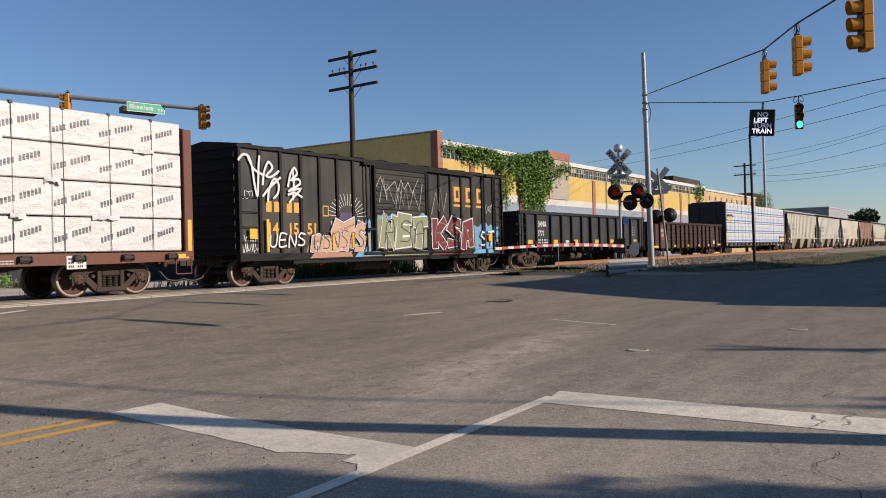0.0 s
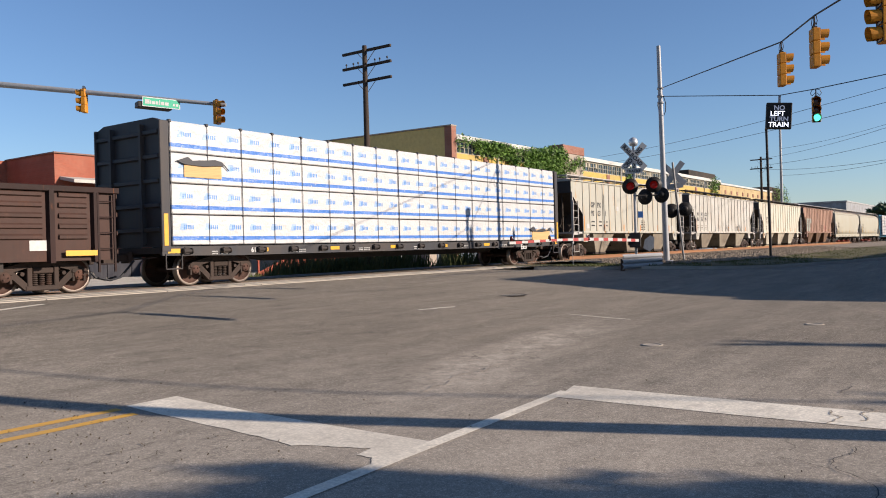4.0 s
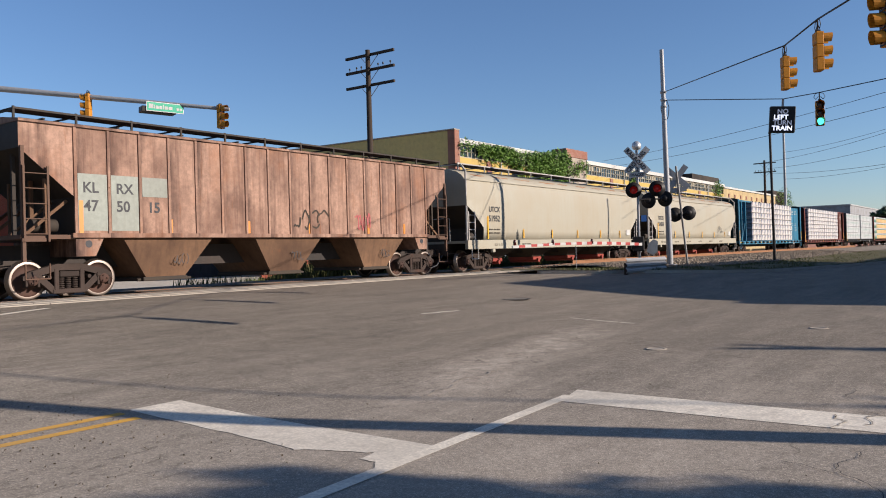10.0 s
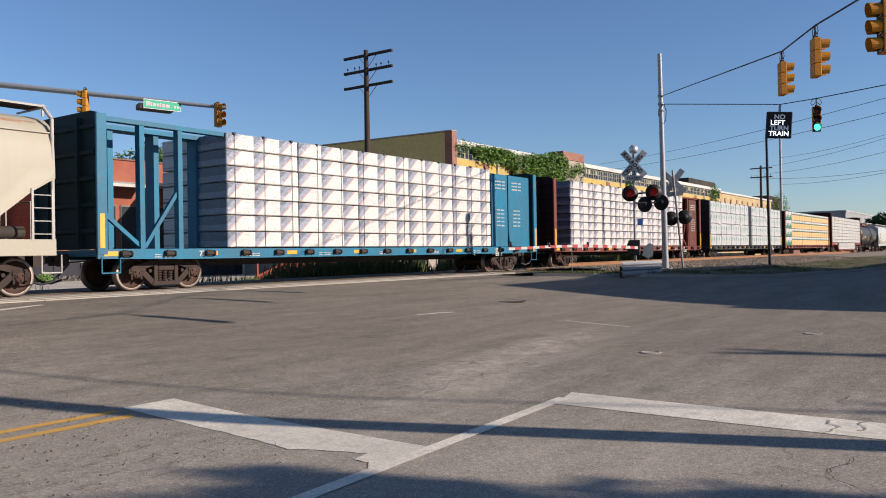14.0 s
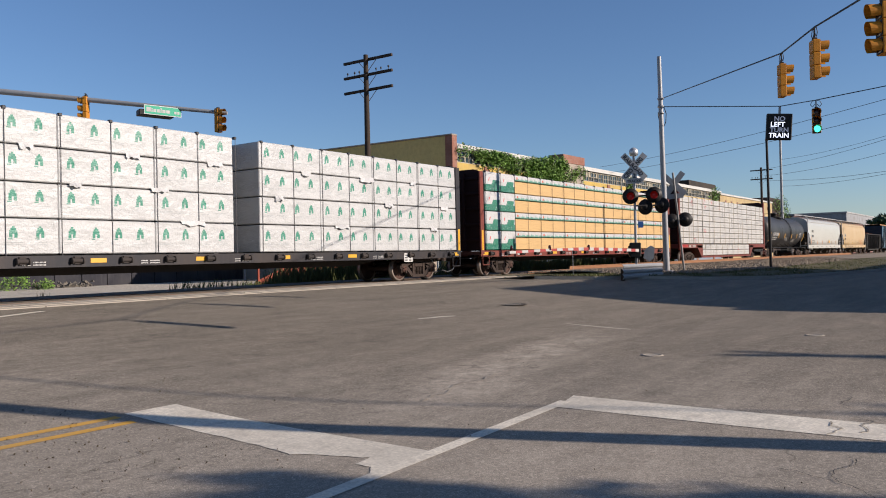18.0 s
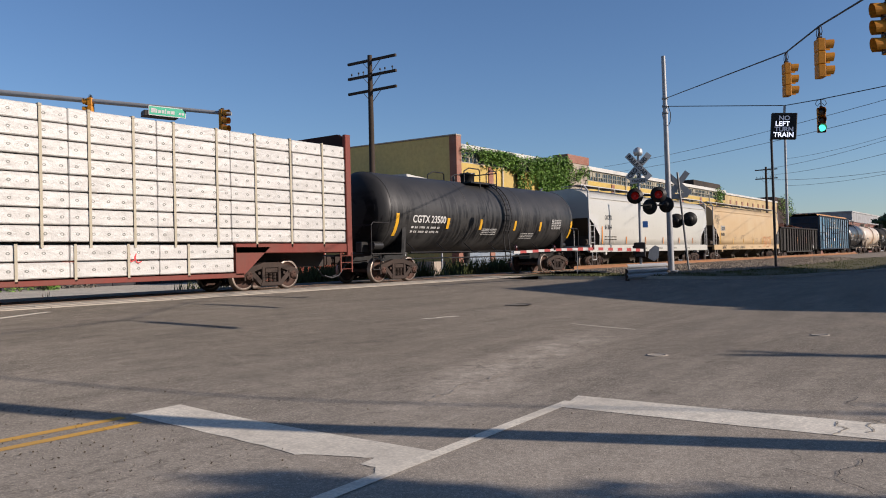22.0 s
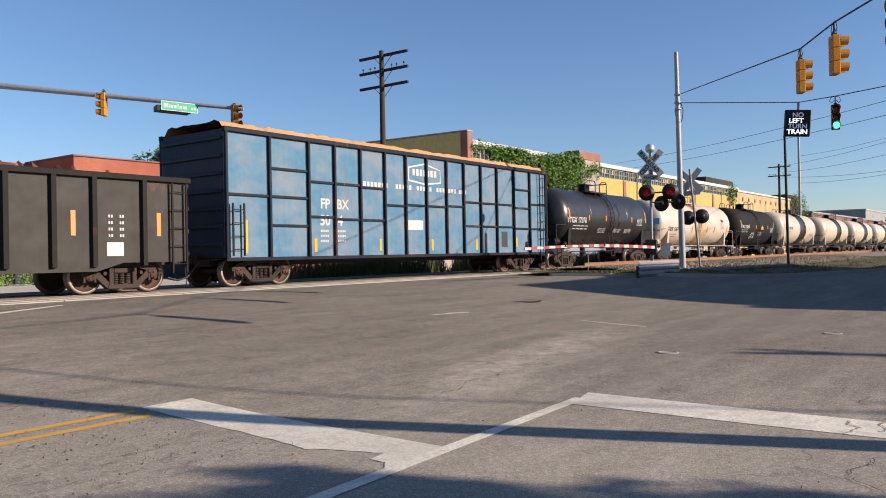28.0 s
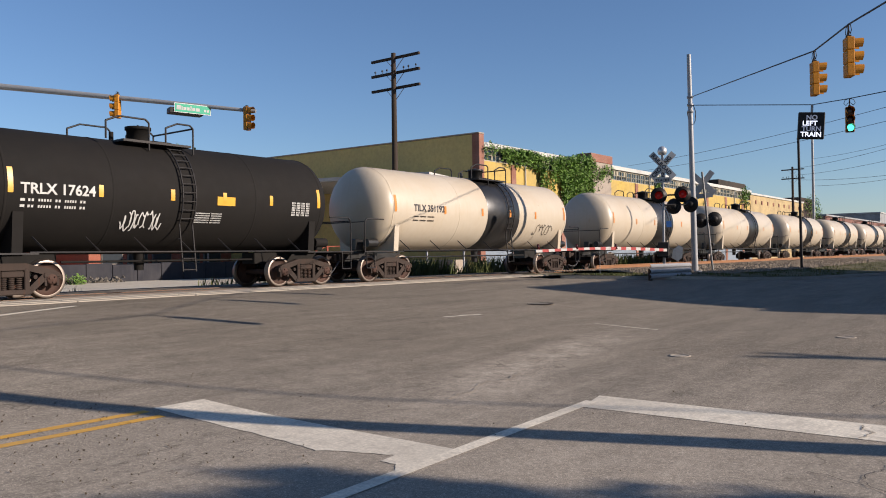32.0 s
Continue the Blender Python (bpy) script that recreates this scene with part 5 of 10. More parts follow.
def ribbed_hopper(u0, L, mat, trim, n_posts, label, ladder_mat, orange, walk_mat, end_mat=None, chute_mat=None):
    car = start_car("hopper_car", label, u0)
    out = [(0, 4.12), (0, 3.5), (1.3, 2.42), (1.3, 1.52), (L - 1.3, 1.52), (L - 1.3, 2.42), (L, 3.5), (L, 4.12)]
    s = Shape()
    s.prism(out, "Y", -1.49, 1.49)
    # end and slope faces take darker materials: their shade put into the colour
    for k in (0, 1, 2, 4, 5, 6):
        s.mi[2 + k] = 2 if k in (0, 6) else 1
    part("body", s, (mat, trim, end_mat or mat), car)
    r = Shape()
    r.loft([[(x, -1.55, 4.1), (x, -1.55, 4.16), (x, -0.5, 4.3), (x, 0.5, 4.3), (x, 1.55, 4.16), (x, 1.55, 4.1)] for x in (-0.02, L + 0.02)])
    part("roof", r, mat, car)
    hatch = Shape()
    hatch.box(0.6, L - 0.6, -0.3, 0.3, 4.3, 4.4, 0.03)
    for i in range(8):
        x = 1.2 + i * (L - 2.4) / 7
        hatch.box(x - 0.03, x + 0.03, -0.36, 0.36, 4.4, 4.44)
    part("hatch", hatch, trim, car)
    for k in (-1, 1):
        p = Shape()
        p.prism([(-0.035, k * 0.034), (0.035, k * 0.034), (0.04, 0), (-0.04, 0)], "Z", 1.54, 4.1)
        pm = p.mesh("side_post", mat)
        for i in range(n_posts):
            part("side_post", pm, None, car, at=pose(1.32 + i * (L - 2.64) / (n_posts - 1), k * 1.49, 0))
        sl = Shape()
        sl.box(1.2, L - 1.2, min(k * 1.47, k * 1.57), max(k * 1.47, k * 1.57), 1.45, 1.56)
        part("side_sill", sl, mat, car)
    for x, k in ((0, 1), (L, -1)):
        a, b = sorted((x, x + k * 1.5))
        pf = Shape()
        pf.box(a, b, -1.5, 1.5, 1.42, 1.52)
        part("end_platform", pf, ladder_mat, car)
        bo = Shape()
        a, b = sorted((x + k * 1.3, x + k * 2.05))
        bo.prism([(a, 1.5), (b, 1.5), (b - (0.25 if k > 0 else 0), 1.0), (a + (0 if k > 0 else 0.25), 1.0)], "Y", -1.5, 1.5)
        part("bolster_plate", bo, mat, car)
        hl = Shape()
        xc = (a + b) / 2
        hl.lathe([(-1.506, 0.0), (-1.506, 0.09)], "Y", (xc - k * 0.05, 0, 1.3), 14)
        part("jacking_hole", hl, M_BLACKTXT, car)
        for yy in (-1.5, 1.5):
            po = Shape()
            po.box(min(x + k * 0.02, x + k * 0.1), max(x + k * 0.02, x + k * 0.1), yy - 0.04, yy + 0.04, 0.9, 3.55)
            part("corner_post", po, ladder_mat, car)
        x0, x1 = sorted((x + k * 0.06, x + k * 0.62))
        ladder(car, ladder_mat, x0, x1, 1.36, 3.1, -1.56, 5)
        st = Shape()
        st.box(min(x, x + k * 0.55), max(x, x + k * 0.55), -1.57, -1.5, 1.36, 1.44)
        part("sill_step", st, ladder_mat, car)
        st = Shape()
        st.chain([(x0, -1.56, 0.85), (x0, -1.56, 0.5), (x1, -1.56, 0.5), (x1, -1.56, 0.85)], 0.02, 6)
        part("step", st, ladder_mat, car)
        for yy in (-0.9, 0.0, 0.9):
            br = Shape()
            br.beam((x + k * 0.15, yy, 1.5), (x + k * 0.15, yy, 3.4), 0.08)
            part("end_brace", br, trim, car)
        for yy in (-1.2, -0.5, 0.5, 1.2):
            br = Shape()
            br.beam((x + k * 0.2, yy, 1.5), (x + k * 1.25, yy, 2.35), 0.07)
            br.beam((x + k * 0.75, yy, 1.5), (x + k * 0.75, yy, 2.85), 0.09)
            part("end_brace", br, chute_mat or trim, car)
        bw = Shape()
        bw.tube((x + k * 0.5, -0.95, 1.75), (x + k * 1.1, -0.95, 1.75), 0.16, n=12)
        part("brake_cylinder", bw, trim, car)
        g = Shape()
        g.box(min(x, x - k * 0.1), max(x, x - k * 0.1), -0.5, 0.5, 0.7, 1.42)
        part("striker", g, M_UNDER, car)
    for xc in (0.24 * L, 0.5 * L, 0.76 * L):
        c = Shape()
        w = 1.42
        c.loft([[(xc - w, -1.45, 1.5), (xc + w, -1.45, 1.5), (xc + w, 1.45, 1.5), (xc - w, 1.45, 1.5)], [(xc - 0.6, -1.2, 0.42), (xc + 0.6, -1.2, 0.42), (xc + 0.6, 1.2, 0.42), (xc - 0.6, 1.2, 0.42)]])
        ch = part("hopper_chute", c, chute_mat or CHUTE, car, "sloping discharge hopper under the body")
        gt = Shape()
        gt.box(xc - 0.68, xc + 0.68, -1.22, 1.22, 0.32, 0.43, 0.015)
        gt.tube((xc - 0.8, -1.1, 0.36), (xc + 0.85, -1.1, 0.36), 0.04, n=8)
        part("outlet_gate", gt, trim, ch)
        tag_strokes(car, M_BLACKTXT, xc + 0.1, 0.75, 0.5, 0.28, 4, -1.4, int(u0 + xc), 0.02)
    cs = Shape()
    cs.box(0.1, L - 0.1, -0.3, 0.3, 0.72, 1.3)
    part("centre_sill", cs, M_UNDER, car)
    roof_walk(car, walk_mat, L, 4.44, -1.25, -0.7, [0.02 + i * (L - 0.04) / 11 for i in range(12)], walk_mat)
    reflectors(car, orange, [(1.45, 1.95, 0.11, 0.8)] + [(x, 1.75, 0.1, 0.36) for x in (0.24 * L, 0.4 * L, 0.55 * L, 0.72 * L, 0.84 * L)], -1.495)
    trucks(car, u0, (1.35, L - 1.45))
    couplers(car, L, -0.1)
    return car


def smooth_hopper(u0, L, mat, trim, label, orange, rail_mat, outlet_mat):
    car = start_car("hopper_car", label, u0)
    dark_grate = paint("walkway_grating", (0.033, 0.0264, 0.0231), rough=0.7)
    sect = [(1.33, 1.50), (1.7, 1.53), (2.3, 1.55), (3.0, 1.55), (3.5, 1.52), (3.8, 1.45), (4.0, 1.32), (4.15, 1.1), (4.27, 0.7), (4.3, 0.0)]

    def ring(x, zb):
        pts = []
        for z, y in sect[:-1]:
            zz = max(z, zb)
            yy = y if z >= zb else np.interp(zb, [q[0] for q in sect], [q[1] for q in sect])
            pts.append((x, -yy, zz))
        pts.append((x, 0, 4.3))
        return pts + [(a, -b, c) for a, b, c in reversed(pts[:-1])]
    s = Shape()
    st = [(0.0, 2.75), (0.55, 2.42), (1.25, 1.85), (1.26, 1.33), (L / 3, 1.33), (2 * L / 3, 1.33), (L - 1.26, 1.33), (L - 1.25, 1.85), (L - 0.55, 2.42), (L, 2.75)]
    s.loft([ring(x, zb) for x, zb in st], smooth=True)
    n = len(ring(0, 2))
    # bottom faces in dark trim: the shade under the sloped ends is painted on
    for i in range(len(st) - 1):
        s.mi[i * n + n - 1] = 1
        s.s[i * n + n - 1] = False
    part("body", s, (mat, trim), car)
    for i in range(1, 6):
        x = L * i / 6
        sm = Shape()
        rr = ring(x, 1.4)
        sm.loft([[(x - 0.012, y * 1.0006, z + 0.001 * (z > 4)) for _, y, z in rr], [(x + 0.012, y * 1.0006, z + 0.001 * (z > 4)) for _, y, z in rr]], closed=False, caps=False)
        part("weld_seam", sm, mat, car)
    eave = Shape()
    for k in (-1, 1):
        eave.box(0.02, L - 0.02, min(k * 1.44, k * 1.5), max(k * 1.44, k * 1.5), 3.80, 3.83)
    part("roof_seam", eave, mat, car)
    for k in (-1, 1):
        sl = Shape()
        sl.box(0, L, min(k * 1.42, k * 1.57), max(k * 1.42, k * 1.57), 0.95, 1.33, 0.01)
        part("side_sill", sl, mat, car)
    for x, k in ((0, 1), (L, -1)):
        fl = Shape()
        fl.box(min(x, x + k * 1.4), max(x, x + k * 1.4), -1.45, 1.45, 1.2, 1.3)
        part("end_platform", fl, mat, car)
        inn = Shape()
        inn.loft([[(x + k * 0.1, -1.4, 2.7), (x + k * 0.1, 1.4, 2.7), (x + k * 0.16, 1.4, 2.7), (x + k * 0.16, -1.4, 2.7)], [(x + k * 2.0, -1.2, 1.3), (x + k * 2.0, 1.2, 1.3), (x + k * 2.06, 1.2, 1.3), (x + k * 2.06, -1.2, 1.3)]])
        part("slope_sheet", inn, trim, car)
        for yy in (-1.5, 1.5):
            po = Shape()
            po.chain([(x + k * 0.04, yy, 1.3), (x + k * 0.04, yy, 4.15), (x + k * 0.1, yy * 0.82, 4.45)], 0.045, 8)
            part("corner_post", po, rail_mat, car)
        x0, x1 = sorted((x + k * 0.08, x + k * 0.55))
        ladder(car, rail_mat, x0, x1, 1.3, 2.5, -1.56, 4)
        sp = Shape()
        sp.chain([(x0 + 0.2, -1.56, 0.97), (x0 + 0.2, -1.56, 0.55), (x1 + 0.2, -1.56, 0.55), (x1 + 0.2, -1.56, 0.97)], 0.02, 6)
        part("step", sp, rail_mat, car)
        hr = Shape()
        hr.chain([(x + k * 0.1, -0.6, 1.3), (x + k * 0.1, -0.6, 2.25), (x + k * 0.1, 0.6, 2.25), (x + k * 0.1, 0.6, 1.3)], 0.02, 6)
        part("hand_rail", hr, rail_mat, car)
        g = Shape()
        g.box(min(x, x - k * 0.1), max(x, x - k * 0.1), -0.5, 0.5, 0.7, 1.2)
        part("striker", g, M_UNDER, car)
        bc = Shape()
        bc.tube((x + k * 0.5, -1.0, 1.5), (x + k * 1.1, -1.0, 1.5), 0.15, n=12)
        part("brake_cylinder", bc, trim, car)
        jk = Shape()
        jk.box(x + k * 2.0 - 0.1, x + k * 2.0 + 0.1, -1.56, -1.42, 0.8, 0.96, 0.02)
        part("jacking_pad", jk, mat, car)
    for xc in (0.2 * L, 0.4 * L, 0.6 * L, 0.8 * L):
        c = Shape()
        c.loft([[(xc - 1.3, -1.35, 1.2), (xc + 1.3, -1.35, 1.2), (xc + 1.3, 1.35, 1.2), (xc - 1.3, 1.35, 1.2)], [(xc - 0.36, -0.6, 0.52), (xc + 0.36, -0.6, 0.52), (xc + 0.36, 0.6, 0.52), (xc - 0.36, 0.6, 0.52)]])
        ch = part("hopper_chute", c, trim, car)
        o = Shape()
        o.box(xc - 0.4, xc + 0.4, -0.7, 0.7, 0.38, 0.53, 0.02)
        o.tube((xc, -0.8, 0.36), (xc, 0.8, 0.36), 0.1, n=12)
        part("outlet_gate", o, outlet_mat, ch)
    cs = Shape()
    cs.box(0.1, L - 0.1, -0.3, 0.3, 0.72, 1.3)
    part("centre_sill", cs, M_UNDER, car)
    roof_walk(car, dark_grate, L, 4.5, -1.12, -0.45, [0.06 + i * (L - 0.12) / 9 for i in range(10)], rail_mat)
    hs = Shape()
    hs.box(0.8, L - 0.8, -0.28, 0.28, 4.3, 4.4, 0.03)
    part("hatch", hs, mat, car)
    reflectors(car, orange, [(1.55, 1.85, 0.1, 0.95)] + [(x, 1.6, 0.09, 0.4) for x in (0.25 * L, 0.4 * L, 0.55 * L, 0.7 * L, 0.84 * L)], -1.56)
    for i in range(6):
        bars(car, trim, 2.0 + i * (L - 4) / 6, 1.14, (0.3, 0.12, 0.25), 0.022, 0.05, -1.574, 2, 0.05)
    trucks(car, u0, (1.5, L - 1.5))
    couplers(car, L, -0.1)
    return car


# ---- tank cars ----
def tank_car(u0, L, r, mat, trim, label, c0, c1, plat, rail_mat, band=None, strips=M_ORANGE, marks=None, steps=0.55, over=1.05):
    """c0 and c1: truck centres from the end; plat: middle of the platform; steps: the ladder past it; marks: reflectors."""
    car = start_car("tank_car", label, u0)
    zc = 1.1 + r
    h = 0.75 if over < 1.2 else 0.6
    a, b = c0 - over, c1 + over
    prof = [(a + h * (1 - math.cos(q)), r * math.sin(q)) for q in [math.pi / 2 * i / 7 for i in range(8)]]
    prof += [(a + h + (b - a - 2 * h) * i / 10, r) for i in range(1, 10)]
    prof += [(b - h * (1 - math.cos(q)), r * math.sin(q)) for q in [math.pi / 2 * i / 7 for i in range(7, -1, -1)]]
    s = Shape()
    s.lathe(prof, "X", (0, 0, zc), 48)
    part("tank", s, mat, car)
    for x in (a + h, (a + b) / 2 - 2.2, (a + b) / 2 + 2.2, b - h):
        q = Shape()
        q.lathe([(x - 0.03, r + 0.001), (x - 0.02, r + 0.008), (x + 0.02, r + 0.008), (x + 0.03, r + 0.001)], "X", (0, 0, zc), 48)
        part("weld_seam", q, mat, car)
    if band:
        q = Shape()
        q.lathe([(band[0], r + 0.002), (band[0] + 0.02, r + 0.012), (band[1] - 0.02, r + 0.012), (band[1], r + 0.002)], "X", (0, 0, zc), 48)
        part("band", q, trim, car, "black painted band round the middle of the tank")
    for xc in (c0, c1):
        sd = Shape()
        sd.prism([(-1.3, 1.0), (1.3, 1.0), (1.38, 2.0), (1.3, 2.05), (0.9, 1.35), (-0.9, 1.35), (-1.3, 2.05), (-1.38, 2.0)], "X", xc - 0.12, xc + 0.12)
        part("saddle", sd, mat, car)
    for x, k, xc in ((0, 1, c0), (L, -1, c1)):
        sl = Shape()
        lo, hi = sorted((x, xc + k * 1.4))
        sl.box(lo, hi, -0.3, 0.3, 0.7, 1.05, 0.02)
        sl.box(min(x, x + k * 0.5), max(x, x + k * 0.5), -1.45, 1.45, 0.98, 1.06)
        part("stub_sill", sl, trim, car)
        hr = Shape()
        e0 = x + k * 0.06
        hr.chain([(e0, -1.45, 1.05), (e0, -1.45, 2.05), (e0 + k * 0.1, -1.45, 2.15), (e0 + k * 0.95, -1.45, 2.15)], 0.022, 7)
        hr.chain([(e0, -1.45, 2.05), (e0, 1.45, 2.05)], 0.018, 6)
        hr.chain([(e0, 1.45, 1.05), (e0, 1.45, 2.05)], 0.022, 7)
        part("hand_rail", hr, rail_mat, car)
        ap = Shape()
        lo, hi = sorted((x, x + k * 2.0))
        ap.box(lo, hi, -1.5, -1.15, 1.03, 1.07)
        ap.box(lo, hi, 1.15, 1.5, 1.03, 1.07)
        part("walkway", ap, rail_mat, car)
        st = Shape()
        st.chain([(x + k * 0.1, -1.48, 1.05), (x + k * 0.1, -1.48, 0.5), (x + k * 0.5, -1.48, 0.5), (x + k * 0.5, -1.48, 1.05)], 0.02, 6)
        part("step", st, rail_mat, car)
        bk = Shape()
        bk.tube((x + k * 0.7, -0.9, 1.35), (x + k * 1.2, -0.9, 1.35), 0.15, n=12)
        bk.box(min(x + k * 0.5, x + k * 0.9), max(x + k * 0.5, x + k * 0.9), -0.6, -0.3, 1.1, 1.5, 0.03)
        part("brake_valve", bk, trim, car)
    rl = Shape()
    for k in (-1, 1):
        rl.tube((c0 + 0.2, k * 1.48, 1.08), (c1 - 0.2, k * 1.48, 1.08), 0.025, n=7)
        for i in range(7):
            x = c0 + 0.6 + i * (c1 - c0 - 1.2) / 6
            rl.beam((x - 0.2, k * 1.15, 1.45), (x, k * 1.48, 1.08), 0.03)
    part("side_rail", rl, rail_mat, car)
    zt = zc + r
    pl = Shape()
    pl.box(plat - 1.0, plat + 1.0, -1.0, 1.0, zt - 0.12, zt - 0.06)
    part("platform", pl, rail_mat, car)
    for x0, x1 in ((plat - 1.45, plat - 0.25), (plat + 0.25, plat + 1.1)):
        for yy in (-0.95, 0.95):
            g = Shape()
            g.chain([(x0, yy, zt - 0.1), (x0, yy, zt + 0.35), (x0 + 0.35, yy, zt + 0.5), (x1 - 0.1, yy, zt + 0.5), (x1, yy, zt + 0.42), (x1, yy, zt - 0.3)], 0.026, 7)
            part("guard_rail", g, rail_mat, car)
    g = Shape()
    g.chain([(plat + 1.1, -0.95, zt + 0.42), (plat + 1.1, 0.95, zt + 0.42)], 0.026, 7)
    part("guard_rail", g, rail_mat, car)
    dm = Shape()
    dm.lathe([(zt - 0.1, 0.3), (zt + 0.32, 0.3), (zt + 0.32, 0.34), (zt + 0.4, 0.34), (zt + 0.42, 0.1), (zt + 0.47, 0.0)], "Z", (plat - 0.1, -0.2, 0), 18)
    part("manway_dome", dm, trim, car)
    vv = Shape()
    vv.tube((plat - 0.7, 0.1, zt - 0.05), (plat - 0.7, 0.1, zt + 0.25), 0.06, n=10)
    vv.tube((plat + 0.4, 0.2, zt - 0.05), (plat + 0.4, 0.2, zt + 0.22), 0.08, n=10)
    part("valve", vv, trim, car)
    ld = Shape()
    for xx in (plat + steps - 0.2, plat + steps + 0.2):
        pts = []
        for i in range(10):
            an = radians(88 - i * 13)
            pts.append((xx, -(r + 0.09) * math.cos(an), zc + (r + 0.09) * math.sin(an)))
        pts.append((xx, -1.52, 0.55))
        ld.chain(pts, 0.024, 6)
    for i in range(13):
        an = radians(80 - i * 8.6)
        y, z = -(r + 0.09) * math.cos(an), zc + (r + 0.09) * math.sin(an)
        ld.tube((plat + steps - 0.2, y, z), (plat + steps + 0.2, y, z), 0.016, n=6)
    for z in (0.6, 0.9):
        ld.tube((plat + steps - 0.2, -1.52, z), (plat + steps + 0.2, -1.52, z), 0.016, n=6)
    part("ladder", ld, rail_mat, car)
    pi = Shape()
    pi.tube((c0 + 1.5, -0.3, 0.85), (c1 - 1.5, -0.3, 0.85), 0.03, n=7)
    pi.lathe([(0.6, 0.12), (1.15, 0.16)], "Z", (plat, 0, 0), 12)
    part("brake_pipe", pi, trim, car)

    def on_tank(x, ang):
        an = radians(ang)
        return (x, -(r + 0.012) * math.cos(an), zc + (r + 0.012) * math.sin(an))
    for x in marks or [a + h + 0.1] + [a + (b - a) * f for f in (0.27, 0.45, 0.6, 0.75)] + [b - h - 0.1]:
        sgl = Shape()
        hh = 16 if x < a + 1.2 or x > b - 1.2 else 8
        low, wide = (-6, 0.06) if not marks else (-37 if hh > 8 else -24, 0.085)
        for i in range(hh * 3 // 2 if marks else hh):
            p0, p1 = on_tank(x, low + i * 1.4), on_tank(x, low + (i + 1) * 1.4)
            sgl.add([(p0[0] - wide, p0[1], p0[2]), (p0[0] + wide, p0[1], p0[2]), (p1[0] + wide, p1[1], p1[2]), (p1[0] - wide, p1[1], p1[2])], [(0, 1, 2, 3)])
        part("reflector_strip", sgl, strips, car, "orange reflective strip")
    trucks(car, u0, (c0, c1))
    couplers(car, L)
    return car, r, zc


def tank_text(car, r, zc, txt, size, mat, x, z, bold=0.0, name="running_number"):
    """Writing laid on the tank's near side."""
    ob = letters(txt, size, mat, car, pose(x, 0, z), name, bold=bold)
    for v in ob.data.vertices:
        v.co.y = -math.sqrt((r + 0.008 - v.co.y) ** 2 - (v.co.z + z - zc) ** 2)
    return ob


def tank_bars(car, r, zc, mat, x, z, widths, h, gap, rows, step, name="small_print"):
    s = Shape()
    for q in range(rows):
        xx = x
        for w in widths:
            zz = z - q * step
            y0, y1 = (-math.sqrt(max(0.01, (r + 0.012) ** 2 - (k - zc) ** 2)) for k in (zz, zz + h))
            n = max(1, int(w / (0.95 * h))) if h < 0.12 else 1
            for k in range(n):
                xa, xb = xx + w * k / n, xx + w * (k + (0.62 if n > 1 else 1)) / n
                s.add([(xa, y0, zz), (xb, y0, zz), (xb, y1, zz + h), (xa, y1, zz + h)], [(0, 1, 2, 3)])
            xx += w + gap
    return tagged(part(name, s, mat, car), kind="stuff")


def tank_tag(car, r, zc, mat, x, z, w, h, n, seed, thick):
    """A sprayed scribble that follows the tank's curve."""
    ob = tag_strokes(car, mat, x, z, w, h, n, -r, seed, thick)
    for v in ob.data.vertices:
        v.co.y = -math.sqrt((r + 0.014 - 0.5 * (v.co.y + r)) ** 2 - (v.co.z - zc) ** 2)
    return ob

# ---- wrapped lumber ----
def wrap(name, base, prints, rough=0.42, wrinkle=0.3, grime_shade=0.1):
    """Printed plastic wrap. prints: (x0, x1, z0, z1, colour, period, slant), in metres on each pack."""
    m, nt, b = _nodes(name)
    tc = nt.nodes.new("ShaderNodeTexCoord")
    sep = nt.nodes.new("ShaderNodeSeparateXYZ")
    nt.links.new(tc.outputs["Object"], sep.inputs[0])
    x, z = sep.outputs[0], sep.outputs[2]
    vec = _coords(nt)
    broad = _noise(nt, vec, 1.3, 5)
    col = _mix(nt, _calc(nt, "MULTIPLY", _ramp(nt, broad, 0.45, 0.8), grime_shade * 4), base, tuple(c * 0.72 for c in base))
    for x0, x1, z0, z1, c, period, slant in prints:
        xx = _calc(nt, "FLOORED_MODULO", x, period) if period else x
        if slant:
            xx = _calc(nt, "ADD", xx, _calc(nt, "MULTIPLY", z, -slant))
        inside = _calc(nt, "MULTIPLY", _calc(nt, "GREATER_THAN", xx, x0), _calc(nt, "LESS_THAN", xx, x1))
        inside = _calc(nt, "MULTIPLY", inside, _calc(nt, "MULTIPLY", _calc(nt, "GREATER_THAN", z, z0), _calc(nt, "LESS_THAN", z, z1)))
        inside = _calc(nt, "MULTIPLY", inside, _ramp(nt, _noise(nt, vec, 14.0, 4), 0.2, 0.42))
        col = _mix(nt, inside, col, c)
    nt.links.new(col, b.inputs["Base Color"])
    b.inputs["Roughness"].default_value = rough
    crease = _noise(nt, _scaled(nt, vec, 1.0, 1.0, 1.7), 1.7, 5, 0.6)
    folds = _noise(nt, _scaled(nt, vec, 2.2, 1.0, 0.8), 3.0, 6, 0.68)
    _bump(nt, b, _calc(nt, "ADD", crease, _calc(nt, "MULTIPLY", folds, 0.5)), min(1.0, wrinkle * 2.2), 0.08)
    return m


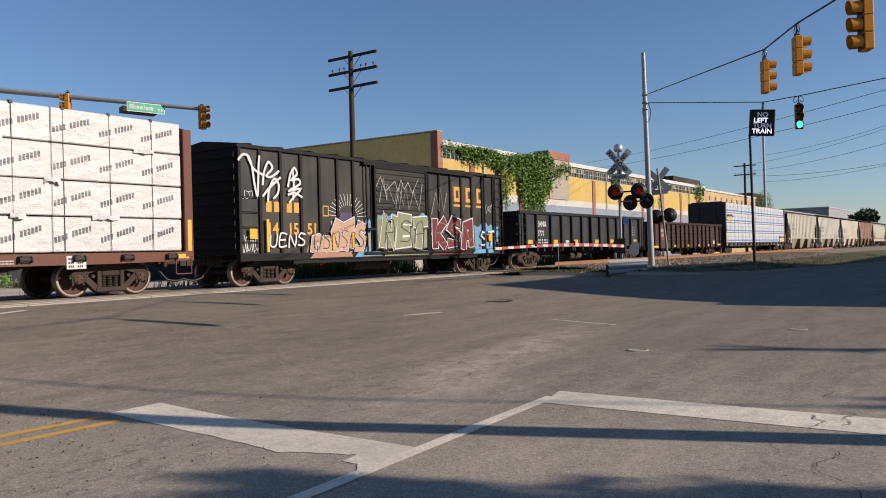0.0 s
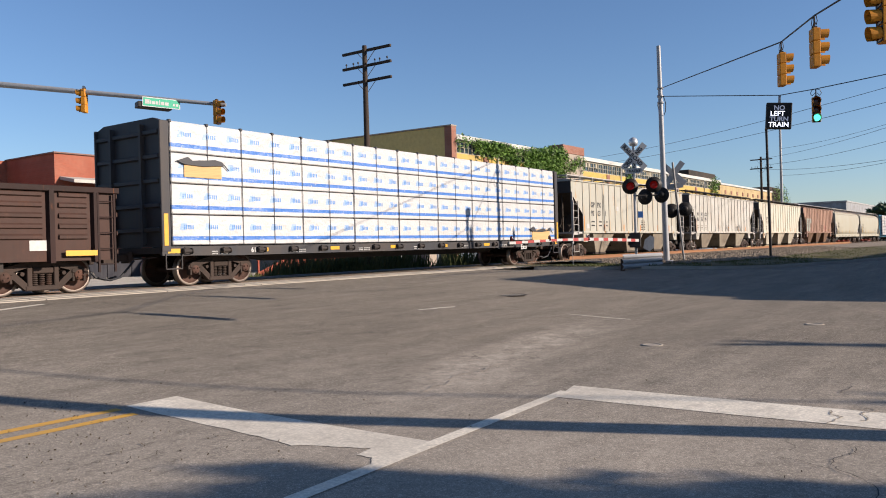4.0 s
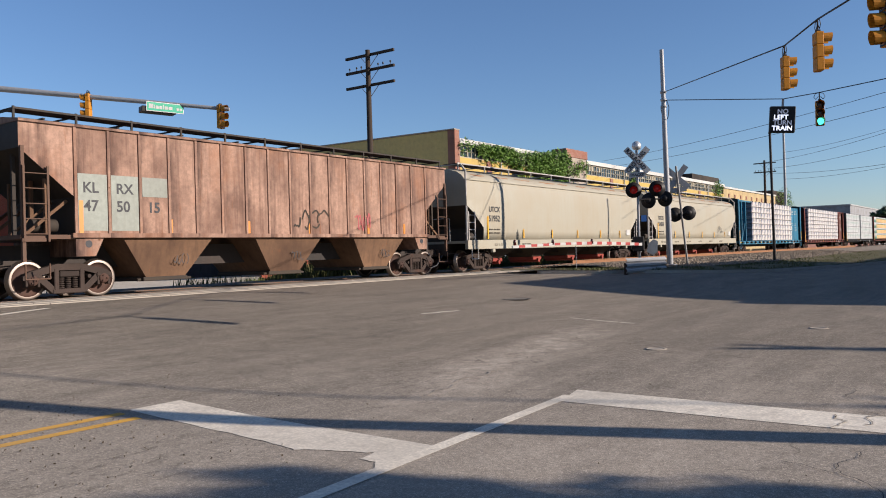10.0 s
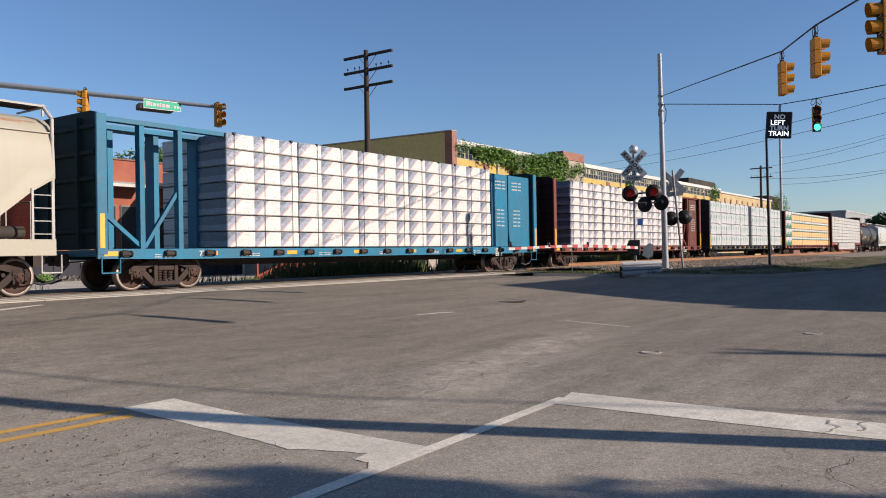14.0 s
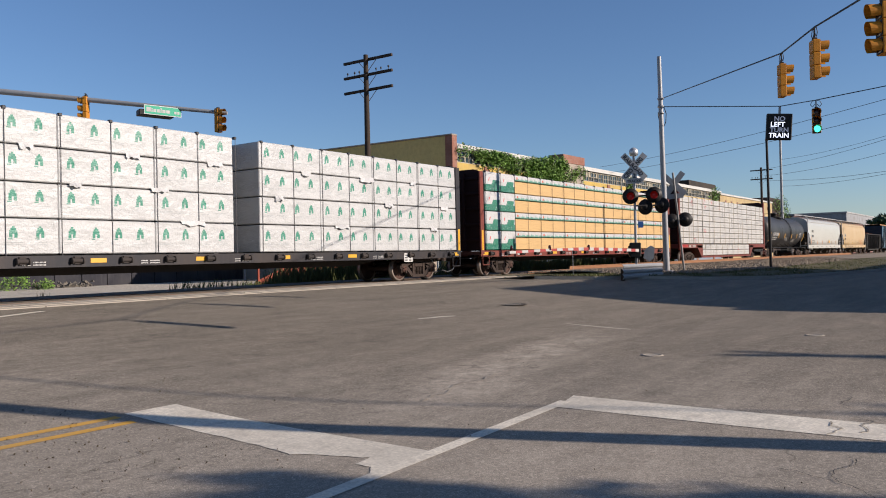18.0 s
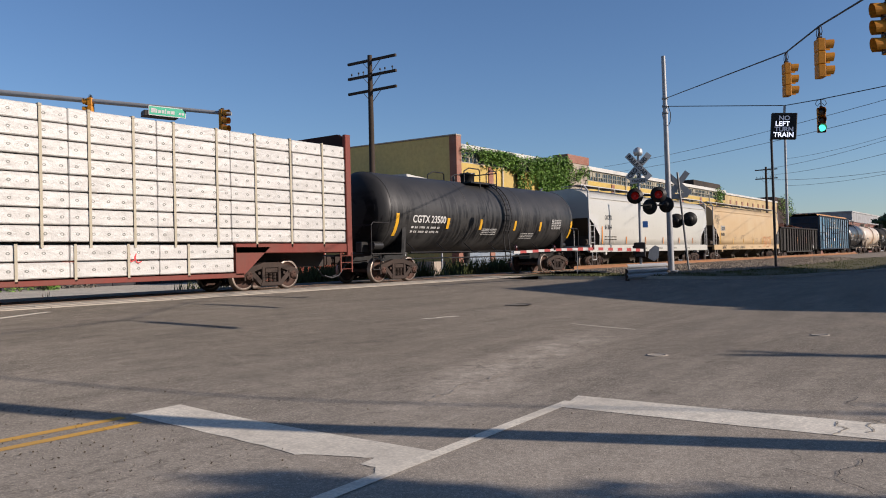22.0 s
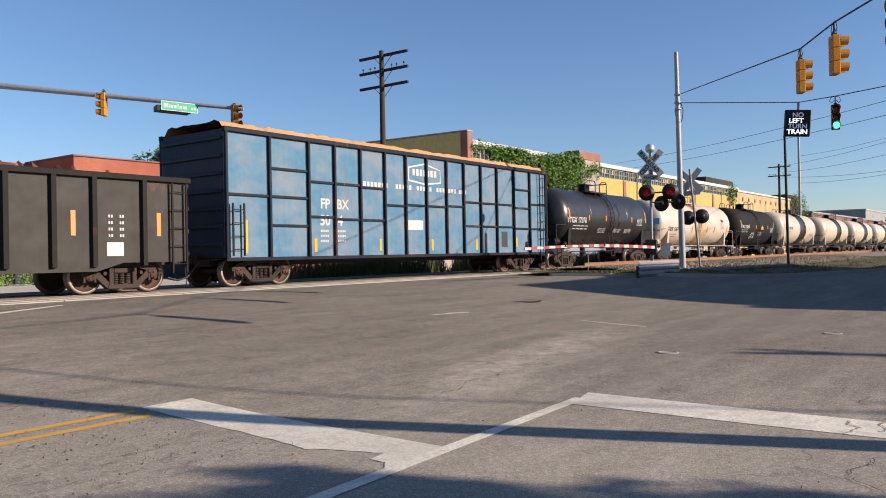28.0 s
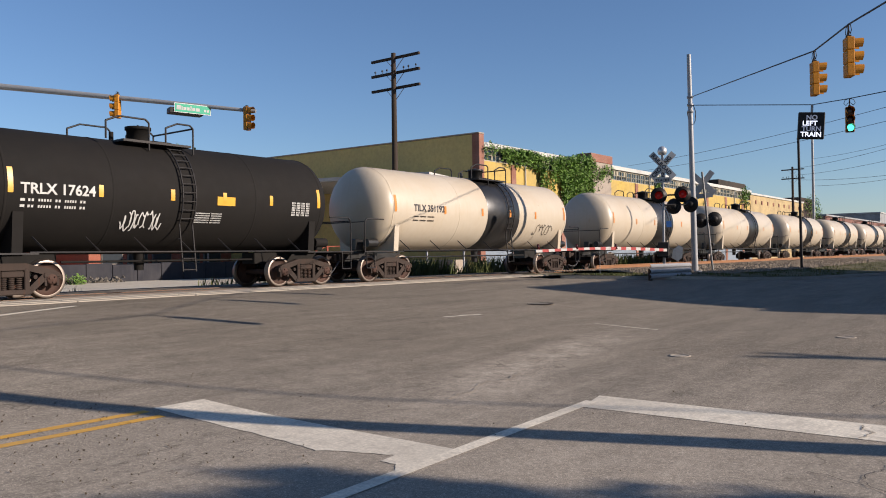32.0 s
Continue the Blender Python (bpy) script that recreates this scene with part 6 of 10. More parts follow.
def board_ends(name, base):
    """Bare sawn lumber, boards lying along x."""
    m, nt, b = _nodes(name)
    tc = nt.nodes.new("ShaderNodeTexCoord")
    sep = nt.nodes.new("ShaderNodeSeparateXYZ")
    nt.links.new(tc.outputs["Object"], sep.inputs[0])
    vec = _coords(nt)
    row = _calc(nt, "FLOORED_MODULO", sep.outputs[2], 0.04)
    gap = _calc(nt, "LESS_THAN", row, 0.006)
    g = _noise(nt, _scaled(nt, vec, 0.8, 1, 26.0), 2.0, 5)
    c = _mix(nt, g, tuple(q * 0.72 for q in base), tuple(min(1, q * 1.2) for q in base))
    seen = _ramp(nt, _noise(nt, _scaled(nt, vec, 0.5, 1, 9.0), 1.5, 4), 0.4, 0.65)
    c = _mix(nt, _calc(nt, "MULTIPLY", gap, _calc(nt, "MULTIPLY", seen, 0.8)), c, tuple(q * 0.45 for q in base))
    knot = _ramp(nt, _noise(nt, _scaled(nt, vec, 3.0, 1, 9.0), 2.0, 2), 0.74, 0.8)
    c = _mix(nt, knot, c, tuple(q * 0.4 for q in base))
    nt.links.new(c, b.inputs["Base Color"])
    b.inputs["Roughness"].default_value = 0.8
    return m


def packs(load, mat, x0, x1, n, zs, y0=-1.5, depth=1.36, end_mat=None, alt=None, shift=0.0, sides=(1, -1), name="lumber_pack"):
    """Rows of wrapped packs on both sides of the car; zs: bottoms of the tiers and the top. Alike packs share a mesh."""
    w = (x1 - x0) / n
    cache = {}
    rnd = random.Random(int(x0 * 10))
    for side in sides:
        for i in range(n):
            for t, (z0, z1) in enumerate(zip(zs, zs[1:])):
                h = z1 - z0
                key = (round(h, 3), side, bool(alt and i < alt[1]))
                if key not in cache:
                    s = Shape()
                    s.box(0.003, w - 0.003, 0, depth, 0.026, h - 0.006, 0.022)
                    if end_mat:
                        s.mi = [1 if all(abs(s.v[j][0] - s.v[q[0]][0]) < 0.01 for j in q) else 0 for q in s.f]
                    mm = alt[0] if key[2] else mat
                    cache[key] = s.mesh(name, mm, *([end_mat] if end_mat else []))
                dx = shift * (t % 2)
                if side == 1:
                    at = pose(x0 + i * w + dx, y0 + rnd.uniform(-0.012, 0.012), z0, rnd.uniform(-0.5, 0.5), rnd.uniform(-0.1, 0.1), rnd.uniform(-0.14, 0.14))
                else:
                    at = pose(x0 + (i + 1) * w + dx, -y0 + rnd.uniform(-0.012, 0.012), z0, 0, 0, 180)
                part(name, cache[key], None, load, at=at)


def straps(load, xs, z0, z1, y=-1.519, mat=M_STRAP, w=0.014, top=True):
    s0 = Shape()
    s0.box(-w / 2, w / 2, 0, 0.008, z0, z1 + 0.01)
    if top:
        s0.box(-w / 2, w / 2, 0, 1.4, z1 + 0.002, z1 + 0.012)
        s0.box(-0.045, 0.045, -0.01, 0.1, z1 - 0.05, z1 + 0.025, 0.012)
    m = s0.mesh("strap", mat)
    for x in xs:
        part("strap", m, None, load, at=pose(x, y, 0))


def flaps(load, mat, spots, seed, y=-1.5):
    """Loose ends of wrap that hang out at the seams between tiers."""
    rnd = random.Random(seed)
    for x, z in spots:
        w, h = rnd.uniform(0.25, 0.8), rnd.uniform(0.06, 0.16)
        out = rnd.uniform(0.04, 0.1)
        n = 6
        top = [(x + w * k / n, y - 0.022, z + 0.05 + rnd.uniform(-0.01, 0.01)) for k in range(n + 1)]
        low = [(x + w * k / n + rnd.uniform(-0.03, 0.03), y - 0.03 - out * math.sin(math.pi * (k + 0.5) / (n + 1)), z - h * rnd.uniform(0.3, 1.0)) for k in range(n + 1)]
        s = Shape()
        s.add(top + low, [(k, k + 1, n + 2 + k, n + 1 + k) for k in range(n)])
        part("loose_wrap", s, mat, load, "loose end of wrap hanging out")


def start_load(u0, label):
    ld = thing("lumber_load", label, "lumber", pose(u0, YT, 0), group="lumber loads on the train")
    CARS.append((ld, u0))
    return ld


# ---- centre-beam flat cars ----
def centre_beam(u0, L, mat, trim, label, mark, truss=(), bulk_top=4.55, bulk_label="", panel=None):
    car = start_car("centre_beam_car", label, u0, "flat car")
    d = Shape()
    d.box(0, L, -1.45, 1.45, 0.92, 1.08)
    part("deck", d, trim, car)
    for k in (-1, 1):
        sl = Shape()
        sl.prism([(0, 1.1), (L, 1.1), (L, 0.86), (L - 2.6, 0.82), (2.6, 0.82), (0, 0.86)], "Y", k * 1.45, k * 1.53)
        part("side_sill", sl, mat, car)
    fs = Shape()
    fs.prism([(2.6, 1.0), (L - 2.6, 1.0), (L - 5, 0.62), (5, 0.62)], "Y", -0.35, 0.35)
    part("underframe", fs, M_UNDER, car)
    cb = Shape()
    cb.box(-0.05, 0.05, -1.4, 1.4, 0.8, 0.925)
    cm = cb.mesh("cross_bearer", M_UNDER)
    for i in range(12):
        part("cross_bearer", cm, None, car, at=pose(3.4 + i * (L - 6.8) / 11, 0, 0))
    for x, k in ((0, 1), (L, -1)):
        bk = Shape()
        a, b = sorted((x, x + k * 0.28))
        bk.prism([(-1.5, 1.1), (1.5, 1.1), (1.5, bulk_top - 0.12), (1.15, bulk_top), (-1.15, bulk_top), (-1.5, bulk_top - 0.12)], "X", a + 0.08, b - 0.08)
        # panel, where given, is the car colour darkened: the end's shade painted in
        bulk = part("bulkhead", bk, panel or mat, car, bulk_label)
        for y0 in (-1.54, 1.46):
            ed = Shape()
            ed.box(a, b, y0, y0 + 0.08, 0.95, bulk_top - 0.1, 0.015)
            part("edge_channel", ed, mat, bulk)
        for y0 in (-0.75, 0.65):
            up = Shape()
            up.box(min(x - k * 0.05, x + k * 0.09), max(x - k * 0.05, x + k * 0.09), y0, y0 + 0.1, 1.15, bulk_top - 0.15)
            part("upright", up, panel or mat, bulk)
        for i in range(5):
            z = 1.5 + i * 0.65
            rb = Shape()
            rb.box(min(x, x + k * 0.09), max(x, x + k * 0.09), -1.42, 1.42, z, z + 0.12, 0.02)
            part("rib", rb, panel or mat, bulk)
        st = Shape()
        st.chain([(x + k * 0.1, -1.54, 0.9), (x + k * 0.1, -1.54, 0.5), (x + k * 0.6, -1.54, 0.5), (x + k * 0.6, -1.54, 0.9)], 0.02, 6)
        part("step", st, mat, car)
    tp = Shape()
    tp.box(0.25, L - 0.25, -0.28, 0.28, 4.3, 4.42)
    part("top_chord", tp, mat, car)
    n = 15
    ps = Shape()
    ps.prism([(-0.08, -0.2), (0.08, -0.2), (0.08, 0.2), (-0.08, 0.2)], "Z", 1.08, 4.3)
    pm = ps.mesh("post", mat)
    for i in range(n):
        part("post", pm, None, car, at=pose(1.2 + i * (L - 2.4) / (n - 1), 0, 0))
    for x0, z0, x1, z1 in truss:
        b = Shape()
        b.beam((x0, -1.3, z0), (x1, -1.3, z1), 0.1, 0.1)
        part("brace", b, mat, car)
    wm = Shape()
    wm.tube((-0.12, 0, 0), (0.12, 0, 0), 0.055, n=10)
    wm.lathe([(-0.15, 0.0), (-0.15, 0.085), (-0.12, 0.085), (-0.12, 0.0)], "X", n=10)
    wm.lathe([(0.12, 0.0), (0.12, 0.085), (0.15, 0.085), (0.15, 0.0)], "X", n=10)
    wm.box(-0.07, 0.07, 0, 0.06, -0.08, 0.1)
    wmesh = wm.mesh("winch", M_UNDER)
    for i in range(17):
        part("winch", wmesh, None, car, "black strap winch", pose(0.75 + i * (L - 1.5) / 16, -1.58, 0.97))
    reflectors(car, M_YELLOW, [(0.36, 0.98, 0.38, 0.12)] + [(0.36 + i * (L - 0.72) / 7, 0.97, 0.42, 0.11) for i in range(1, 7)] + [(L - 0.36, 0.98, 0.38, 0.12)], -1.532)
    reflectors(car, M_YELLOW, [(0.13, 1.55, 0.13, 0.85), (L - 0.13, 1.55, 0.13, 0.85)], -1.542)
    letters(mark, 0.2, M_WHITE, car, pose(3.0, -1.536, 0.9), "running_number", bold=0.006)
    pl = Shape()
    pl.box(L - 3.7, L - 3.2, -1.545, -1.53, 0.72, 1.04)
    part("data_plate", pl, M_WHITE, car, "white data plate")
    bars(car, M_BLACKTXT, L - 3.65, 0.94, (0.15, 0.15), 0.05, 0.08, -1.547, 3, 0.09)
    for i in range(6):
        bars(car, M_WHITE, 1.6 + i * (L - 4) / 6, 0.93, (0.2, 0.3), 0.03, 0.06, -1.534, 2, 0.06)
    trucks(car, u0, (2.25, L - 2.25))
    couplers(car, L)
    return car


WRAP_WHITE = (0.44, 0.435, 0.42)
INK = (0.06, 0.06, 0.07)
BLUE = (0.03, 0.13, 0.5)
W_GREY = wrap("wrap_grey_print", WRAP_WHITE, [(0.04 + 0.088 * i, 0.108 + 0.088 * i, 0.24 + 0.028 * i, 0.385 + 0.028 * i, (0.066, 0.066, 0.0726), 1.2, 0.0) for i in range(11) if i != 4] + [(0.62, 0.95, 0.26, 0.275, (0.33, 0.33, 0.33), 1.2, 0.0), (0.66, 0.98, 0.21, 0.225, (0.363, 0.363, 0.363), 1.2, 0.0)])
W_BLUE = wrap("wrap_blue_stripe", WRAP_WHITE, [(0, 9, 0.15, 0.26, (0.033, 0.132, 0.409), 0, 0), (0.1, 0.3, 0.42, 0.62, (0.231, 0.33, 0.495), 0.82, 0.3)] + [(0.36 + 0.07 * i, 0.41 + 0.07 * i, 0.45, 0.57, (0.0792, 0.198, 0.436), 0.82, 0) for i in range(5)])
W_NAVY = wrap("wrap_navy_corner", (0.5, 0.475, 0.435), [(-9, 0.0, 0.03, 0.46, (0.2, 0.215, 0.26), 1.02, 1.15), (-9, -0.24, 0.1, 0.46, (0.1, 0.115, 0.15), 1.02, 1.15), (0.0, 0.055, 0.03, 0.46, (0.44, 0.23, 0.2), 1.02, 1.15), (0.6, 0.8, 0.385, 0.395, (0.25, 0.25, 0.27), 1.02, 0), (0.76, 0.8, 0.09, 0.13, (0.25, 0.25, 0.27), 1.02, 0)])
W_TREE = wrap("wrap_tree_print", (0.409, 0.409, 0.396), [(0.225, 0.3, 0.4, 0.5, (0.025, 0.18, 0.115), 0.61, 0.0), (0.34, 0.415, 0.4, 0.5, (0.025, 0.18, 0.115), 0.61, 0.0), (0.23, 0.41, 0.49, 0.57, (0.025, 0.18, 0.115), 0.61, 0.0), (0.255, 0.385, 0.56, 0.625, (0.025, 0.18, 0.115), 0.61, 0.0), (0.29, 0.35, 0.62, 0.665, (0.025, 0.18, 0.115), 0.61, 0.0), (0.20, 0.3, 0.36, 0.39, (0.066, 0.198, 0.145), 0.61, 0), (0.08, 0.54, 0.28, 0.295, (0.297, 0.31, 0.304), 0.61, 0), (0.12, 0.5, 0.24, 0.255, (0.33, 0.343, 0.337), 0.61, 0)], grime_shade=0.14)
W_GREEN = wrap("wrap_green_print", WRAP_WHITE, [(0, 9, 0.02, 0.3, (0.0132, 0.132, 0.0792), 0, 0), (0.35, 0.95, 0.28, 0.5, (0.0132, 0.145, 0.0858), 1.2, 0.6), (0.1, 0.16, 0.45, 0.6, (0.462, 0.0264, 0.0198), 1.2, 0.4)])
W_TOP = wrap("wrap_green_strip", WRAP_WHITE, [(0, 9, 0.012, 0.075, (0.07, 0.2, 0.145), 0, 0), (0.02, 0.3, 0.07, 0.12, (0.1, 0.25, 0.19), 0.41, 0.9), (0.14, 0.17, 0.1, 0.19, (0.1, 0.25, 0.19), 0.41, 0.1), (0, 9, 0.0, 0.014, (0.3, 0.22, 0.17), 0, 0), (0.14, 0.26, 0.095, 0.19, (0.5, 0.075, 0.03), 2.44, 0)])
W_OVAL = wrap("wrap_small_ovals", (0.44, 0.425, 0.395), [(0.15, 0.25, 0.19, 0.23, (0.13, 0.13, 0.11), 0.406, 0), (0.17, 0.23, 0.175, 0.245, (0.13, 0.13, 0.11), 0.406, 0), (0.18, 0.22, 0.195, 0.225, (0.44, 0.43, 0.4), 0.406, 0)], grime_shade=0.15)
BARE = board_ends("sawn_lumber", (0.5, 0.325, 0.135))
END_PRINT = wrap("wrap_end_print", WRAP_WHITE, [])


def lumber_cars():
    steel = paint("car_grey_black", (0.0396, 0.0409, 0.0449), dirt_amount=0.4, rough=0.55)
    brown = paint("car_brown", (0.112, 0.0363, 0.0231), dirt_amount=0.4, rust=0.2, rough=0.55)
    # oxide red darkened for the bulkheads, their shade put into the colour
    oxide_shaded = paint("bulkhead_shaded_red", (0.0297, 0.0092, 0.0079), dirt=(0.0198, 0.0132, 0.0112), dirt_amount=0.5, rust=0.15, rough=0.75)
    oxide = paint("car_oxide_red", (0.158, 0.033, 0.0231), dirt_amount=0.4, rust=0.25, rough=0.55)
    teal = paint("car_teal", (0.0165, 0.145, 0.238), dirt=(0.066, 0.0528, 0.0462), dirt_amount=0.4, rust=0.35, rough=0.5)
    blk = paint("car_black", (0.0198, 0.0211, 0.0264), dirt_amount=0.35, rough=0.5)

    u0, L = -8.25, 22.6
    centre_beam(u0, L, brown, M_UNDER, "brown centre-beam flat car carrying white wrapped lumber", "54012")
    ld = start_load(u0, "white wrapped lumber packs printed in grey, four tiers high")
    packs(ld, W_GREY, 0.35, L - 0.35, 6, (1.11, 1.98, 2.85, 3.73, 4.58), shift=0.0)
    straps(ld, [0.6 + i * 1.22 for i in range(18)], 1.1, 4.58)
    flaps(ld, END_PRINT, [(13.2, 1.98), (15.0, 2.85), (16.9, 3.73), (18.4, 2.85), (19.6, 1.98), (20.8, 3.73), (14.1, 3.73), (17.6, 1.98)], 3)

    u0, L = 67.45, 22.4
    centre_beam(u0, L, steel, M_UNDER, "dark grey centre-beam flat car carrying lumber wrapped with blue stripes", "6111")
    ld = start_load(u0, "white wrapped lumber packs with blue stripes, one torn open")
    packs(ld, W_BLUE, 0.34, L - 0.34, 9, (1.11, 1.95, 2.79, 3.62, 4.47))
    straps(ld, [0.34 + i * 1.21 for i in range(19)], 1.1, 4.47)
    for x, z, w, h in ((0.75, 2.98, 1.25, 0.42), (L - 2.6, 1.13, 1.7, 0.5)):
        s = Shape()
        s.box(x, x + w, -1.53, -1.49, z, z + h)
        part("bare_boards", s, BARE, ld, "bare yellow boards showing through torn wrap")
        s = Shape()
        rnd = random.Random(int(x * 7))
        pts = [(x - 0.25, z + h), (x + 0.1, z + h + 0.12)] + [(x + w * i / 5, z + h + rnd.uniform(-0.12, 0.12)) for i in range(1, 6)] + [(x + w + 0.25, z + h * 0.6), (x + w + 0.1, z + h * 0.9), (x + w * 0.5, z + h * 0.75), (x, z + h * 0.8)]
        s.prism(pts, "Y", -1.57, -1.525)
        part("torn_flap", s, M_STRAP, ld, "dark flap of torn wrap")

    u0, L = 202.15, 22.1
    # the bulkhead panel's teal is darkened to stand for the shade on it
    centre_beam(u0, L, teal, teal, "teal centre-beam flat car partly loaded with white lumber packs", "7342", panel=paint("bulkhead_shaded_teal", (0.0079, 0.0297, 0.0363), dirt=(0.0198, 0.0185, 0.0165), dirt_amount=0.5, rust=0.15, rough=0.7), truss=((0.3, 2.0, 1.35, 1.15), (1.45, 1.15, 2.45, 2.6)), bulk_label="teal steel bulkhead with white warning print")
    ld = start_load(u0, "white lumber packs printed navy and red, seven tiers high")
    packs(ld, W_NAVY, 4.0, 18.1, 5, [1.11 + 0.473 * i for i in range(8)], shift=0.0)
    straps(ld, [4.3 + i * 1.12 for i in range(13)], 1.1, 4.42)
    c = CARS[-2][0]
    for x0 in (1.35, 2.52):
        p = Shape()
        p.box(x0 - 0.07, x0 + 0.07, -1.4, -1.2, 1.1, 4.35)
        part("post", p, teal, c)
    p = Shape()
    p.box(0.25, 4.2, -1.42, -1.18, 4.3, 4.42)
    part("top_chord", p, teal, c)
    for a, b, x0 in ((L - 3.6, L - 2.3, 0), (L - 2.2, L - 0.3, 1)):
        p = Shape()
        p.box(a, b, -1.32, -1.24, 1.12, 4.3)
        part("centre_panel", p, teal, c, "teal panel stencilled with white warnings")
        bars(c, M_WHITE, a + 0.3, 3.95, (0.5, 0.25), 0.06, 0.08, -1.325, 3, 0.15)
        bars(c, M_WHITE, a + 0.4, 2.7, (0.3, 0.25), 0.06, 0.08, -1.325, 5, 0.17)

    u0, L = 226.0, 22.3
    centre_beam(u0, L, oxide, brown, "oxide red centre-beam flat car carrying white lumber packs", "75294", panel=oxide_shaded, truss=((L - 3.3, 1.3, L - 2.2, 4.2), (L - 3.6, 1.9, L - 2.6, 1.15)), bulk_label="oxide red bulkhead with white warning print")
    ld = start_load(u0, "white lumber packs printed navy and red, eight tiers high")
    packs(ld, W_NAVY, 1.8, 18.5, 6, [1.11 + 0.416 * i for i in range(9)], shift=0.05)
    straps(ld, [2.1 + i * 1.17 for i in range(14)], 1.1, 4.44)
    c = CARS[-2][0]
    for x0 in (L - 2.35, L - 3.5):
        p = Shape()
        p.box(x0 - 0.07, x0 + 0.07, -1.4, -1.26, 1.1, 4.35)
        part("post", p, oxide, c)
    p = Shape()
    p.box(18.2, L - 0.25, -1.42, -1.18, 4.36, 4.46)
    part("top_chord", p, oxide, c)
    p = Shape()
    p.box(L - 1.9, L - 0.3, -1.32, -1.24, 1.12, 4.36)
    part("centre_panel", p, brown, c, "oxide red panel stencilled with white warnings")
    bars(c, M_WHITE, L - 1.6, 3.9, (0.35, 0.3, 0.25), 0.06, 0.07, -1.325, 3, 0.14)
    bars(c, M_WHITE, L - 1.5, 2.9, (0.5, 0.3), 0.05, 0.07, -1.325, 6, 0.15)

    u0, L = 250.25, 22.2
    centre_beam(u0, L, blk, M_UNDER, "black centre-beam flat car carrying white lumber packs with green trees", "7305")
    ld = start_load(u0, "white wrapped lumber packs with green tree prints")
    zs = (1.11, 1.95, 2.78, 3.62, 4.44)
    packs(ld, W_TREE, 0.34, 10.72, 4, zs)
    packs(ld, W_TREE, 11.68, L - 0.2, 4, zs)
    straps(ld, [0.4 + i * 1.3 for i in range(9)] + [11.8 + i * 1.28 for i in range(9)], 1.1, 4.44)
    flaps(ld, END_PRINT, [(0.9, 3.62), (2.2, 2.78), (3.1, 1.95), (4.6, 3.62), (5.8, 2.78), (7.3, 3.62), (8.0, 2.78), (8.9, 1.95), (9.8, 3.62), (12.3, 2.78), (13.4, 3.62), (14.9, 1.95), (16.2, 3.62), (17.5, 2.78), (19.0, 3.62), (20.2, 1.95), (20.9, 2.78)], 4)

    u0, L = 273.95, 22.5
    centre_beam(u0, L, oxide, brown, "red centre-beam flat car carrying part-wrapped yellow lumber", "62472", panel=oxide_shaded)
    ld = start_load(u0, "yellow sawn lumber with green and white wrap tops")
    zs = (1.11, 1.95, 2.79, 3.64, 4.48)
    packs(ld, W_GREEN, 0.45, 2.95, 1, zs)
    for z0, z1 in zip(zs, zs[1:]):
        packs(ld, BARE, 2.97, L - 0.2, 8, (z0, z0 + 0.56), y0=-1.48)
        packs(ld, W_TOP, 2.97, L - 0.2, 8, (z0 + 0.56, z1))
    straps(ld, [0.5 + i * 1.2 for i in range(19)], 1.1, 4.48)

    # drop-deck car with high bulkheads
    u0, L = 298.25, 22.1
    car = start_car("bulkhead_flat_car", "dark red drop-deck flat car with high bulkheads", u0, "flat car")
    for x, k in ((0, 1), (L, -1)):
        e = Shape()
        a, b = sorted((x, x + k * 4.9))
        e.box(a, b, -1.5, 1.5, 1.12, 1.4, 0.015)
        part("deck", e, oxide, car)
        e = Shape()
        e.prism([(x + k * 3.6, 1.3), (x + k * 4.9, 1.3), (x + k * 4.9, 0.5), (x + k * 4.6, 0.5)], "Y", -1.5, 1.5)
        part("gusset", e, oxide, car)
        e = Shape()
        a, b = sorted((x + k * 0.0, x + k * 0.25))
        e.prism([(-1.5, 1.1), (1.5, 1.1), (1.5, 4.9), (1.1, 5.1), (-1.1, 5.1), (-1.5, 4.9)], "X", a + 0.08, b - 0.04)
        bulk = part("bulkhead", e, oxide_shaded, car)
        for y0 in (-1.54, 1.4):
            e = Shape()
            e.box(a, b, y0, y0 + 0.14, 1.0, 5.05, 0.015)
            part("edge_channel", e, oxide, bulk)
        for i in range(5):
            rb = Shape()
            z = 1.5 + i * 0.75
            rb.box(min(x - k * 0.02, x + k * 0.09), max(x - k * 0.02, x + k * 0.09), -1.4, 1.4, z, z + 0.14, 0.02)
            part("rib", rb, oxide_shaded, bulk)
        x0, x1 = sorted((x + k * 0.06, x + k * 0.6))
        ladder(car, oxide, x0, x1, 0.45, 1.1, -1.54, 3)
        us = Shape()
        us.box(min(x + k * 0.2, x + k * 4.6), max(x + k * 0.2, x + k * 4.6), -0.35, 0.35, 0.66, 1.15)
        part("underframe", us, M_UNDER, car)
    fl = Shape()
    fl.box(4.6, L - 4.6, -1.5, 1.5, 0.42, 0.55, 0.01)
    part("well_floor", fl, oxide, car)
    st = Shape()
    for i in range(7):
        st.box(0.15 + i * 0.22, 0.34 + i * 0.22, -1.512, -1.498, 1.2, 1.34)
    part("reflector_strip", st, plain("reflector_red", (0.396, 0.0198, 0.0132), 0.4), car, "red and white reflective strip")
    letters("21910", 0.24, M_WHITE, car, pose(2.7, -1.506, 1.17), "running_number", bold=0.01)
    letters("AOK", 0.24, M_WHITE, car, pose(1.9, -1.506, 1.17), "owner_code", bold=0.01)
    trucks(car, u0, (3.2, L - 3.2))
    couplers(car, L)
    ld = start_load(u0, "white wrapped lumber packs with small oval prints and tan straps")
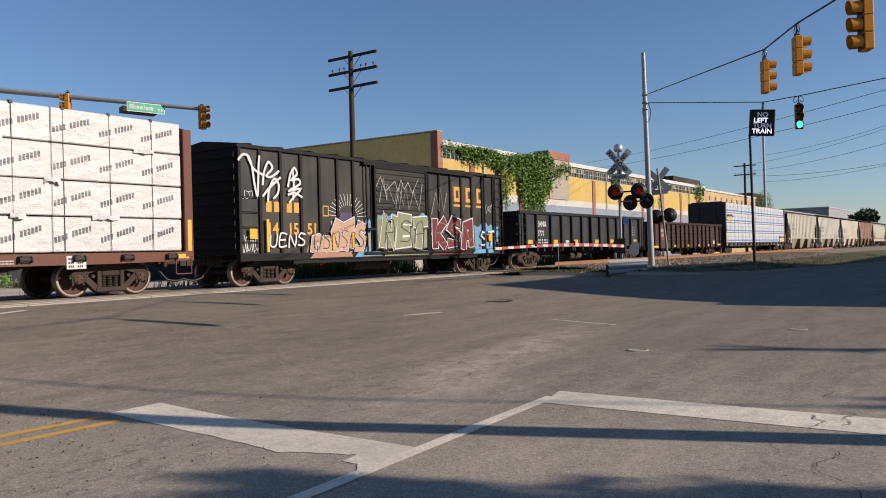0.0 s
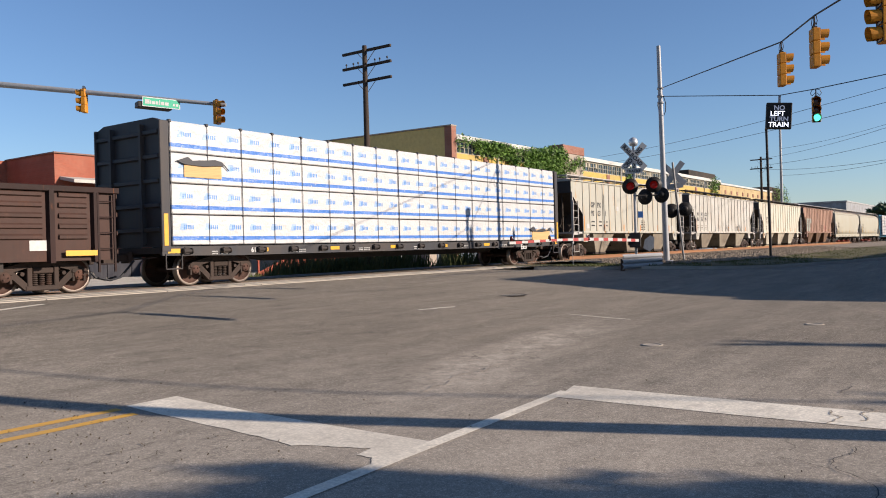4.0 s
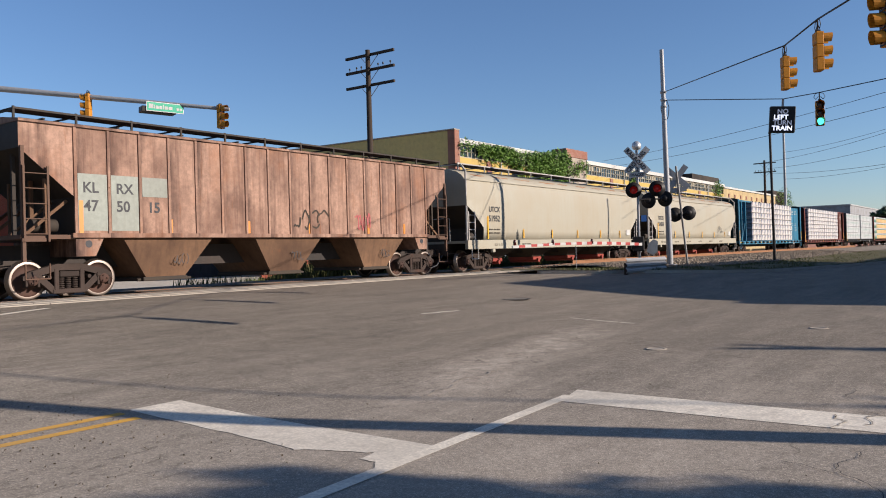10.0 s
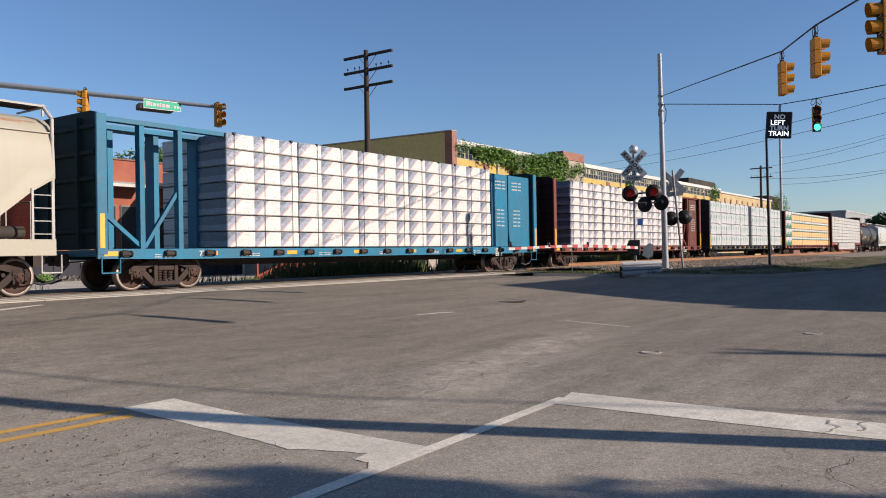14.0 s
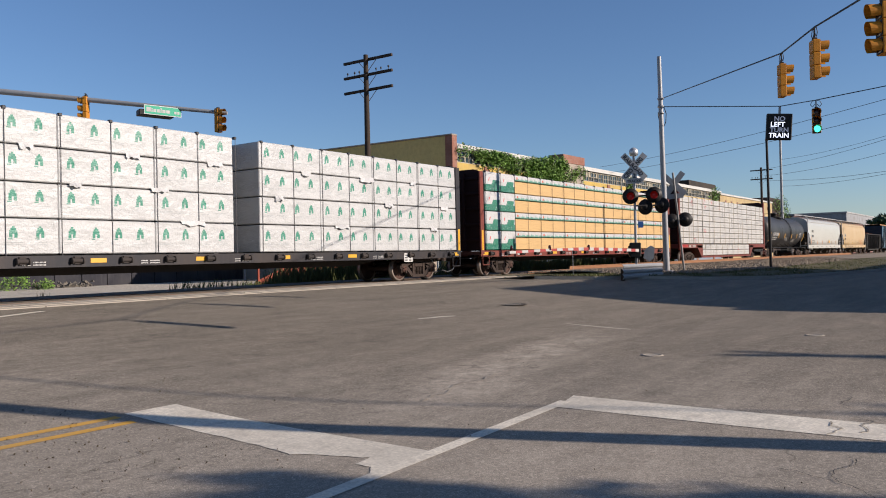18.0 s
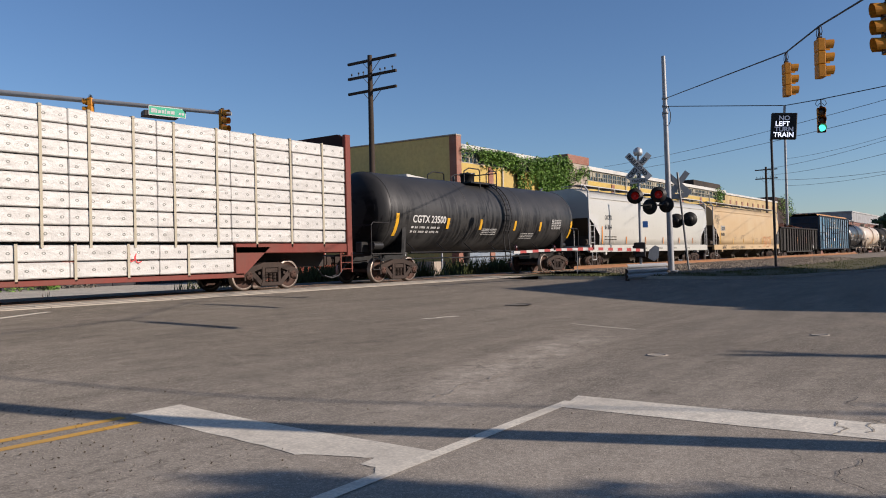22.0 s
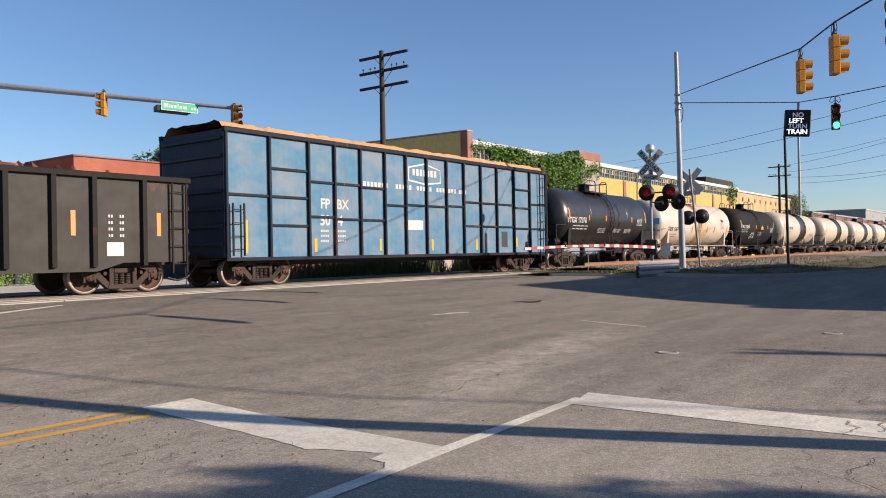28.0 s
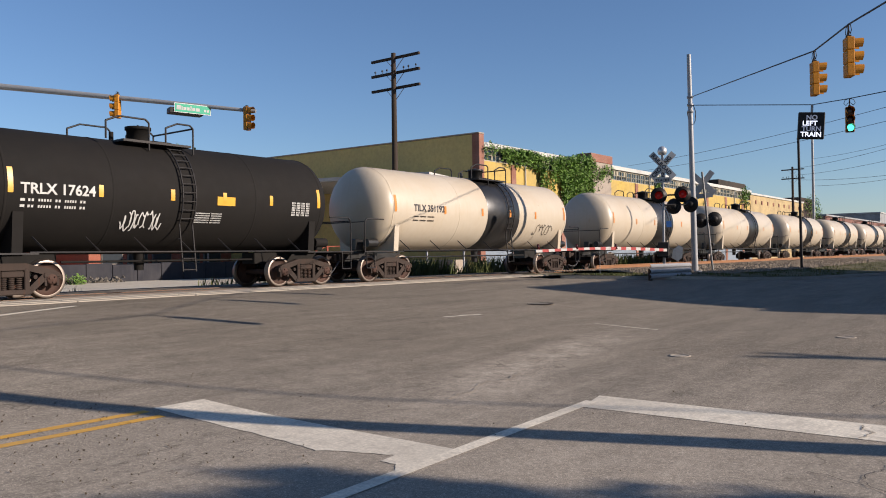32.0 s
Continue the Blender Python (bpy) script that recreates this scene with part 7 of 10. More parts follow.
    packs(ld, W_OVAL, 0.25, L - 0.2, 9, [1.42 + 0.402 * i for i in range(9)], y0=-1.47)
    packs(ld, W_OVAL, 4.95, L - 4.95, 5, [0.56 + 0.405 * i for i in range(3)], y0=-1.47)
    web = plain("tan_webbing", (0.343, 0.304, 0.224), 0.8)
    straps(ld, [0.9, 2.1, 3.0, 4.0, 5.1, 6.6, 7.7, 9.2, 10.4, 11.6, 12.8, 14.0, 15.2, 16.6, 18.0, 19.4, 20.8], 1.3, 4.63, -1.5, web, 0.07)
    straps(ld, [5.6, 6.8, 8.2, 9.6, 11.0, 12.4, 13.8, 15.6], 0.5, 1.38, -1.5, web, 0.07, False)
    red = plain("red_marker", (0.462, 0.033, 0.033), 0.6)
    for i, (x, z) in enumerate(((2.6, 4.1), (5.3, 4.3), (7.0, 4.25), (9.0, 4.0), (3.1, 1.5), (5.4, 2.2), (5.6, 3.9), (13.8, 0.9))):
        tag_strokes(ld, red, x, z, 0.4, 0.3, 2, -1.485, 50 + i, 0.03, "marker_scrawl")


# ---- wood-chip car ----
def chip_car(u0, L):
    car = start_car("chip_gondola", "faded blue high-sided gondola heaped with wood chips", u0)
    blue = paint("faded_blue", (0.06, 0.155, 0.235), dirt=(0.25, 0.225, 0.21), dirt_amount=0.55, rust=0.3, rust_col=(0.16, 0.07, 0.035), rough=0.6, grain=5, streak=0.3, cloud=1.6, dent=0.12)
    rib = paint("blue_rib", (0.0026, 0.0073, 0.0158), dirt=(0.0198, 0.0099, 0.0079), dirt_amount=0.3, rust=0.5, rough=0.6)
    # end walls: the side blue darkened, with their shade painted into it
    dark = paint("blue_shaded_end", (0.0132, 0.0297, 0.0561), dirt_amount=0.4, rust=0.2, rough=0.6)
    for k in (-1, 1):
        s = Shape()
        s.box(0, L, min(k * 1.44, k * 1.47), max(k * 1.44, k * 1.47), 0.82, 4.5)
        part("side_wall", s, blue, car)
        c = Shape()
        c.box(-0.04, L + 0.04, min(k * 1.42, k * 1.56), max(k * 1.42, k * 1.56), 4.42, 4.56, 0.015)
        part("top_chord", c, rib, car)
        c = Shape()
        c.box(0, L, min(k * 1.42, k * 1.55), max(k * 1.42, k * 1.55), 0.76, 0.86)
        part("side_sill", c, rib, car)
        p = Shape()
        p.box(-0.045, 0.045, min(0, k * 0.1), max(0, k * 0.1), 0.84, 4.44, 0.012)
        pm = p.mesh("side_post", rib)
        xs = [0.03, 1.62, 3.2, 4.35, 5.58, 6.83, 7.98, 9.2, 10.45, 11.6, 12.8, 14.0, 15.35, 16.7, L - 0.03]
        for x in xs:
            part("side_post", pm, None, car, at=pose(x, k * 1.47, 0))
        for i, (a, b) in enumerate(zip(xs, xs[1:])):
            zs = ((2.66,), (3.5, 2.66, 1.8), (3.2, 2.1), (3.2, 2.05), (3.15, 2.05), (2.6,), (2.65,), (2.65,), (2.7,), (2.9, 1.95), (2.9, 1.95), (2.9, 1.95), (3.6, 2.8, 1.9), (3.0, 1.9))[i]
            for z in zs:
                q = Shape()
                q.box(a + 0.045, b - 0.045, min(k * 1.47, k * 1.53), max(k * 1.47, k * 1.53), z - 0.035, z + 0.035)
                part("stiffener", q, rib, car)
    for x, k in ((0, 1), (L, -1)):
        e = Shape()
        e.box(min(x, x + k * 0.04), max(x, x + k * 0.04), -1.44, 1.44, 0.9, 4.5)
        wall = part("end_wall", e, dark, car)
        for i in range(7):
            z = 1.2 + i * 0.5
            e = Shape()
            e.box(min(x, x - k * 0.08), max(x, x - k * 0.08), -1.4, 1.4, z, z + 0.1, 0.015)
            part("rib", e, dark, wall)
    f = Shape()
    f.box(0.05, L - 0.05, -1.42, 1.42, 0.85, 0.95)
    f.box(0.3, L - 0.3, -0.32, 0.32, 0.6, 0.86)
    part("underframe", f, M_UNDER, car)
    chips = paint("wood_chips", (0.46, 0.25, 0.115), dirt=(0.28, 0.14, 0.06), dirt_amount=0.4, rough=0.9, grain=30, bump=0.25)
    h = Shape()
    rnd = random.Random(5)
    nx, ny = 90, 14
    v = [(0.05 + (L - 0.1) * i / nx, -1.41 + 2.82 * j / ny, 4.5 + 0.27 * min(1.0, 4 * max(0.0, math.sin(math.pi * j / ny))) + 0.012 * math.sin(i * 0.7) + rnd.uniform(-0.03, 0.03)) for j in range(ny + 1) for i in range(nx + 1)]
    h.add(v, [(j * (nx + 1) + i, j * (nx + 1) + i + 1, (j + 1) * (nx + 1) + i + 1, (j + 1) * (nx + 1) + i) for j in range(ny) for i in range(nx)])
    load = thing("wood_chip_heap", "heap of pale orange wood chips in a rail car", "wood chips", pose(u0, YT, 0))
    CARS.append((load, u0))
    part("chip_surface", h, chips, load)
    ladder(car, rib, 0.2, 0.6, 0.9, 2.4, -1.58, 4)
    ladder(car, rib, L - 0.7, L - 0.2, 0.5, 4.4, -1.58, 10)
    for txt, x in (("FP", 3.72), ("BX", 4.46)):
        letters(txt, 0.44, M_WHITE, car, pose(x, -1.478, 2.38), "owner_code", bold=0.01)
    for txt, x in (("50", 3.7), ("4", 4.5)):
        letters(txt, 0.46, M_WHITE, car, pose(x, -1.478, 1.84), "running_number", bold=0.012)
    lg = Shape()
    hexa = [(8.2, 3.55), (8.2, 4.02), (9.15, 4.2), (10.1, 4.02), (10.1, 3.55), (9.15, 3.45)]
    ribbon(lg, hexa + hexa[:1], 0.06, -1.478)
    logo = part("owner_mark", lg, M_WHITE, car, "plain white boxed mark")
    for i in range(7):
        lg = Shape()
        lg.box(8.42 + i * 0.215, 8.57 + i * 0.215, -1.478, -1.47, 3.74, 3.98)
        part("mark_bar", lg, M_WHITE, logo)
    for x, n in ((5.75, 7), (7.45, 5), (8.65, 5), (9.85, 7), (11.3, 3)):
        bars(car, M_WHITE, x, 3.2, (0.13,) * n, 0.16, 0.06, -1.476)
    for i in range(6):
        bars(car, M_WHITE, 3.72 + (i % 2) * 0.78, 1.62 - 0.16 * (i // 2), (0.05,) * 5, 0.07, 0.025, -1.476)
    s = Shape()
    s.box(8.1, 9.0, -1.478, -1.47, 1.75, 2.1)
    part("paint_patch", s, M_WHITE, car)
    s = Shape()
    s.box(14.4, 14.85, -1.478, -1.47, 1.1, 1.75)
    part("data_panel", s, M_BLACKTXT, car)
    reflectors(car, M_YELLOW, [(0.75, 1.45, 0.1, 0.95), (3.5, 1.2, 0.12, 0.42), (6.6, 1.2, 0.12, 0.42), (9.55, 1.2, 0.12, 0.42), (12.5, 1.2, 0.12, 0.42), (15.6, 1.3, 0.12, 0.42)], -1.474)
    trucks(car, u0, (1.65, L - 1.75))
    couplers(car, L)

# ---- the train ----
def numbers(car, mat, y, rows):
    for txt, x, z, size in rows:
        letters(txt, size, mat, car, pose(x, y, z), "running_number", bold=size * 0.02)


def build_train():
    boxcar(16.0, 15.3)
    blk = paint("gondola_black", (0.015, 0.0148, 0.0143), dirt=(0.034, 0.031, 0.028), dirt_amount=0.5, rough=0.42, dent=0.3)
    blk2 = paint("gondola_black_trim", (0.0106, 0.0106, 0.0119), dirt=(0.0297, 0.0264, 0.0238), dirt_amount=0.4, rough=0.5)
    car, y = gondola(32.84, 16.06, 1.02, 2.78, blk, blk2, [0.58, 1.68, 3.2, 4.4, 5.6, 6.83, 8.0, 9.2, 10.4, 11.6, 12.7, 13.8, 15.2], "black ribbed gondola car with yellow reflectors, empty", 0.84)
    numbers(car, M_WHITE, y - 0.01, [("EAMX", 1.85, 2.05, 0.36), ("2771", 1.85, 1.6, 0.36)])
    reflectors(car, M_YELLOW, [(x, 1.3, 0.48, 0.2) for x in (1.1, 3.8, 6.2, 8.9, 11.0, 14.6)], y - 0.006)
    bars(car, M_WHITE, 1.85, 1.36, (0.35, 0.1, 0.4), 0.07, 0.12, y - 0.004, 2, 0.13)
    bars(car, M_WHITE, 14.2, 2.1, (0.12, 0.0, 0.12), 0.06, 0.1, y - 0.004, 4, 0.15)
    bars(car, M_WHITE, 4.95, 1.24, (0.4,), 0.13, 0.1, y - 0.004)
    brn = paint("gondola_brown", (0.06, 0.03, 0.022), dirt=(0.028, 0.019, 0.015), dirt_amount=0.6, rust=0.4, rust_col=(0.15, 0.06, 0.03), rough=0.65, dent=0.2)
    brn2 = paint("gondola_brown_trim", (0.0277, 0.0132, 0.0106), dirt=(0.0158, 0.0119, 0.0099), dirt_amount=0.5, rust=0.3, rough=0.7)
    car, y = gondola(50.0, 16.2, 0.8, 2.58, brn, brn2, [0.8, 1.8, 3.1, 4.1, 5.1, 6.05, 7.0, 7.95, 8.95, 9.98, 11.04, 12.0, 13.05, 14.5, 15.6], "rusty brown gondola car with louvred side panels, empty", 0.76, louvre=True)
    rp = Shape()
    rp.box(1.9, 3.0, y - 0.008, y, 1.35, 2.4)
    part("paint_patch", rp, paint("patch_red_brown", (0.158, 0.0462, 0.0297), dirt_amount=0.4, rough=0.6), car)
    numbers(car, M_WHITE, y - 0.014, [("OFOX", 2.0, 1.9, 0.26), ("5178", 2.08, 1.6, 0.26)])
    reflectors(car, M_YELLOW, [(0.9, 0.92, 0.8, 0.13)] + [(x, 0.95, 0.4, 0.12) for x in (4.6, 7.5, 10.0, 12.4)] + [(15.2, 0.98, 0.8, 0.13)], y - 0.115)
    bars(car, M_WHITE, 14.0, 1.05, (0.4,), 0.24, 0.1, y - 0.006)

    lumber_cars()

    cream = paint("hopper_grey_cream", (0.37, 0.36, 0.305), dirt=(0.27, 0.24, 0.18), dirt_amount=0.4, rust=0.4, rust_col=(0.4, 0.16, 0.04), rough=0.6, mottle=0.5, rib=(1.32, 0.818, (0.38, 0.22, 0.09), 0.26, 0.46, 0.58))
    undr = paint("hopper_under", (0.0396, 0.033, 0.0277), dirt=(0.0726, 0.0528, 0.033), dirt_amount=0.5, rough=0.8)
    lad = paint("ladder_white", (0.396, 0.383, 0.356), dirt=(0.198, 0.145, 0.099), dirt_amount=0.4, rust=0.15, rough=0.6)
    # dark mottled grey for hopper ends, standing for the shade on them
    grime_shade = paint("car_end_shade", (0.0792, 0.0759, 0.0726), dirt=(0.033, 0.0297, 0.0264), dirt_amount=0.7, rough=0.8)
    car = ribbed_hopper(91.4, 16.55, cream, undr, 18, "grey-cream covered hopper with ribs and rust stains", lad, M_ORANGE, lad, grime_shade)
    y = -1.497
    numbers(car, M_BLACKTXT, y, [("GP", 2.27, 2.82, 0.38), ("PX", 3.08, 2.82, 0.38), ("92", 2.3, 2.38, 0.38), ("03", 3.1, 2.38, 0.38), ("1", 4.05, 2.38, 0.38)])
    bars(car, M_BLACKTXT, 2.32, 2.02, (0.42, 0.0, 0.35, 0.0, 0.2), 0.07, 0.27, y, 2, 0.2)
    bars(car, undr, 9.2, 2.15, (0.3, 0.25), 0.04, 0.05, y, 6, 0.1)
    for x, z, w in ((5.6, 2.7, 0.3), (1.7, 1.7, 0.35), (14.3, 1.68, 0.35)):
        q = Shape()
        q.box(x, x + w, y, y + 0.008, z, z + 0.24)
        part("notice", q, M_WHITE, car)

    white = paint("hopper_worn_white", (0.42, 0.405, 0.36), dirt=(0.28, 0.25, 0.2), dirt_amount=0.45, rust=0.65, rust_col=(0.22, 0.1, 0.035), rough=0.6, mottle=0.5, rib=(1.32, 0.866, (0.26, 0.17, 0.1), 0.24, 0.48, 0.62))
    dark_walk = paint("dark_running_board", (0.033, 0.0297, 0.0264), dirt_amount=0.4, rough=0.7)
    car = ribbed_hopper(109.4, 16.5, white, undr, 17, "worn white covered hopper with rust spots and graffiti", lad, M_ORANGE, dark_walk, grime_shade)
    numbers(car, M_BLACKTXT, y, [("M", 1.62, 2.68, 0.36), ("W", 2.42, 2.68, 0.36), ("CX", 3.24, 2.68, 0.34), ("46", 1.52, 2.3, 0.38), ("26", 2.4, 2.3, 0.38), ("99", 3.26, 2.3, 0.38)])
    bars(car, CHUTE, 1.55, 1.95, (0.4, 0.0, 0.38, 0.0, 0.38), 0.035, 0.24, y, 3, 0.12)
    for i, (x, w) in enumerate(((8.1, 1.0), (11.2, 1.4), (15.4, 0.6))):
        scrawl(car, M_BLACKTXT, ("tazs", "ukzsk", "kesz")[i], x, 1.6, w, 0.42, 0.03, y - 0.002, 0.06)

    pale = paint("hopper_pale_cream", (0.46, 0.44, 0.36), dirt=(0.36, 0.29, 0.19), dirt_amount=0.3, rust=0.4, rust_col=(0.45, 0.24, 0.09), rough=0.6, mottle=0.4, rib=(1.32, 0.924, (0.46, 0.19, 0.045), 0.3, 0.46, 0.55))
    car = ribbed_hopper(127.7, 16.5, pale, undr, 16, "pale cream covered hopper streaked with orange rust", lad, M_ORANGE, dark_walk, grime_shade, paint("chute_cream", (0.4, 0.375, 0.3), dirt=(0.16, 0.1, 0.055), dirt_amount=0.6, rust=0.35, rough=0.75, grain=5))
    numbers(car, M_BLACKTXT, y, [("GP", 2.42, 2.62, 0.38), ("PX", 3.36, 2.62, 0.38), ("92", 2.44, 2.3, 0.36), ("01", 3.36, 2.3, 0.36), ("4", 4.35, 2.3, 0.36)])
    bars(car, M_BLACKTXT, 2.25, 1.96, (0.4, 0.0, 0.35, 0.0, 0.2), 0.07, 0.25, y, 2, 0.18)

    rusty = paint("hopper_rust_brown", (0.33, 0.205, 0.145), dirt=(0.075, 0.036, 0.025), dirt_amount=0.8, streak=0.8, rust=0.75, rust_col=(0.24, 0.1, 0.045), rough=0.7, mottle=2.0, cloud=0.7, rib=(1.3, 0.866, (0.05, 0.026, 0.02), 0.36, 0.36, 0.6))
    rlad = paint("ladder_brown", (0.106, 0.0594, 0.0396), dirt_amount=0.4, rust=0.4, rough=0.7)
    car = ribbed_hopper(145.6, 16.5, rusty, undr, 17, "rust brown covered hopper with graffiti", rlad, M_ORANGE, dark_walk, grime_shade, paint("chute_rust", (0.172, 0.099, 0.0561), dirt=(0.0462, 0.0264, 0.0185), dirt_amount=0.8, rust=0.4, rough=0.85))
    patch = paint("patch_grey_green", (0.264, 0.284, 0.244), dirt_amount=0.3, rough=0.6)
    for x0, x1, z0 in ((1.38, 2.14, 1.62), (2.25, 3.0, 1.62), (3.12, 3.86, 2.5)):
        pp = Shape()
        pp.box(x0, x1, y - 0.001, y + 0.008, z0, 3.0)
        part("paint_patch", pp, patch, car)
    numbers(car, M_BLACKTXT, y - 0.004, [("KL", 1.5, 2.55, 0.36), ("RX", 2.38, 2.55, 0.36), ("47", 1.52, 2.1, 0.38), ("50", 2.38, 2.1, 0.38), ("15", 3.26, 2.1, 0.38)])
    tag_strokes(car, plain("spray_pink_red", (0.363, 0.0792, 0.0792), 0.7), 11.2, 1.65, 0.8, 0.6, 5, y - 0.002, 41, 0.04)
    tag_strokes(car, undr, 8.3, 1.7, 1.6, 0.6, 4, y - 0.002, 42, 0.05)

    tan = paint("hopper_cream_smooth", (0.33, 0.31, 0.244), dirt=(0.297, 0.224, 0.132), dirt_amount=0.3, rust=0.06, rust_col=(0.277, 0.112, 0.0396), rough=0.5, bump=0.015, mottle=0.2)
    redo = paint("outlet_red", (0.277, 0.0462, 0.033), dirt_amount=0.4, rough=0.6)
    rust_roof = paint("roof_rust", (0.264, 0.132, 0.066), dirt=(0.409, 0.33, 0.238), dirt_amount=0.4, rough=0.8)
    for u0, no in ((163.5, "51952"), (183.0, "51833")):
        car = smooth_hopper(u0, 18.1, tan, undr, "cream smooth-sided covered hopper with rusty roof edge", M_YELLOW, lad, redo)
        numbers(car, M_BLACKTXT, -1.562, [("UTCX", 1.65, 2.52, 0.32), (no, 1.62, 2.12, 0.36)])
        bars(car, undr, 1.6, 1.75, (0.35, 0.15, 0.3), 0.05, 0.06, -1.56, 2, 0.15)
        rnd = random.Random(no)
        for i in range(9):
            x = 0.6 + i * 1.95 + rnd.uniform(-0.2, 0.2)
            q = Shape()
            w = rnd.uniform(0.9, 1.7)
            n = 16
            ends = [rnd.uniform(0.15, 1.0) * (0.35 + 0.65 * math.sin(math.pi * (k + 0.5) / (n + 1))) for k in range(n + 1)]
            q.add([(x + w * k / n, -1.225, 4.082) for k in range(n + 1)] + [(x + w * k / n + 0.12 * f, -1.225 - 0.145 * f, 4.082 - 0.132 * f) for k, f in enumerate(ends)], [(k, k + 1, n + 2 + k, n + 1 + k) for k in range(n)])
            part("rust_patch", q, rust_roof, car, "flaking rust patch on the roof edge")
        q = Shape()
        q.box(16.1, 16.6, -1.566, -1.556, 1.55, 1.85)
        part("data_panel", q, M_WHITE, car)
        if no == "51833":
            tag_strokes(car, M_BLACKTXT, 13.4, 1.7, 1.2, 0.6, 6, -1.565, 61, 0.03)

    tk_black = streaked_tank("tank_black_dusty")
    tk_gloss = paint("tank_black", (0.014, 0.0135, 0.013), dirt=(0.03, 0.027, 0.024), dirt_amount=0.5, rough=0.34, streak=0.5, grain=4, bump=0.04)
    tk_matt = paint("tank_black_matt", (0.0085, 0.0075, 0.0066), dirt=(0.015, 0.012, 0.0095), dirt_amount=0.5, rough=0.8, streak=0.4, grain=4, bump=0.04)
    dkrail = paint("black_rail", (0.0165, 0.0165, 0.0178), dirt_amount=0.2, rough=0.5)
    cre = paint("tank_cream", (0.46, 0.4, 0.31), dirt=(0.36, 0.26, 0.14), dirt_amount=0.3, rust=0.06, rust_col=(0.363, 0.198, 0.0528), rough=0.4, bump=0.01, grain=5, mottle=0.2)
    crail = paint("cream_rail", (0.396, 0.35, 0.277), dirt_amount=0.3, rust=0.2, rough=0.5)
    car, r, zc = tank_car(321.35, 16.1, 1.5, tk_black, tk_gloss, "black tank car with dusty streaks and yellow reflectors", 2.0, 14.45, 8.05, dkrail, strips=M_YELLOW, marks=(1.5, 4.68, 7.04, 9.82, 12.12, 15.22), steps=1.04, over=1.42)
    tank_text(car, r, zc, "CGTX 23500", 0.38, M_WHITE, 2.4, 2.2, 0.008)
    tank_bars(car, r, zc, M_WHITE, 2.4, 1.98, (0.12, 0.2, 0.36, 0.16, 0.34, 0.16), 0.075, 0.09, 2, 0.16)
    tank_bars(car, r, zc, M_WHITE, 7.2, 2.0, (0.6, 0.5), 0.035, 0.05, 4, 0.07)
    tank_bars(car, r, zc, M_WHITE, 10.5, 1.85, (0.6, 0.5), 0.035, 0.05, 4, 0.07)
    tank_bars(car, r, zc, M_WHITE, 13.2, 2.5, (0.2, 0.2, 0.2, 0.2), 0.05, 0.04, 6, 0.08)

    wht = paint("hopper_white_smooth", (0.43, 0.42, 0.375), dirt=(0.33, 0.31, 0.26), dirt_amount=0.22, rough=0.3, bump=0.01, mottle=0.15)
    wrail = paint("white_rail", (0.462, 0.455, 0.436), dirt_amount=0.2, rough=0.5)
    car = smooth_hopper(338.5, 19.0, wht, undr, "clean white smooth-sided covered hopper", M_ORANGE, wrail, undr)
    numbers(car, M_BLACKTXT, -1.562, [("OCPX", 1.9, 2.7, 0.34), ("61364", 1.88, 2.18, 0.36)])
    bars(car, undr, 1.85, 1.75, (0.35, 0.2, 0.45, 0.3), 0.05, 0.08, -1.56, 2, 0.14)
    q = Shape()
    q.box(11.4, 12.0, -1.568, -1.556, 1.55, 1.85)
    part("placard", q, M_YELLOW, car)
    tan2 = paint("hopper_tan_smooth", (0.43, 0.325, 0.19), dirt=(0.36, 0.22, 0.09), dirt_amount=0.45, rust=0.12, rust_col=(0.36, 0.19, 0.06), rough=0.5, bump=0.015, mottle=0.3)
    car = smooth_hopper(359.1, 19.0, tan2, undr, "tan smooth-sided covered hopper with graffiti tags", M_YELLOW, lad, undr)
    q = Shape()
    q.box(1.72, 2.75, -1.566, -1.556, 2.38, 2.75)
    part("paint_patch", q, paint("patch_grey", (0.297, 0.297, 0.277), dirt_amount=0.3, rough=0.6), car)
    numbers(car, M_BLACKTXT, -1.57, [("OCPX", 1.85, 2.42, 0.32), ("61403", 1.72, 1.98, 0.34)])
    og = plain("spray_orange", (0.429, 0.145, 0.033), 0.7)
    for word, x, z, w, h, th in (("azses", 0.3, 3.2, 1.2, 0.3, 0.03), ("tsk", 0.45, 2.85, 0.9, 0.3, 0.03), ("s", 0.7, 2.55, 0.4, 0.25, 0.03), ("kase", 1.95, 1.0, 1.0, 0.24, 0.035), ("aet", 4.1, 1.0, 0.75, 0.22, 0.025), ("keu", 5.3, 1.0, 0.9, 0.22, 0.03), ("saznza", 6.4, 1.0, 1.5, 0.22, 0.025), ("uen", 4.9, 1.7, 0.8, 0.35, 0.012), ("kzs", 6.9, 1.7, 0.9, 0.4, 0.015), ("zu", 9.8, 1.7, 0.8, 0.4, 0.012), ("nza", 11.0, 1.5, 0.7, 0.35, 0.015), ("zso", 12.6, 1.45, 0.7, 0.4, 0.02)):
        scrawl(car, M_BLACKTXT, word.replace("o", "u"), x, z, w, h, th, -1.578, 0.06)
    scrawl(car, og, "szsn", 13.5, 1.15, 2.7, 0.85, 0.07, -1.572, 0.08)
    scrawl(car, M_BLACKTXT, "kzsa", 16.2, 1.2, 1.0, 0.6, 0.03, -1.585, 0.1)

    grm = paint("gondola_grimy", (0.04, 0.036, 0.03), dirt=(0.02, 0.018, 0.015), dirt_amount=0.6, rust=0.2, rough=0.6, dent=0.35)
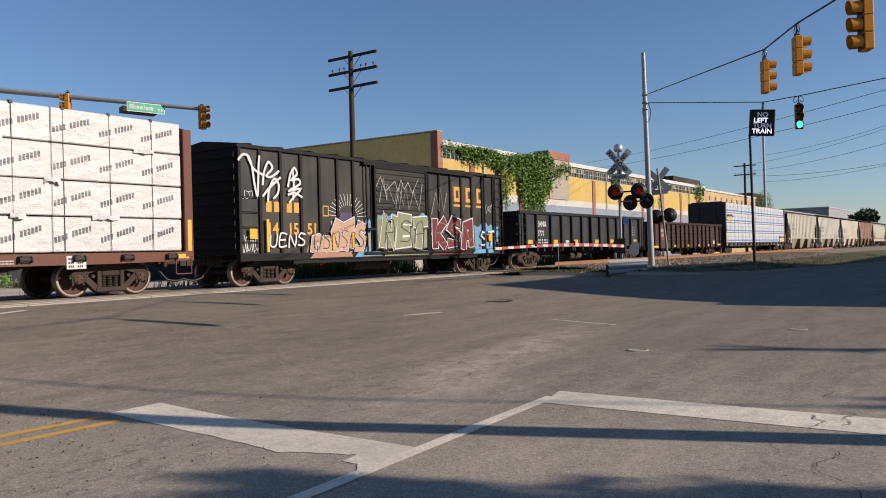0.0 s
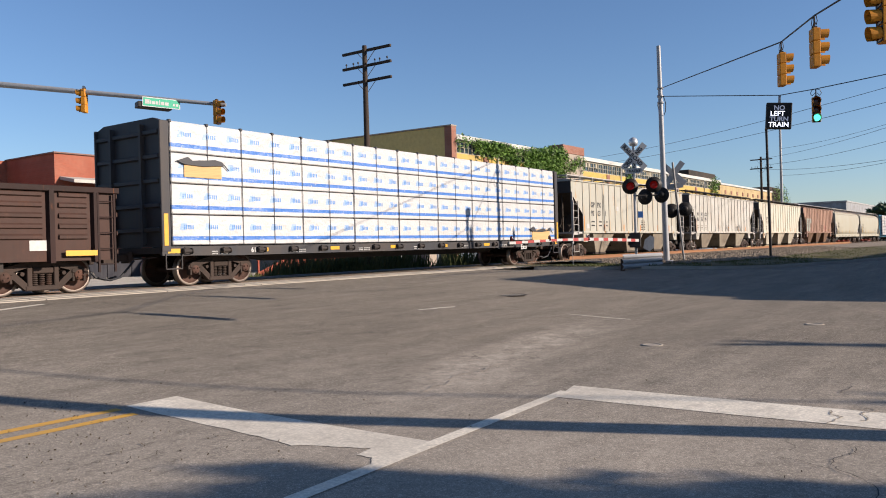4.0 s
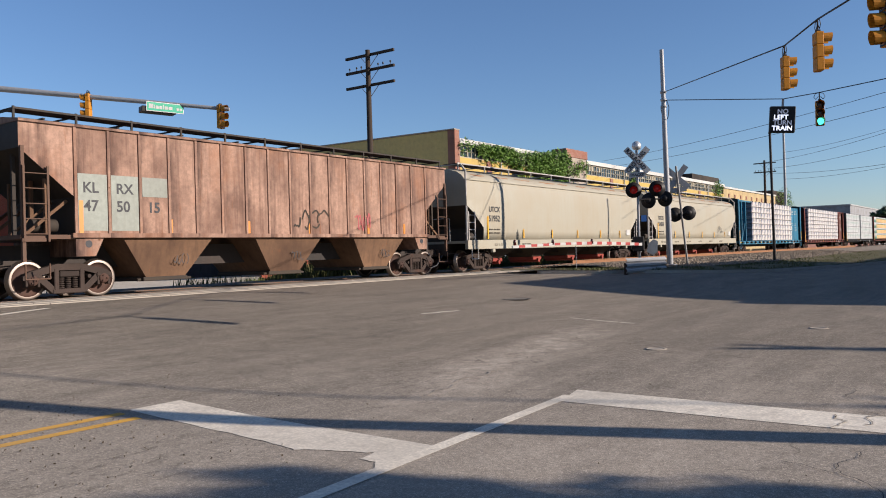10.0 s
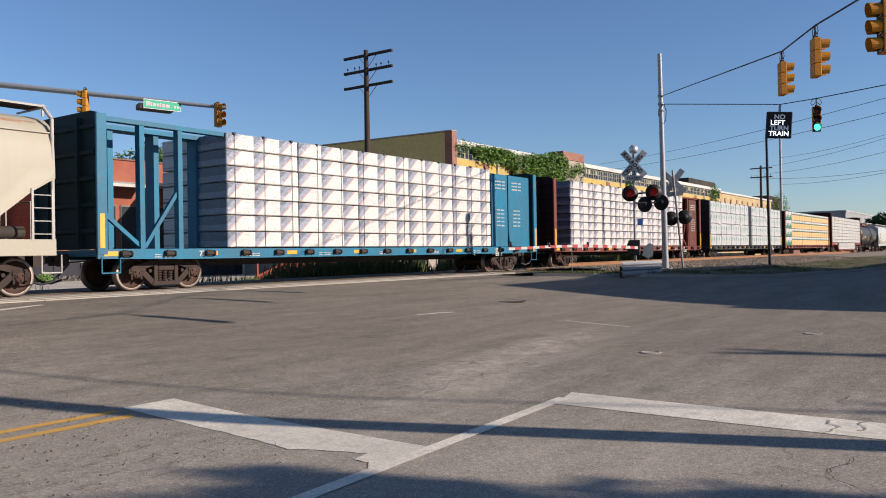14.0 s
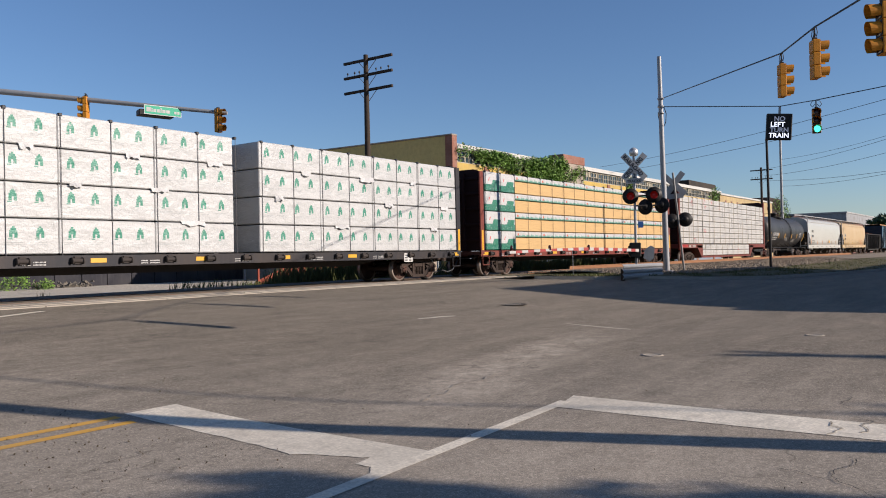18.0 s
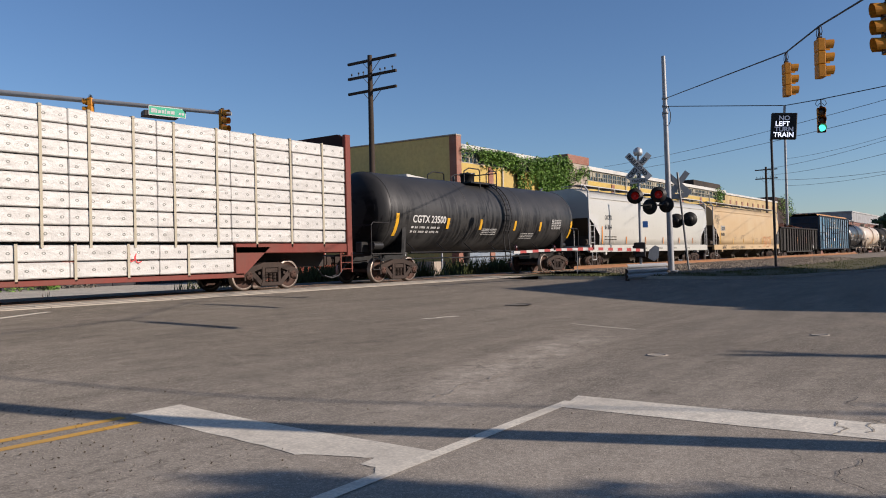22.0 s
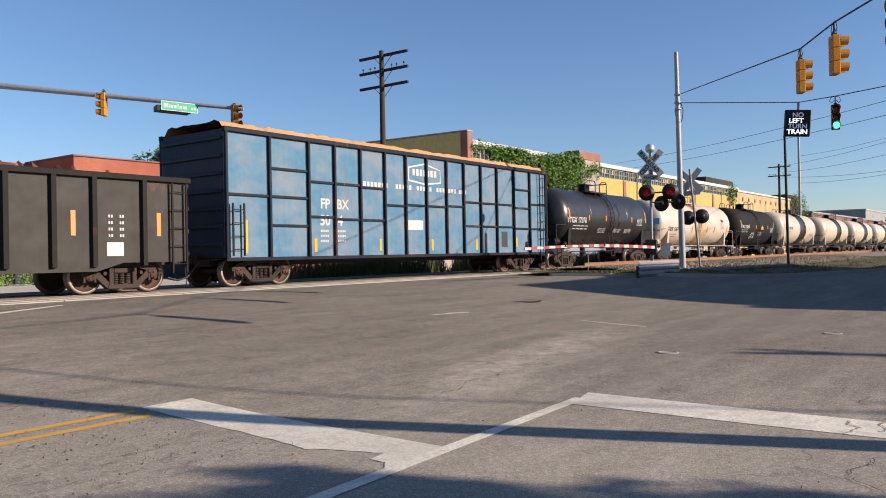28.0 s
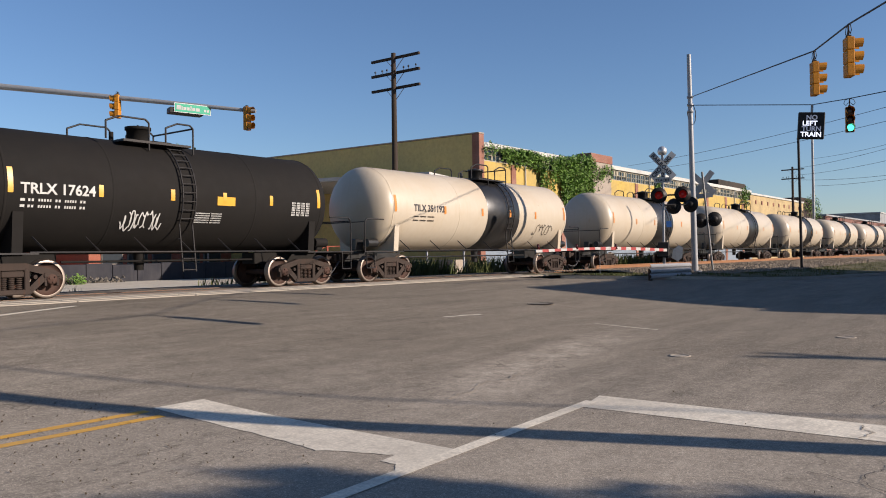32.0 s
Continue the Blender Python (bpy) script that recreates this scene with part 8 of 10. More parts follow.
    grm2 = paint("gondola_grimy_trim", (0.0145, 0.0125, 0.0106), dirt=(0.0079, 0.0073, 0.0059), dirt_amount=0.5, rust=0.2, rough=0.75)
    car, y = gondola(379.2, 16.2, 0.78, 3.0, grm, grm2, [0.9, 2.2, 3.3, 4.35, 5.35, 6.4, 7.4, 8.4, 9.42, 10.4, 11.42, 12.5, 13.5, 14.85], "grimy dark grey gondola car heaped with scrap", 0.7, belly=0.2)
    reflectors(car, M_ORANGE, [(x, 1.75, 0.12, 0.6) for x in (2.6, 6.9, 10.9, 13.0, 15.3)], y - 0.006)
    bars(car, M_WHITE, 13.85, 0.95, (0.45,), 0.34, 0.1, y - 0.004)
    bars(car, M_WHITE, 13.9, 1.9, (0.14, 0.0, 0.14), 0.07, 0.08, y - 0.004, 4, 0.16)
    scrap = thing("scrap_heap", "heap of rusty scrap metal in a gondola car", "scrap metal", pose(379.2, YT, 0))
    CARS.append((scrap, 379.2))
    rustm = paint("scrap_rust", (0.132, 0.0528, 0.0297), dirt=(0.033, 0.0231, 0.0198), dirt_amount=0.6, rough=0.85)
    rnd = random.Random(9)
    for i in range(70):
        x = rnd.uniform(1.2, 14.2)
        top = 3.0 + 0.5 * math.sin(math.pi * min(1, max(0, (x - 0.3) / 9.0))) * rnd.uniform(0.5, 1.0)
        q = Shape()
        w, d, h = rnd.uniform(0.5, 1.6), rnd.uniform(0.2, 0.8), rnd.uniform(0.05, 0.3)
        q.box(-w / 2, w / 2, -d / 2, d / 2, -h / 2, h / 2, 0.01)
        if i % 3 == 0:
            q.box(-w / 2, -w / 2 + 0.06, -d / 2, d / 2, -h / 2, h / 2 + 0.3)
        part("scrap_piece", q, rustm, scrap, at=pose(x, rnd.uniform(-0.55, 0.55), top - 0.25, rnd.uniform(-40, 40), rnd.uniform(-40, 40), rnd.uniform(0, 180)))

    chip_car(396.6, 18.2)

    car, r, zc = tank_car(415.75, 12.1, 1.47, tk_gloss, tk_gloss, "black tank car with orange reflectors and ladder", 1.6, 10.5, 5.6, dkrail)
    tank_text(car, r, zc, "VTGX 17376", 0.38, M_WHITE, 1.2, 2.28, 0.008)
    tank_bars(car, r, zc, M_WHITE, 1.85, 2.1, (0.3, 0.35, 0.4, 0.3), 0.06, 0.08, 2, 0.15)
    for x in (4.7, 6.6, 8.0):
        tank_bars(car, r, zc, M_WHITE, x, 2.0, (0.5, 0.35), 0.03, 0.04, 4, 0.06)
    tank_bars(car, r, zc, M_WHITE, 9.5, 2.6, (0.15, 0.15, 0.15, 0.15), 0.04, 0.04, 6, 0.07)
    rusty_rail = paint("rusty_cream_rail", (0.42, 0.37, 0.3), dirt=(0.25, 0.12, 0.05), dirt_amount=0.6, rust=0.5, rough=0.6)
    car, r, zc = tank_car(428.65, 14.3, 1.45, stained_tank("tank_cream_stained", 7.1, 9.5), crail, "cream tank car stained with rust round the ladder", 1.65, 12.65, 6.5, rusty_rail, marks=(3.82, 5.82, 8.75, 10.26, 13.0), steps=0.56, over=1.45)
    tank_text(car, r, zc, "TAEX 1247", 0.36, M_BLACKTXT, 1.54, 2.02, 0.008)
    tank_bars(car, r, zc, undr, 1.6, 1.8, (0.3, 0.35, 0.4, 0.3), 0.05, 0.08, 2, 0.14)
    tank_bars(car, r, zc, undr, 11.6, 2.75, (0.5,), 0.18, 0.04, 1, 0.1)
    tank_bars(car, r, zc, undr, 11.6, 2.62, (0.3, 0.25), 0.03, 0.05, 6, 0.07)
    tank_tag(car, r, zc, undr, 4.2, 1.75, 0.5, 0.35, 5, 71, 0.011)
    tank_tag(car, r, zc, undr, 8.6, 1.5, 1.3, 0.25, 6, 72, 0.011)
    tank_bars(car, r, zc, M_YELLOW, 7.9, 1.85, (0.3, 0.25, 0.2), 0.06, 0.06, 2, 0.11)
    car, r, zc = tank_car(443.65, 12.2, 1.47, tk_matt, tk_matt, "black tank car with a white graffiti tag", 1.6, 10.5, 5.4, dkrail, strips=M_YELLOW)
    tank_text(car, r, zc, "TRLX 17624", 0.34, M_WHITE, 1.62, 2.42, 0.008)
    tank_bars(car, r, zc, M_WHITE, 1.62, 2.24, (0.1, 0.16, 0.32, 0.15, 0.3, 0.16), 0.06, 0.07, 2, 0.14)
    q = tank_bars(car, r, zc, M_YELLOW, 6.9, 2.35, (0.6,), 0.24, 0.0, 1, 0.1, "placard")
    tank_tag(car, r, zc, M_WHITE, 4.1, 1.62, 1.15, 0.5, 9, 81, 0.03)
    tank_bars(car, r, zc, M_WHITE, 6.2, 2.1, (0.5, 0.35), 0.03, 0.04, 5, 0.06)
    tank_bars(car, r, zc, M_WHITE, 9.6, 2.5, (0.15, 0.15, 0.15, 0.15), 0.05, 0.04, 6, 0.07)
    for i, u0 in enumerate((456.4, 473.7, 491.0, 508.3, 525.6, 542.9, 560.2)):
        car, r, zc = tank_car(u0, 15.2, 1.5, cre, tk_gloss, "cream tank car with a black band round its middle", 1.8, 13.4, 8.4, dkrail, band=(7.3, 9.7))
        if i == 0:
            tank_text(car, r, zc, "TILX 351192", 0.34, M_BLACKTXT, 2.6, 2.5, 0.008)
            tank_bars(car, r, zc, undr, 2.6, 2.28, (0.3, 0.35, 0.4), 0.05, 0.08, 2, 0.14)
            tank_tag(car, r, zc, undr, 11.0, 1.7, 1.6, 0.5, 6, 91, 0.03)


build_train()

build_markings()
build_track()
build_verges()

# ---- poles, wires, signals ----
M_POLEWOOD = paint("pole_wood", (0.055, 0.04, 0.03), dirt=(0.03, 0.025, 0.02), dirt_amount=0.5, rough=0.9, grain=14)
M_SIGYELLOW = paint("signal_yellow", (0.5, 0.2, 0.014), dirt=(0.24, 0.1, 0.02), dirt_amount=0.35, rough=0.5)
M_WIRE = plain("wire_black", (0.015, 0.015, 0.017), 0.6)
M_BLACKPAINT = paint("black_paint", (0.0132, 0.0132, 0.0139), dirt_amount=0.15, rough=0.5)
M_LENS = plain("dark_lens", (0.03, 0.012, 0.01), 0.15)
M_GREENLIT = plain("green_lens_lit", (0.05, 0.6, 0.4), 0.3, emit=(0.1, 1.0, 0.62), power=1.3)
M_REDLIT = plain("red_lens_lit", (0.22, 0.012, 0.012), 0.25, emit=(1.0, 0.03, 0.02), power=0.035)
M_REDDIM = plain("red_lens", (0.0462, 0.0053, 0.0053), 0.2)


NEAR = Matrix.Translation((0, 0, 0.85)) @ Matrix.Scale(0.82, 4) @ Matrix.Translation((0, 0, -0.85))      # the corner by the gate, drawn in towards the street


def facing(x, y, z, dx, dy):
    """A pose at a place whose -y side looks along (dx, dy)."""
    return pose(x, y, z, 0, 0, math.degrees(math.atan2(dy, dx)) + 90)


def traffic_signal(x, y, z, dx, dy, green=False, hang=0.35, label="yellow three-lamp traffic signal hanging from a span wire", size=1.0):
    """z: bottom of the housing."""
    at = facing(x, y, z, dx, dy)
    if hang > 0.3:
        at = NEAR @ at @ Matrix.Scale(size, 4)
    t = thing("traffic_signal", label, "traffic light", at, "traffic signals")
    for i in range(3):
        zz = 0.355 * (2 - i)
        s = Shape()
        s.box(-0.17, 0.17, -0.1, 0.1, zz, zz + 0.35, 0.02)
        part("lamp_housing", s, M_SIGYELLOW, t)
        v = Shape()
        n = 14
        a0 = [math.pi * (-0.25 + 1.5 * k / n) for k in range(n + 1)]
        v.loft([[(0.152 * math.cos(a), -0.1, zz + 0.175 + 0.152 * math.sin(a)) for a in a0], [(0.158 * math.cos(a), -0.36 + 0.06 * (1 - math.sin(a)) / 2, zz + 0.175 + 0.158 * math.sin(a)) for a in a0]], closed=False, caps=False)
        v.loft([[(0.148 * math.cos(a), -0.1, zz + 0.175 + 0.148 * math.sin(a)) for a in a0], [(0.154 * math.cos(a), -0.36 + 0.06 * (1 - math.sin(a)) / 2, zz + 0.175 + 0.154 * math.sin(a)) for a in a0]], closed=False, caps=False)
        part("visor", v, M_SIGYELLOW, t)
        l = Shape()
        l.lathe([(-0.13, 0.0), (-0.125, 0.08), (-0.105, 0.145)], "Y", (0, 0, zz + 0.175), 18)
        part("lens", l, M_GREENLIT if green and i == 2 else M_LENS, t, "lit green lens" if green and i == 2 else "")
        face = Shape()
        face.box(-0.155, 0.155, -0.106, -0.099, zz + 0.012, zz + 0.338)
        part("face_plate", face, M_BLACKPAINT, t, "black face round the lens")
    h = Shape()
    h.tube((0, 0, 1.06), (0, 0, 1.06 + hang), 0.025, n=8)
    h.box(-0.06, 0.06, -0.06, 0.06, 1.06, 1.13, 0.01)
    part("hanger", h, M_UNDER, t)
    c = Shape()
    for k in (-1, 1):
        c.chain([(k * 0.03, 0, 1.06 + hang), (k * 0.16, 0, 1.02 + hang), (k * 0.22, 0, 0.88 + hang), (k * 0.14, 0, 0.78 + hang), (k * 0.04, 0, 0.9 + hang)], 0.012, 6)
    part("cable_loop", c, M_WIRE, t)
    return t


def cable(name, label, pts, r, sag=0.0, n=10, mat=None):
    s = Shape()
    for a, b in zip(pts, pts[1:]):
        q = []
        for i in range(n + 1):
            f = i / n
            q.append((a[0] + (b[0] - a[0]) * f, a[1] + (b[1] - a[1]) * f, a[2] + (b[2] - a[2]) * f - sag * 4 * f * (1 - f)))
        s.chain(q, r, 5)
    return tagged(part(name, s, mat or M_WIRE), label, "cable")


def span_wires():
    pole = thing("signal_pole", "tall silver steel pole holding two span wires", "pole", NEAR @ pose(39.43, 14.4, -0.12))
    s = Shape()
    s.tube((0, 0, -0.15), (-0.13, 0.08, 10.86), 0.16, 0.1, 18)
    part("shaft", s, M_GALV, pole)
    for z in (8.72, 8.33, 8.0):
        c = Shape()
        c.lathe([(z - 0.05, 0.125), (z - 0.05, 0.155), (z + 0.05, 0.155), (z + 0.05, 0.125)], "Z", (-0.1, 0.06, 0), 16)
        part("clamp", c, M_GALV, pole)
    c = Shape()
    c.chain([(-0.1, -0.1, 8.3), (-0.35, -0.3, 7.9), (-0.3, -0.25, 7.5), (-0.1, -0.1, 7.35)], 0.02, 6)
    c.chain([(-0.1, 0.1, 8.3), (0.15, 0.3, 7.95), (0.1, 0.2, 7.5), (-0.1, 0.06, 7.35)], 0.02, 6)
    part("drip_loop", c, M_WIRE, pole)
    b = Shape()
    b.box(-0.3, 0.3, -0.3, 0.3, -0.05, 0.06, 0.02)
    part("base_plate", b, M_GALV, pole)
    return pole


WIRE_A = (22.67, 5.00, 6.09)
WIRE_B = (19.72, 3.63, 5.88)
WIRE_C = (16.00, 1.81, 5.46)
WIRE_S = (38.9, 8.7, 7.43)
WIRE_G = (37.14, 6.85, 7.21)


def span_things():
    a = (39.33, 14.42, 8.6)
    A, B, C = WIRE_A, WIRE_B, WIRE_C
    cable("span_wire", "black span wire carrying traffic signals", [NEAR @ Vector(q) for q in (a, A, B, C, (C[0] - 8.5, C[1] - 3.2, C[2] + 0.6))], 0.017)
    cable("span_wire", "thin black span wire carrying a sign and a signal", [NEAR @ Vector(q) for q in ((39.33, 14.42, 8.2), WIRE_S, WIRE_G, (37.6, 3.57, 7.58), (39.0, -9.0, 8.6))], 0.017)
    traffic_signal(A[0], A[1], A[2] - 1.42 * 0.828, 0.5, -0.866, size=0.828)
    traffic_signal(B[0], B[1], B[2] - 1.42 * 0.828, 0.5, -0.866, size=0.828)
    traffic_signal(C[0], C[1], C[2] - 1.065 * 1.145, -0.5, 0.866, size=0.859)
    traffic_signal(WIRE_G[0], WIRE_G[1], WIRE_G[2] - 1.42, -1, -0.35, True)
    # blank-out sign
    x, y, z = WIRE_S
    t = thing("warning_sign", "black lit sign forbidding turns, hung on a span wire", "sign", NEAR @ facing(x, y, z, -0.93, -0.36) @ pose(0, 0, 0, 0, 4, 0) @ pose(0, 0, -1.55))
    s = Shape()
    s.box(-0.55, 0.55, -0.12, 0.12, 0, 1.2, 0.03)
    part("housing", s, M_BLACKPAINT, t)
    s = Shape()
    s.box(-0.05, 0.05, -0.03, 0.03, 1.2, 1.55)
    part("hanger", s, M_GALV, t)
    lit = plain("sign_letters_lit", (0.8, 0.8, 0.85), 0.5, emit=(0.9, 0.92, 1.0), power=0.9)
    dim = plain("sign_letters_dim", (0.35, 0.37, 0.42), 0.5, emit=(0.8, 0.85, 1.0), power=0.12)
    for txt, zz, m, x0 in (("NO", 0.86, dim, -0.24), ("LEFT", 0.6, lit, -0.38), ("TURN", 0.35, dim, -0.4), ("TRAIN", 0.1, lit, -0.44)):
        letters(txt, 0.3, m, t, pose(x0, -0.125, zz), "sign_text", bold=0.006)
    p = thing("sign_post", "slim black steel post in the grass", "post", pose(43.8, 10.44, -0.1))
    s = Shape()
    s.tube((0, 0, -0.1), (-0.06, 0.04, 6.62), 0.072, 0.062, 14)
    part("shaft", s, M_BLACKPAINT, p)
    s = Shape()
    s.lathe([(6.62, 0.062), (6.67, 0.09), (6.74, 0.055), (6.78, 0.0)], "Z", (-0.06, 0.04, 0), 12)
    part("finial", s, M_BLACKPAINT, p)


def crossbuck(mast, z, back=False):
    blade = Shape()
    blade.box(-0.6, 0.6, -0.012, 0.012, -0.115, 0.115)
    wm = paint("sign_white", (0.475, 0.469, 0.449), dirt_amount=0.2, rough=0.5) if not back else M_GALV
    for k, txt in ((48, "CROSSING"), (-48, "RAILROAD")):
        y = -0.09 if k > 0 else -0.12
        b = part("crossbuck_blade", blade.mesh("crossbuck_blade", wm), None, mast, at=pose(0, y, z) @ pose(0, 0, 0, 0, -k, 0) @ Matrix.Scale(1.28, 4))
        if not back:
            letters(txt, 0.2, M_BLACKTXT, b, pose(-0.54, -0.016, -0.07), "sign_text", bold=0.006, font_x=1.0)


def lamp_unit(mast, x, y, z, turn, lens):
    s = Shape()
    s.lathe([(0.0, 0.0), (0.0, 0.31), (-0.02, 0.315), (-0.02, 0.0)], "Y", n=24)
    d = part("lamp_target", s, M_BLACKPAINT, mast, "round black signal backplate", pose(x, y, z, 0, 0, turn) @ Matrix.Scale(1.2, 4))
    s = Shape()
    s.lathe([(-0.02, 0.15), (-0.05, 0.12), (-0.06, 0.0)], "Y", n=20)
    part("lens", s, lens, d, "red signal lens")
    s = Shape()
    a0 = [math.pi * (-0.1 + 1.2 * k / 12) for k in range(13)]
    s.loft([[(0.16 * math.cos(a), -0.02, 0.16 * math.sin(a)) for a in a0], [(0.17 * math.cos(a), -0.3, 0.17 * math.sin(a)) for a in a0]], closed=False, caps=False)
    part("hood", s, M_BLACKPAINT, d)
    s = Shape()
    s.lathe([(0.0, 0.14), (0.1, 0.13), (0.14, 0.05), (0.14, 0.0)], "Y", n=16)
    part("lamp_case", s, M_BLACKPAINT, d)


def crossing_signals():
    m = thing("crossing_signal", "railroad crossing mast with crossbuck, red flashers and gate", "crossing signal", NEAR @ facing(36.3, 14.73, -0.1, -0.9, -0.43))
    s = Shape()
    s.tube((0, 0, -0.15), (0, 0, 5.75), 0.062, n=14)
    part("mast", s, M_GALV, m)
    s = Shape()
    s.lathe([(5.55, 0.0), (5.58, 0.17), (5.7, 0.22), (5.86, 0.2), (5.95, 0.1), (5.98, 0.0)], "Z", n=20)
    part("bell", s, paint("bell_silver", (0.55, 0.55, 0.54), rough=0.35, metal=0.5, dirt_amount=0.2), m, "round silver bell")
    crossbuck(m, 5.05)
    s = Shape()
    s.box(-0.4, 0.4, -0.1, -0.075, 4.25, 4.5)
    pl = part("track_count_sign", s, paint("sign_white_small", (0.462, 0.455, 0.436), dirt_amount=0.2, rough=0.5), m)
    letters("TRACKS", 0.17, M_BLACKTXT, pl, pose(-0.34, -0.104, 4.31), "sign_text", bold=0.005)
    s = Shape()
    s.box(-0.1, 0.12, -0.1, -0.075, 4.5, 4.78)
    p2 = part("track_count_sign", s, M_WHITE, m)
    letters("2", 0.28, M_BLACKTXT, p2, pose(-0.07, -0.104, 4.53), "sign_text", bold=0.01)
    s = Shape()
    s.tube((-0.3, 0, 3.65), (0.95, 0, 3.68), 0.04, n=10)
    s.tube((0, 0, 3.2), (1.3, 0.5, 3.22), 0.04, n=10)
    s.box(-0.12, 0.12, -0.1, 0.1, 3.4, 3.7, 0.02)
    part("lamp_arm", s, M_BLACKPAINT, m)
    lamp_unit(m, -0.2, -0.12, 3.65, 0, M_REDLIT)
    lamp_unit(m, 0.88, -0.12, 3.68, 0, M_REDLIT)
    lamp_unit(m, 0.5, 0.35, 3.15, 150, M_REDDIM)
    lamp_unit(m, 1.28, 0.5, 3.22, 150, M_REDDIM)
    s = Shape()
    s.box(0.12, 0.36, -0.13, -0.1, 2.15, 2.45)
    part("notice", s, plain("notice_blue", (0.0528, 0.165, 0.429), 0.5), m, "small blue notice")
    s = Shape()
    s.box(-0.3, 0.22, -0.32, 0.22, 0.75, 1.45, 0.04)
    s.box(-0.36, -0.26, -0.2, 0.1, 0.85, 1.3, 0.02)
    part("gate_mechanism", s, M_BLACKPAINT, m)
    s = Shape()
    s.prism([(0.32, 0.72), (0.6, 0.55), (0.8, 0.7), (0.84, 1.2), (0.66, 1.3), (0.4, 1.1)], "Y", -0.22, -0.1)
    part("counterweight", s, paint("counterweight_grey", (0.363, 0.363, 0.35), dirt_amount=0.3, rough=0.5), m)
    g = thing("gate_arm", "lowered crossing gate arm striped red and white", "barrier", NEAR @ pose(36.15, 14.5, 0.98) @ Matrix.Rotation(math.atan2(1.45, -9.45), 4, "Z"))
    red = plain("gate_red", (0.3, 0.02, 0.016), 0.55)
    whm = plain("gate_white", (0.4, 0.385, 0.36), 0.55)
    L = 9.6
    n = 25
    for i in range(n):
        x0, x1 = L * i / n, L * (i + 1) / n
        h = 0.066 if i < 14 else 0.052
        zb = 0.10 * math.sin(math.pi * i / n)
        s = Shape()
        s.box(x0, x1 - 0.002, -0.025, 0.025, zb - h, zb + h)
        part("stripe", s, red if i % 2 else whm, g)
    for x in (4.2, 7.0, 9.45):
        s = Shape()
        s.lathe([(0.1, 0.05), (0.18, 0.06), (0.26, 0.05), (0.29, 0.0)], "Z", (x, 0, 0), 12)
        s.box(x - 0.06, x + 0.06, -0.04, 0.04, 0.07, 0.11)
        part("gate_lamp", s, M_REDDIM, g, "small red gate lamp")
    s = Shape()
    s.tube((5.4, 0, 0), (5.4, 0, -0.96), 0.012, n=6)
    part("drop_rod", s, M_GALV, g)
    # second mast, seen from behind
    m2 = thing("crossing_signal", "railroad crossing mast turned away, black lamp backs", "crossing signal", NEAR @ facing(41.0, 14.05, -0.1, 0.9, 0.43) @ pose(0, 0, 0, 0, 5.0, 0))
    s = Shape()
    s.tube((0, 0, -0.2), (0, 0, 5.1), 0.055, n=12)
    part("mast", s, paint("mast_grey", (0.198, 0.198, 0.191), rough=0.5, metal=0.4), m2)
    crossbuck(m2, 4.5, True)
    s = Shape()
    s.box(-0.4, 0.4, -0.06, -0.04, 3.75, 4.0)
    part("track_count_sign", s, M_GALV, m2)
    s = Shape()
    s.tube((-0.38, 0, 2.62), (0.38, 0, 2.62), 0.04, n=10)
    part("lamp_arm", s, M_BLACKPAINT, m2)
    lamp_unit(m2, -0.36, -0.1, 2.62, 0, M_REDDIM)
    lamp_unit(m2, 0.32, -0.1, 2.62, 0, M_REDDIM)
    # guard rail in front of the gate
    gr = thing("guard_rail", "short corrugated steel guard rail", "guard rail", NEAR @ pose(32.9, 14.0, -0.40))
    s = Shape()
    prof = [(0.0, 0.12), (-0.07, 0.19), (-0.07, 0.27), (0.0, 0.34), (-0.07, 0.41), (-0.07, 0.49), (0.0, 0.56), (-0.07, 0.63), (-0.07, 0.7), (0.0, 0.77)]
    s.loft([[(x, y - 0.05 * x, z) for y, z in prof] + [(x, y - 0.05 * x + 0.012, z) for y, z in reversed(prof)] for x in (0.0, 1.4, 2.8, 4.2)])
    part("rail", s, M_GALV, gr)
    for x in (0.3, 2.1, 3.9):
        s = Shape()
        s.box(x - 0.06, x + 0.06, 0.05 - 0.05 * x, 0.2 - 0.05 * x, -0.05, 0.58, 0.01)
        part("post", s, M_POLEWOOD, gr)


def utility_pole(x, y, top, arms, label, lean=0.0, arm_len=3.0, turn=0.0, radius=0.17):
    p = thing("utility_pole", label, "utility pole", pose(x, y, -0.05 if y > 15 else -0.65, 0, lean, turn))
    s = Shape()
    s.tube((0, 0, -0.15), (0, 0, top), radius, radius * 0.65, 14)
    part("shaft", s, M_POLEWOOD, p)
    for z in arms:
        s = Shape()
        s.box(0.06, 0.18, -arm_len / 2, arm_len / 2, z - 0.06, z + 0.06, 0.01)
        a = part("crossarm", s, M_POLEWOOD, p)
        for k in (-1, 1):
            b = Shape()
            b.beam((0.12, k * 0.55, z - 0.05), (0.1, 0, z - 0.6), 0.035, 0.012)
            part("brace", b, M_UNDER, a)
            for f in (0.35, 0.55, 0.85):
                b = Shape()
                b.tube((0.12, k * f * arm_len / 2, z + 0.06), (0.12, k * f * arm_len / 2, z + 0.18), 0.015, n=6)
                b.lathe([(z + 0.16, 0.02), (z + 0.18, 0.045), (z + 0.24, 0.04), (z + 0.27, 0.0)], "Z", (0.12, k * f * arm_len / 2, 0), 8)
                if z == arms[1] if len(arms) > 1 else False:
                    part("insulator", b, M_WIRE, a)
    return p


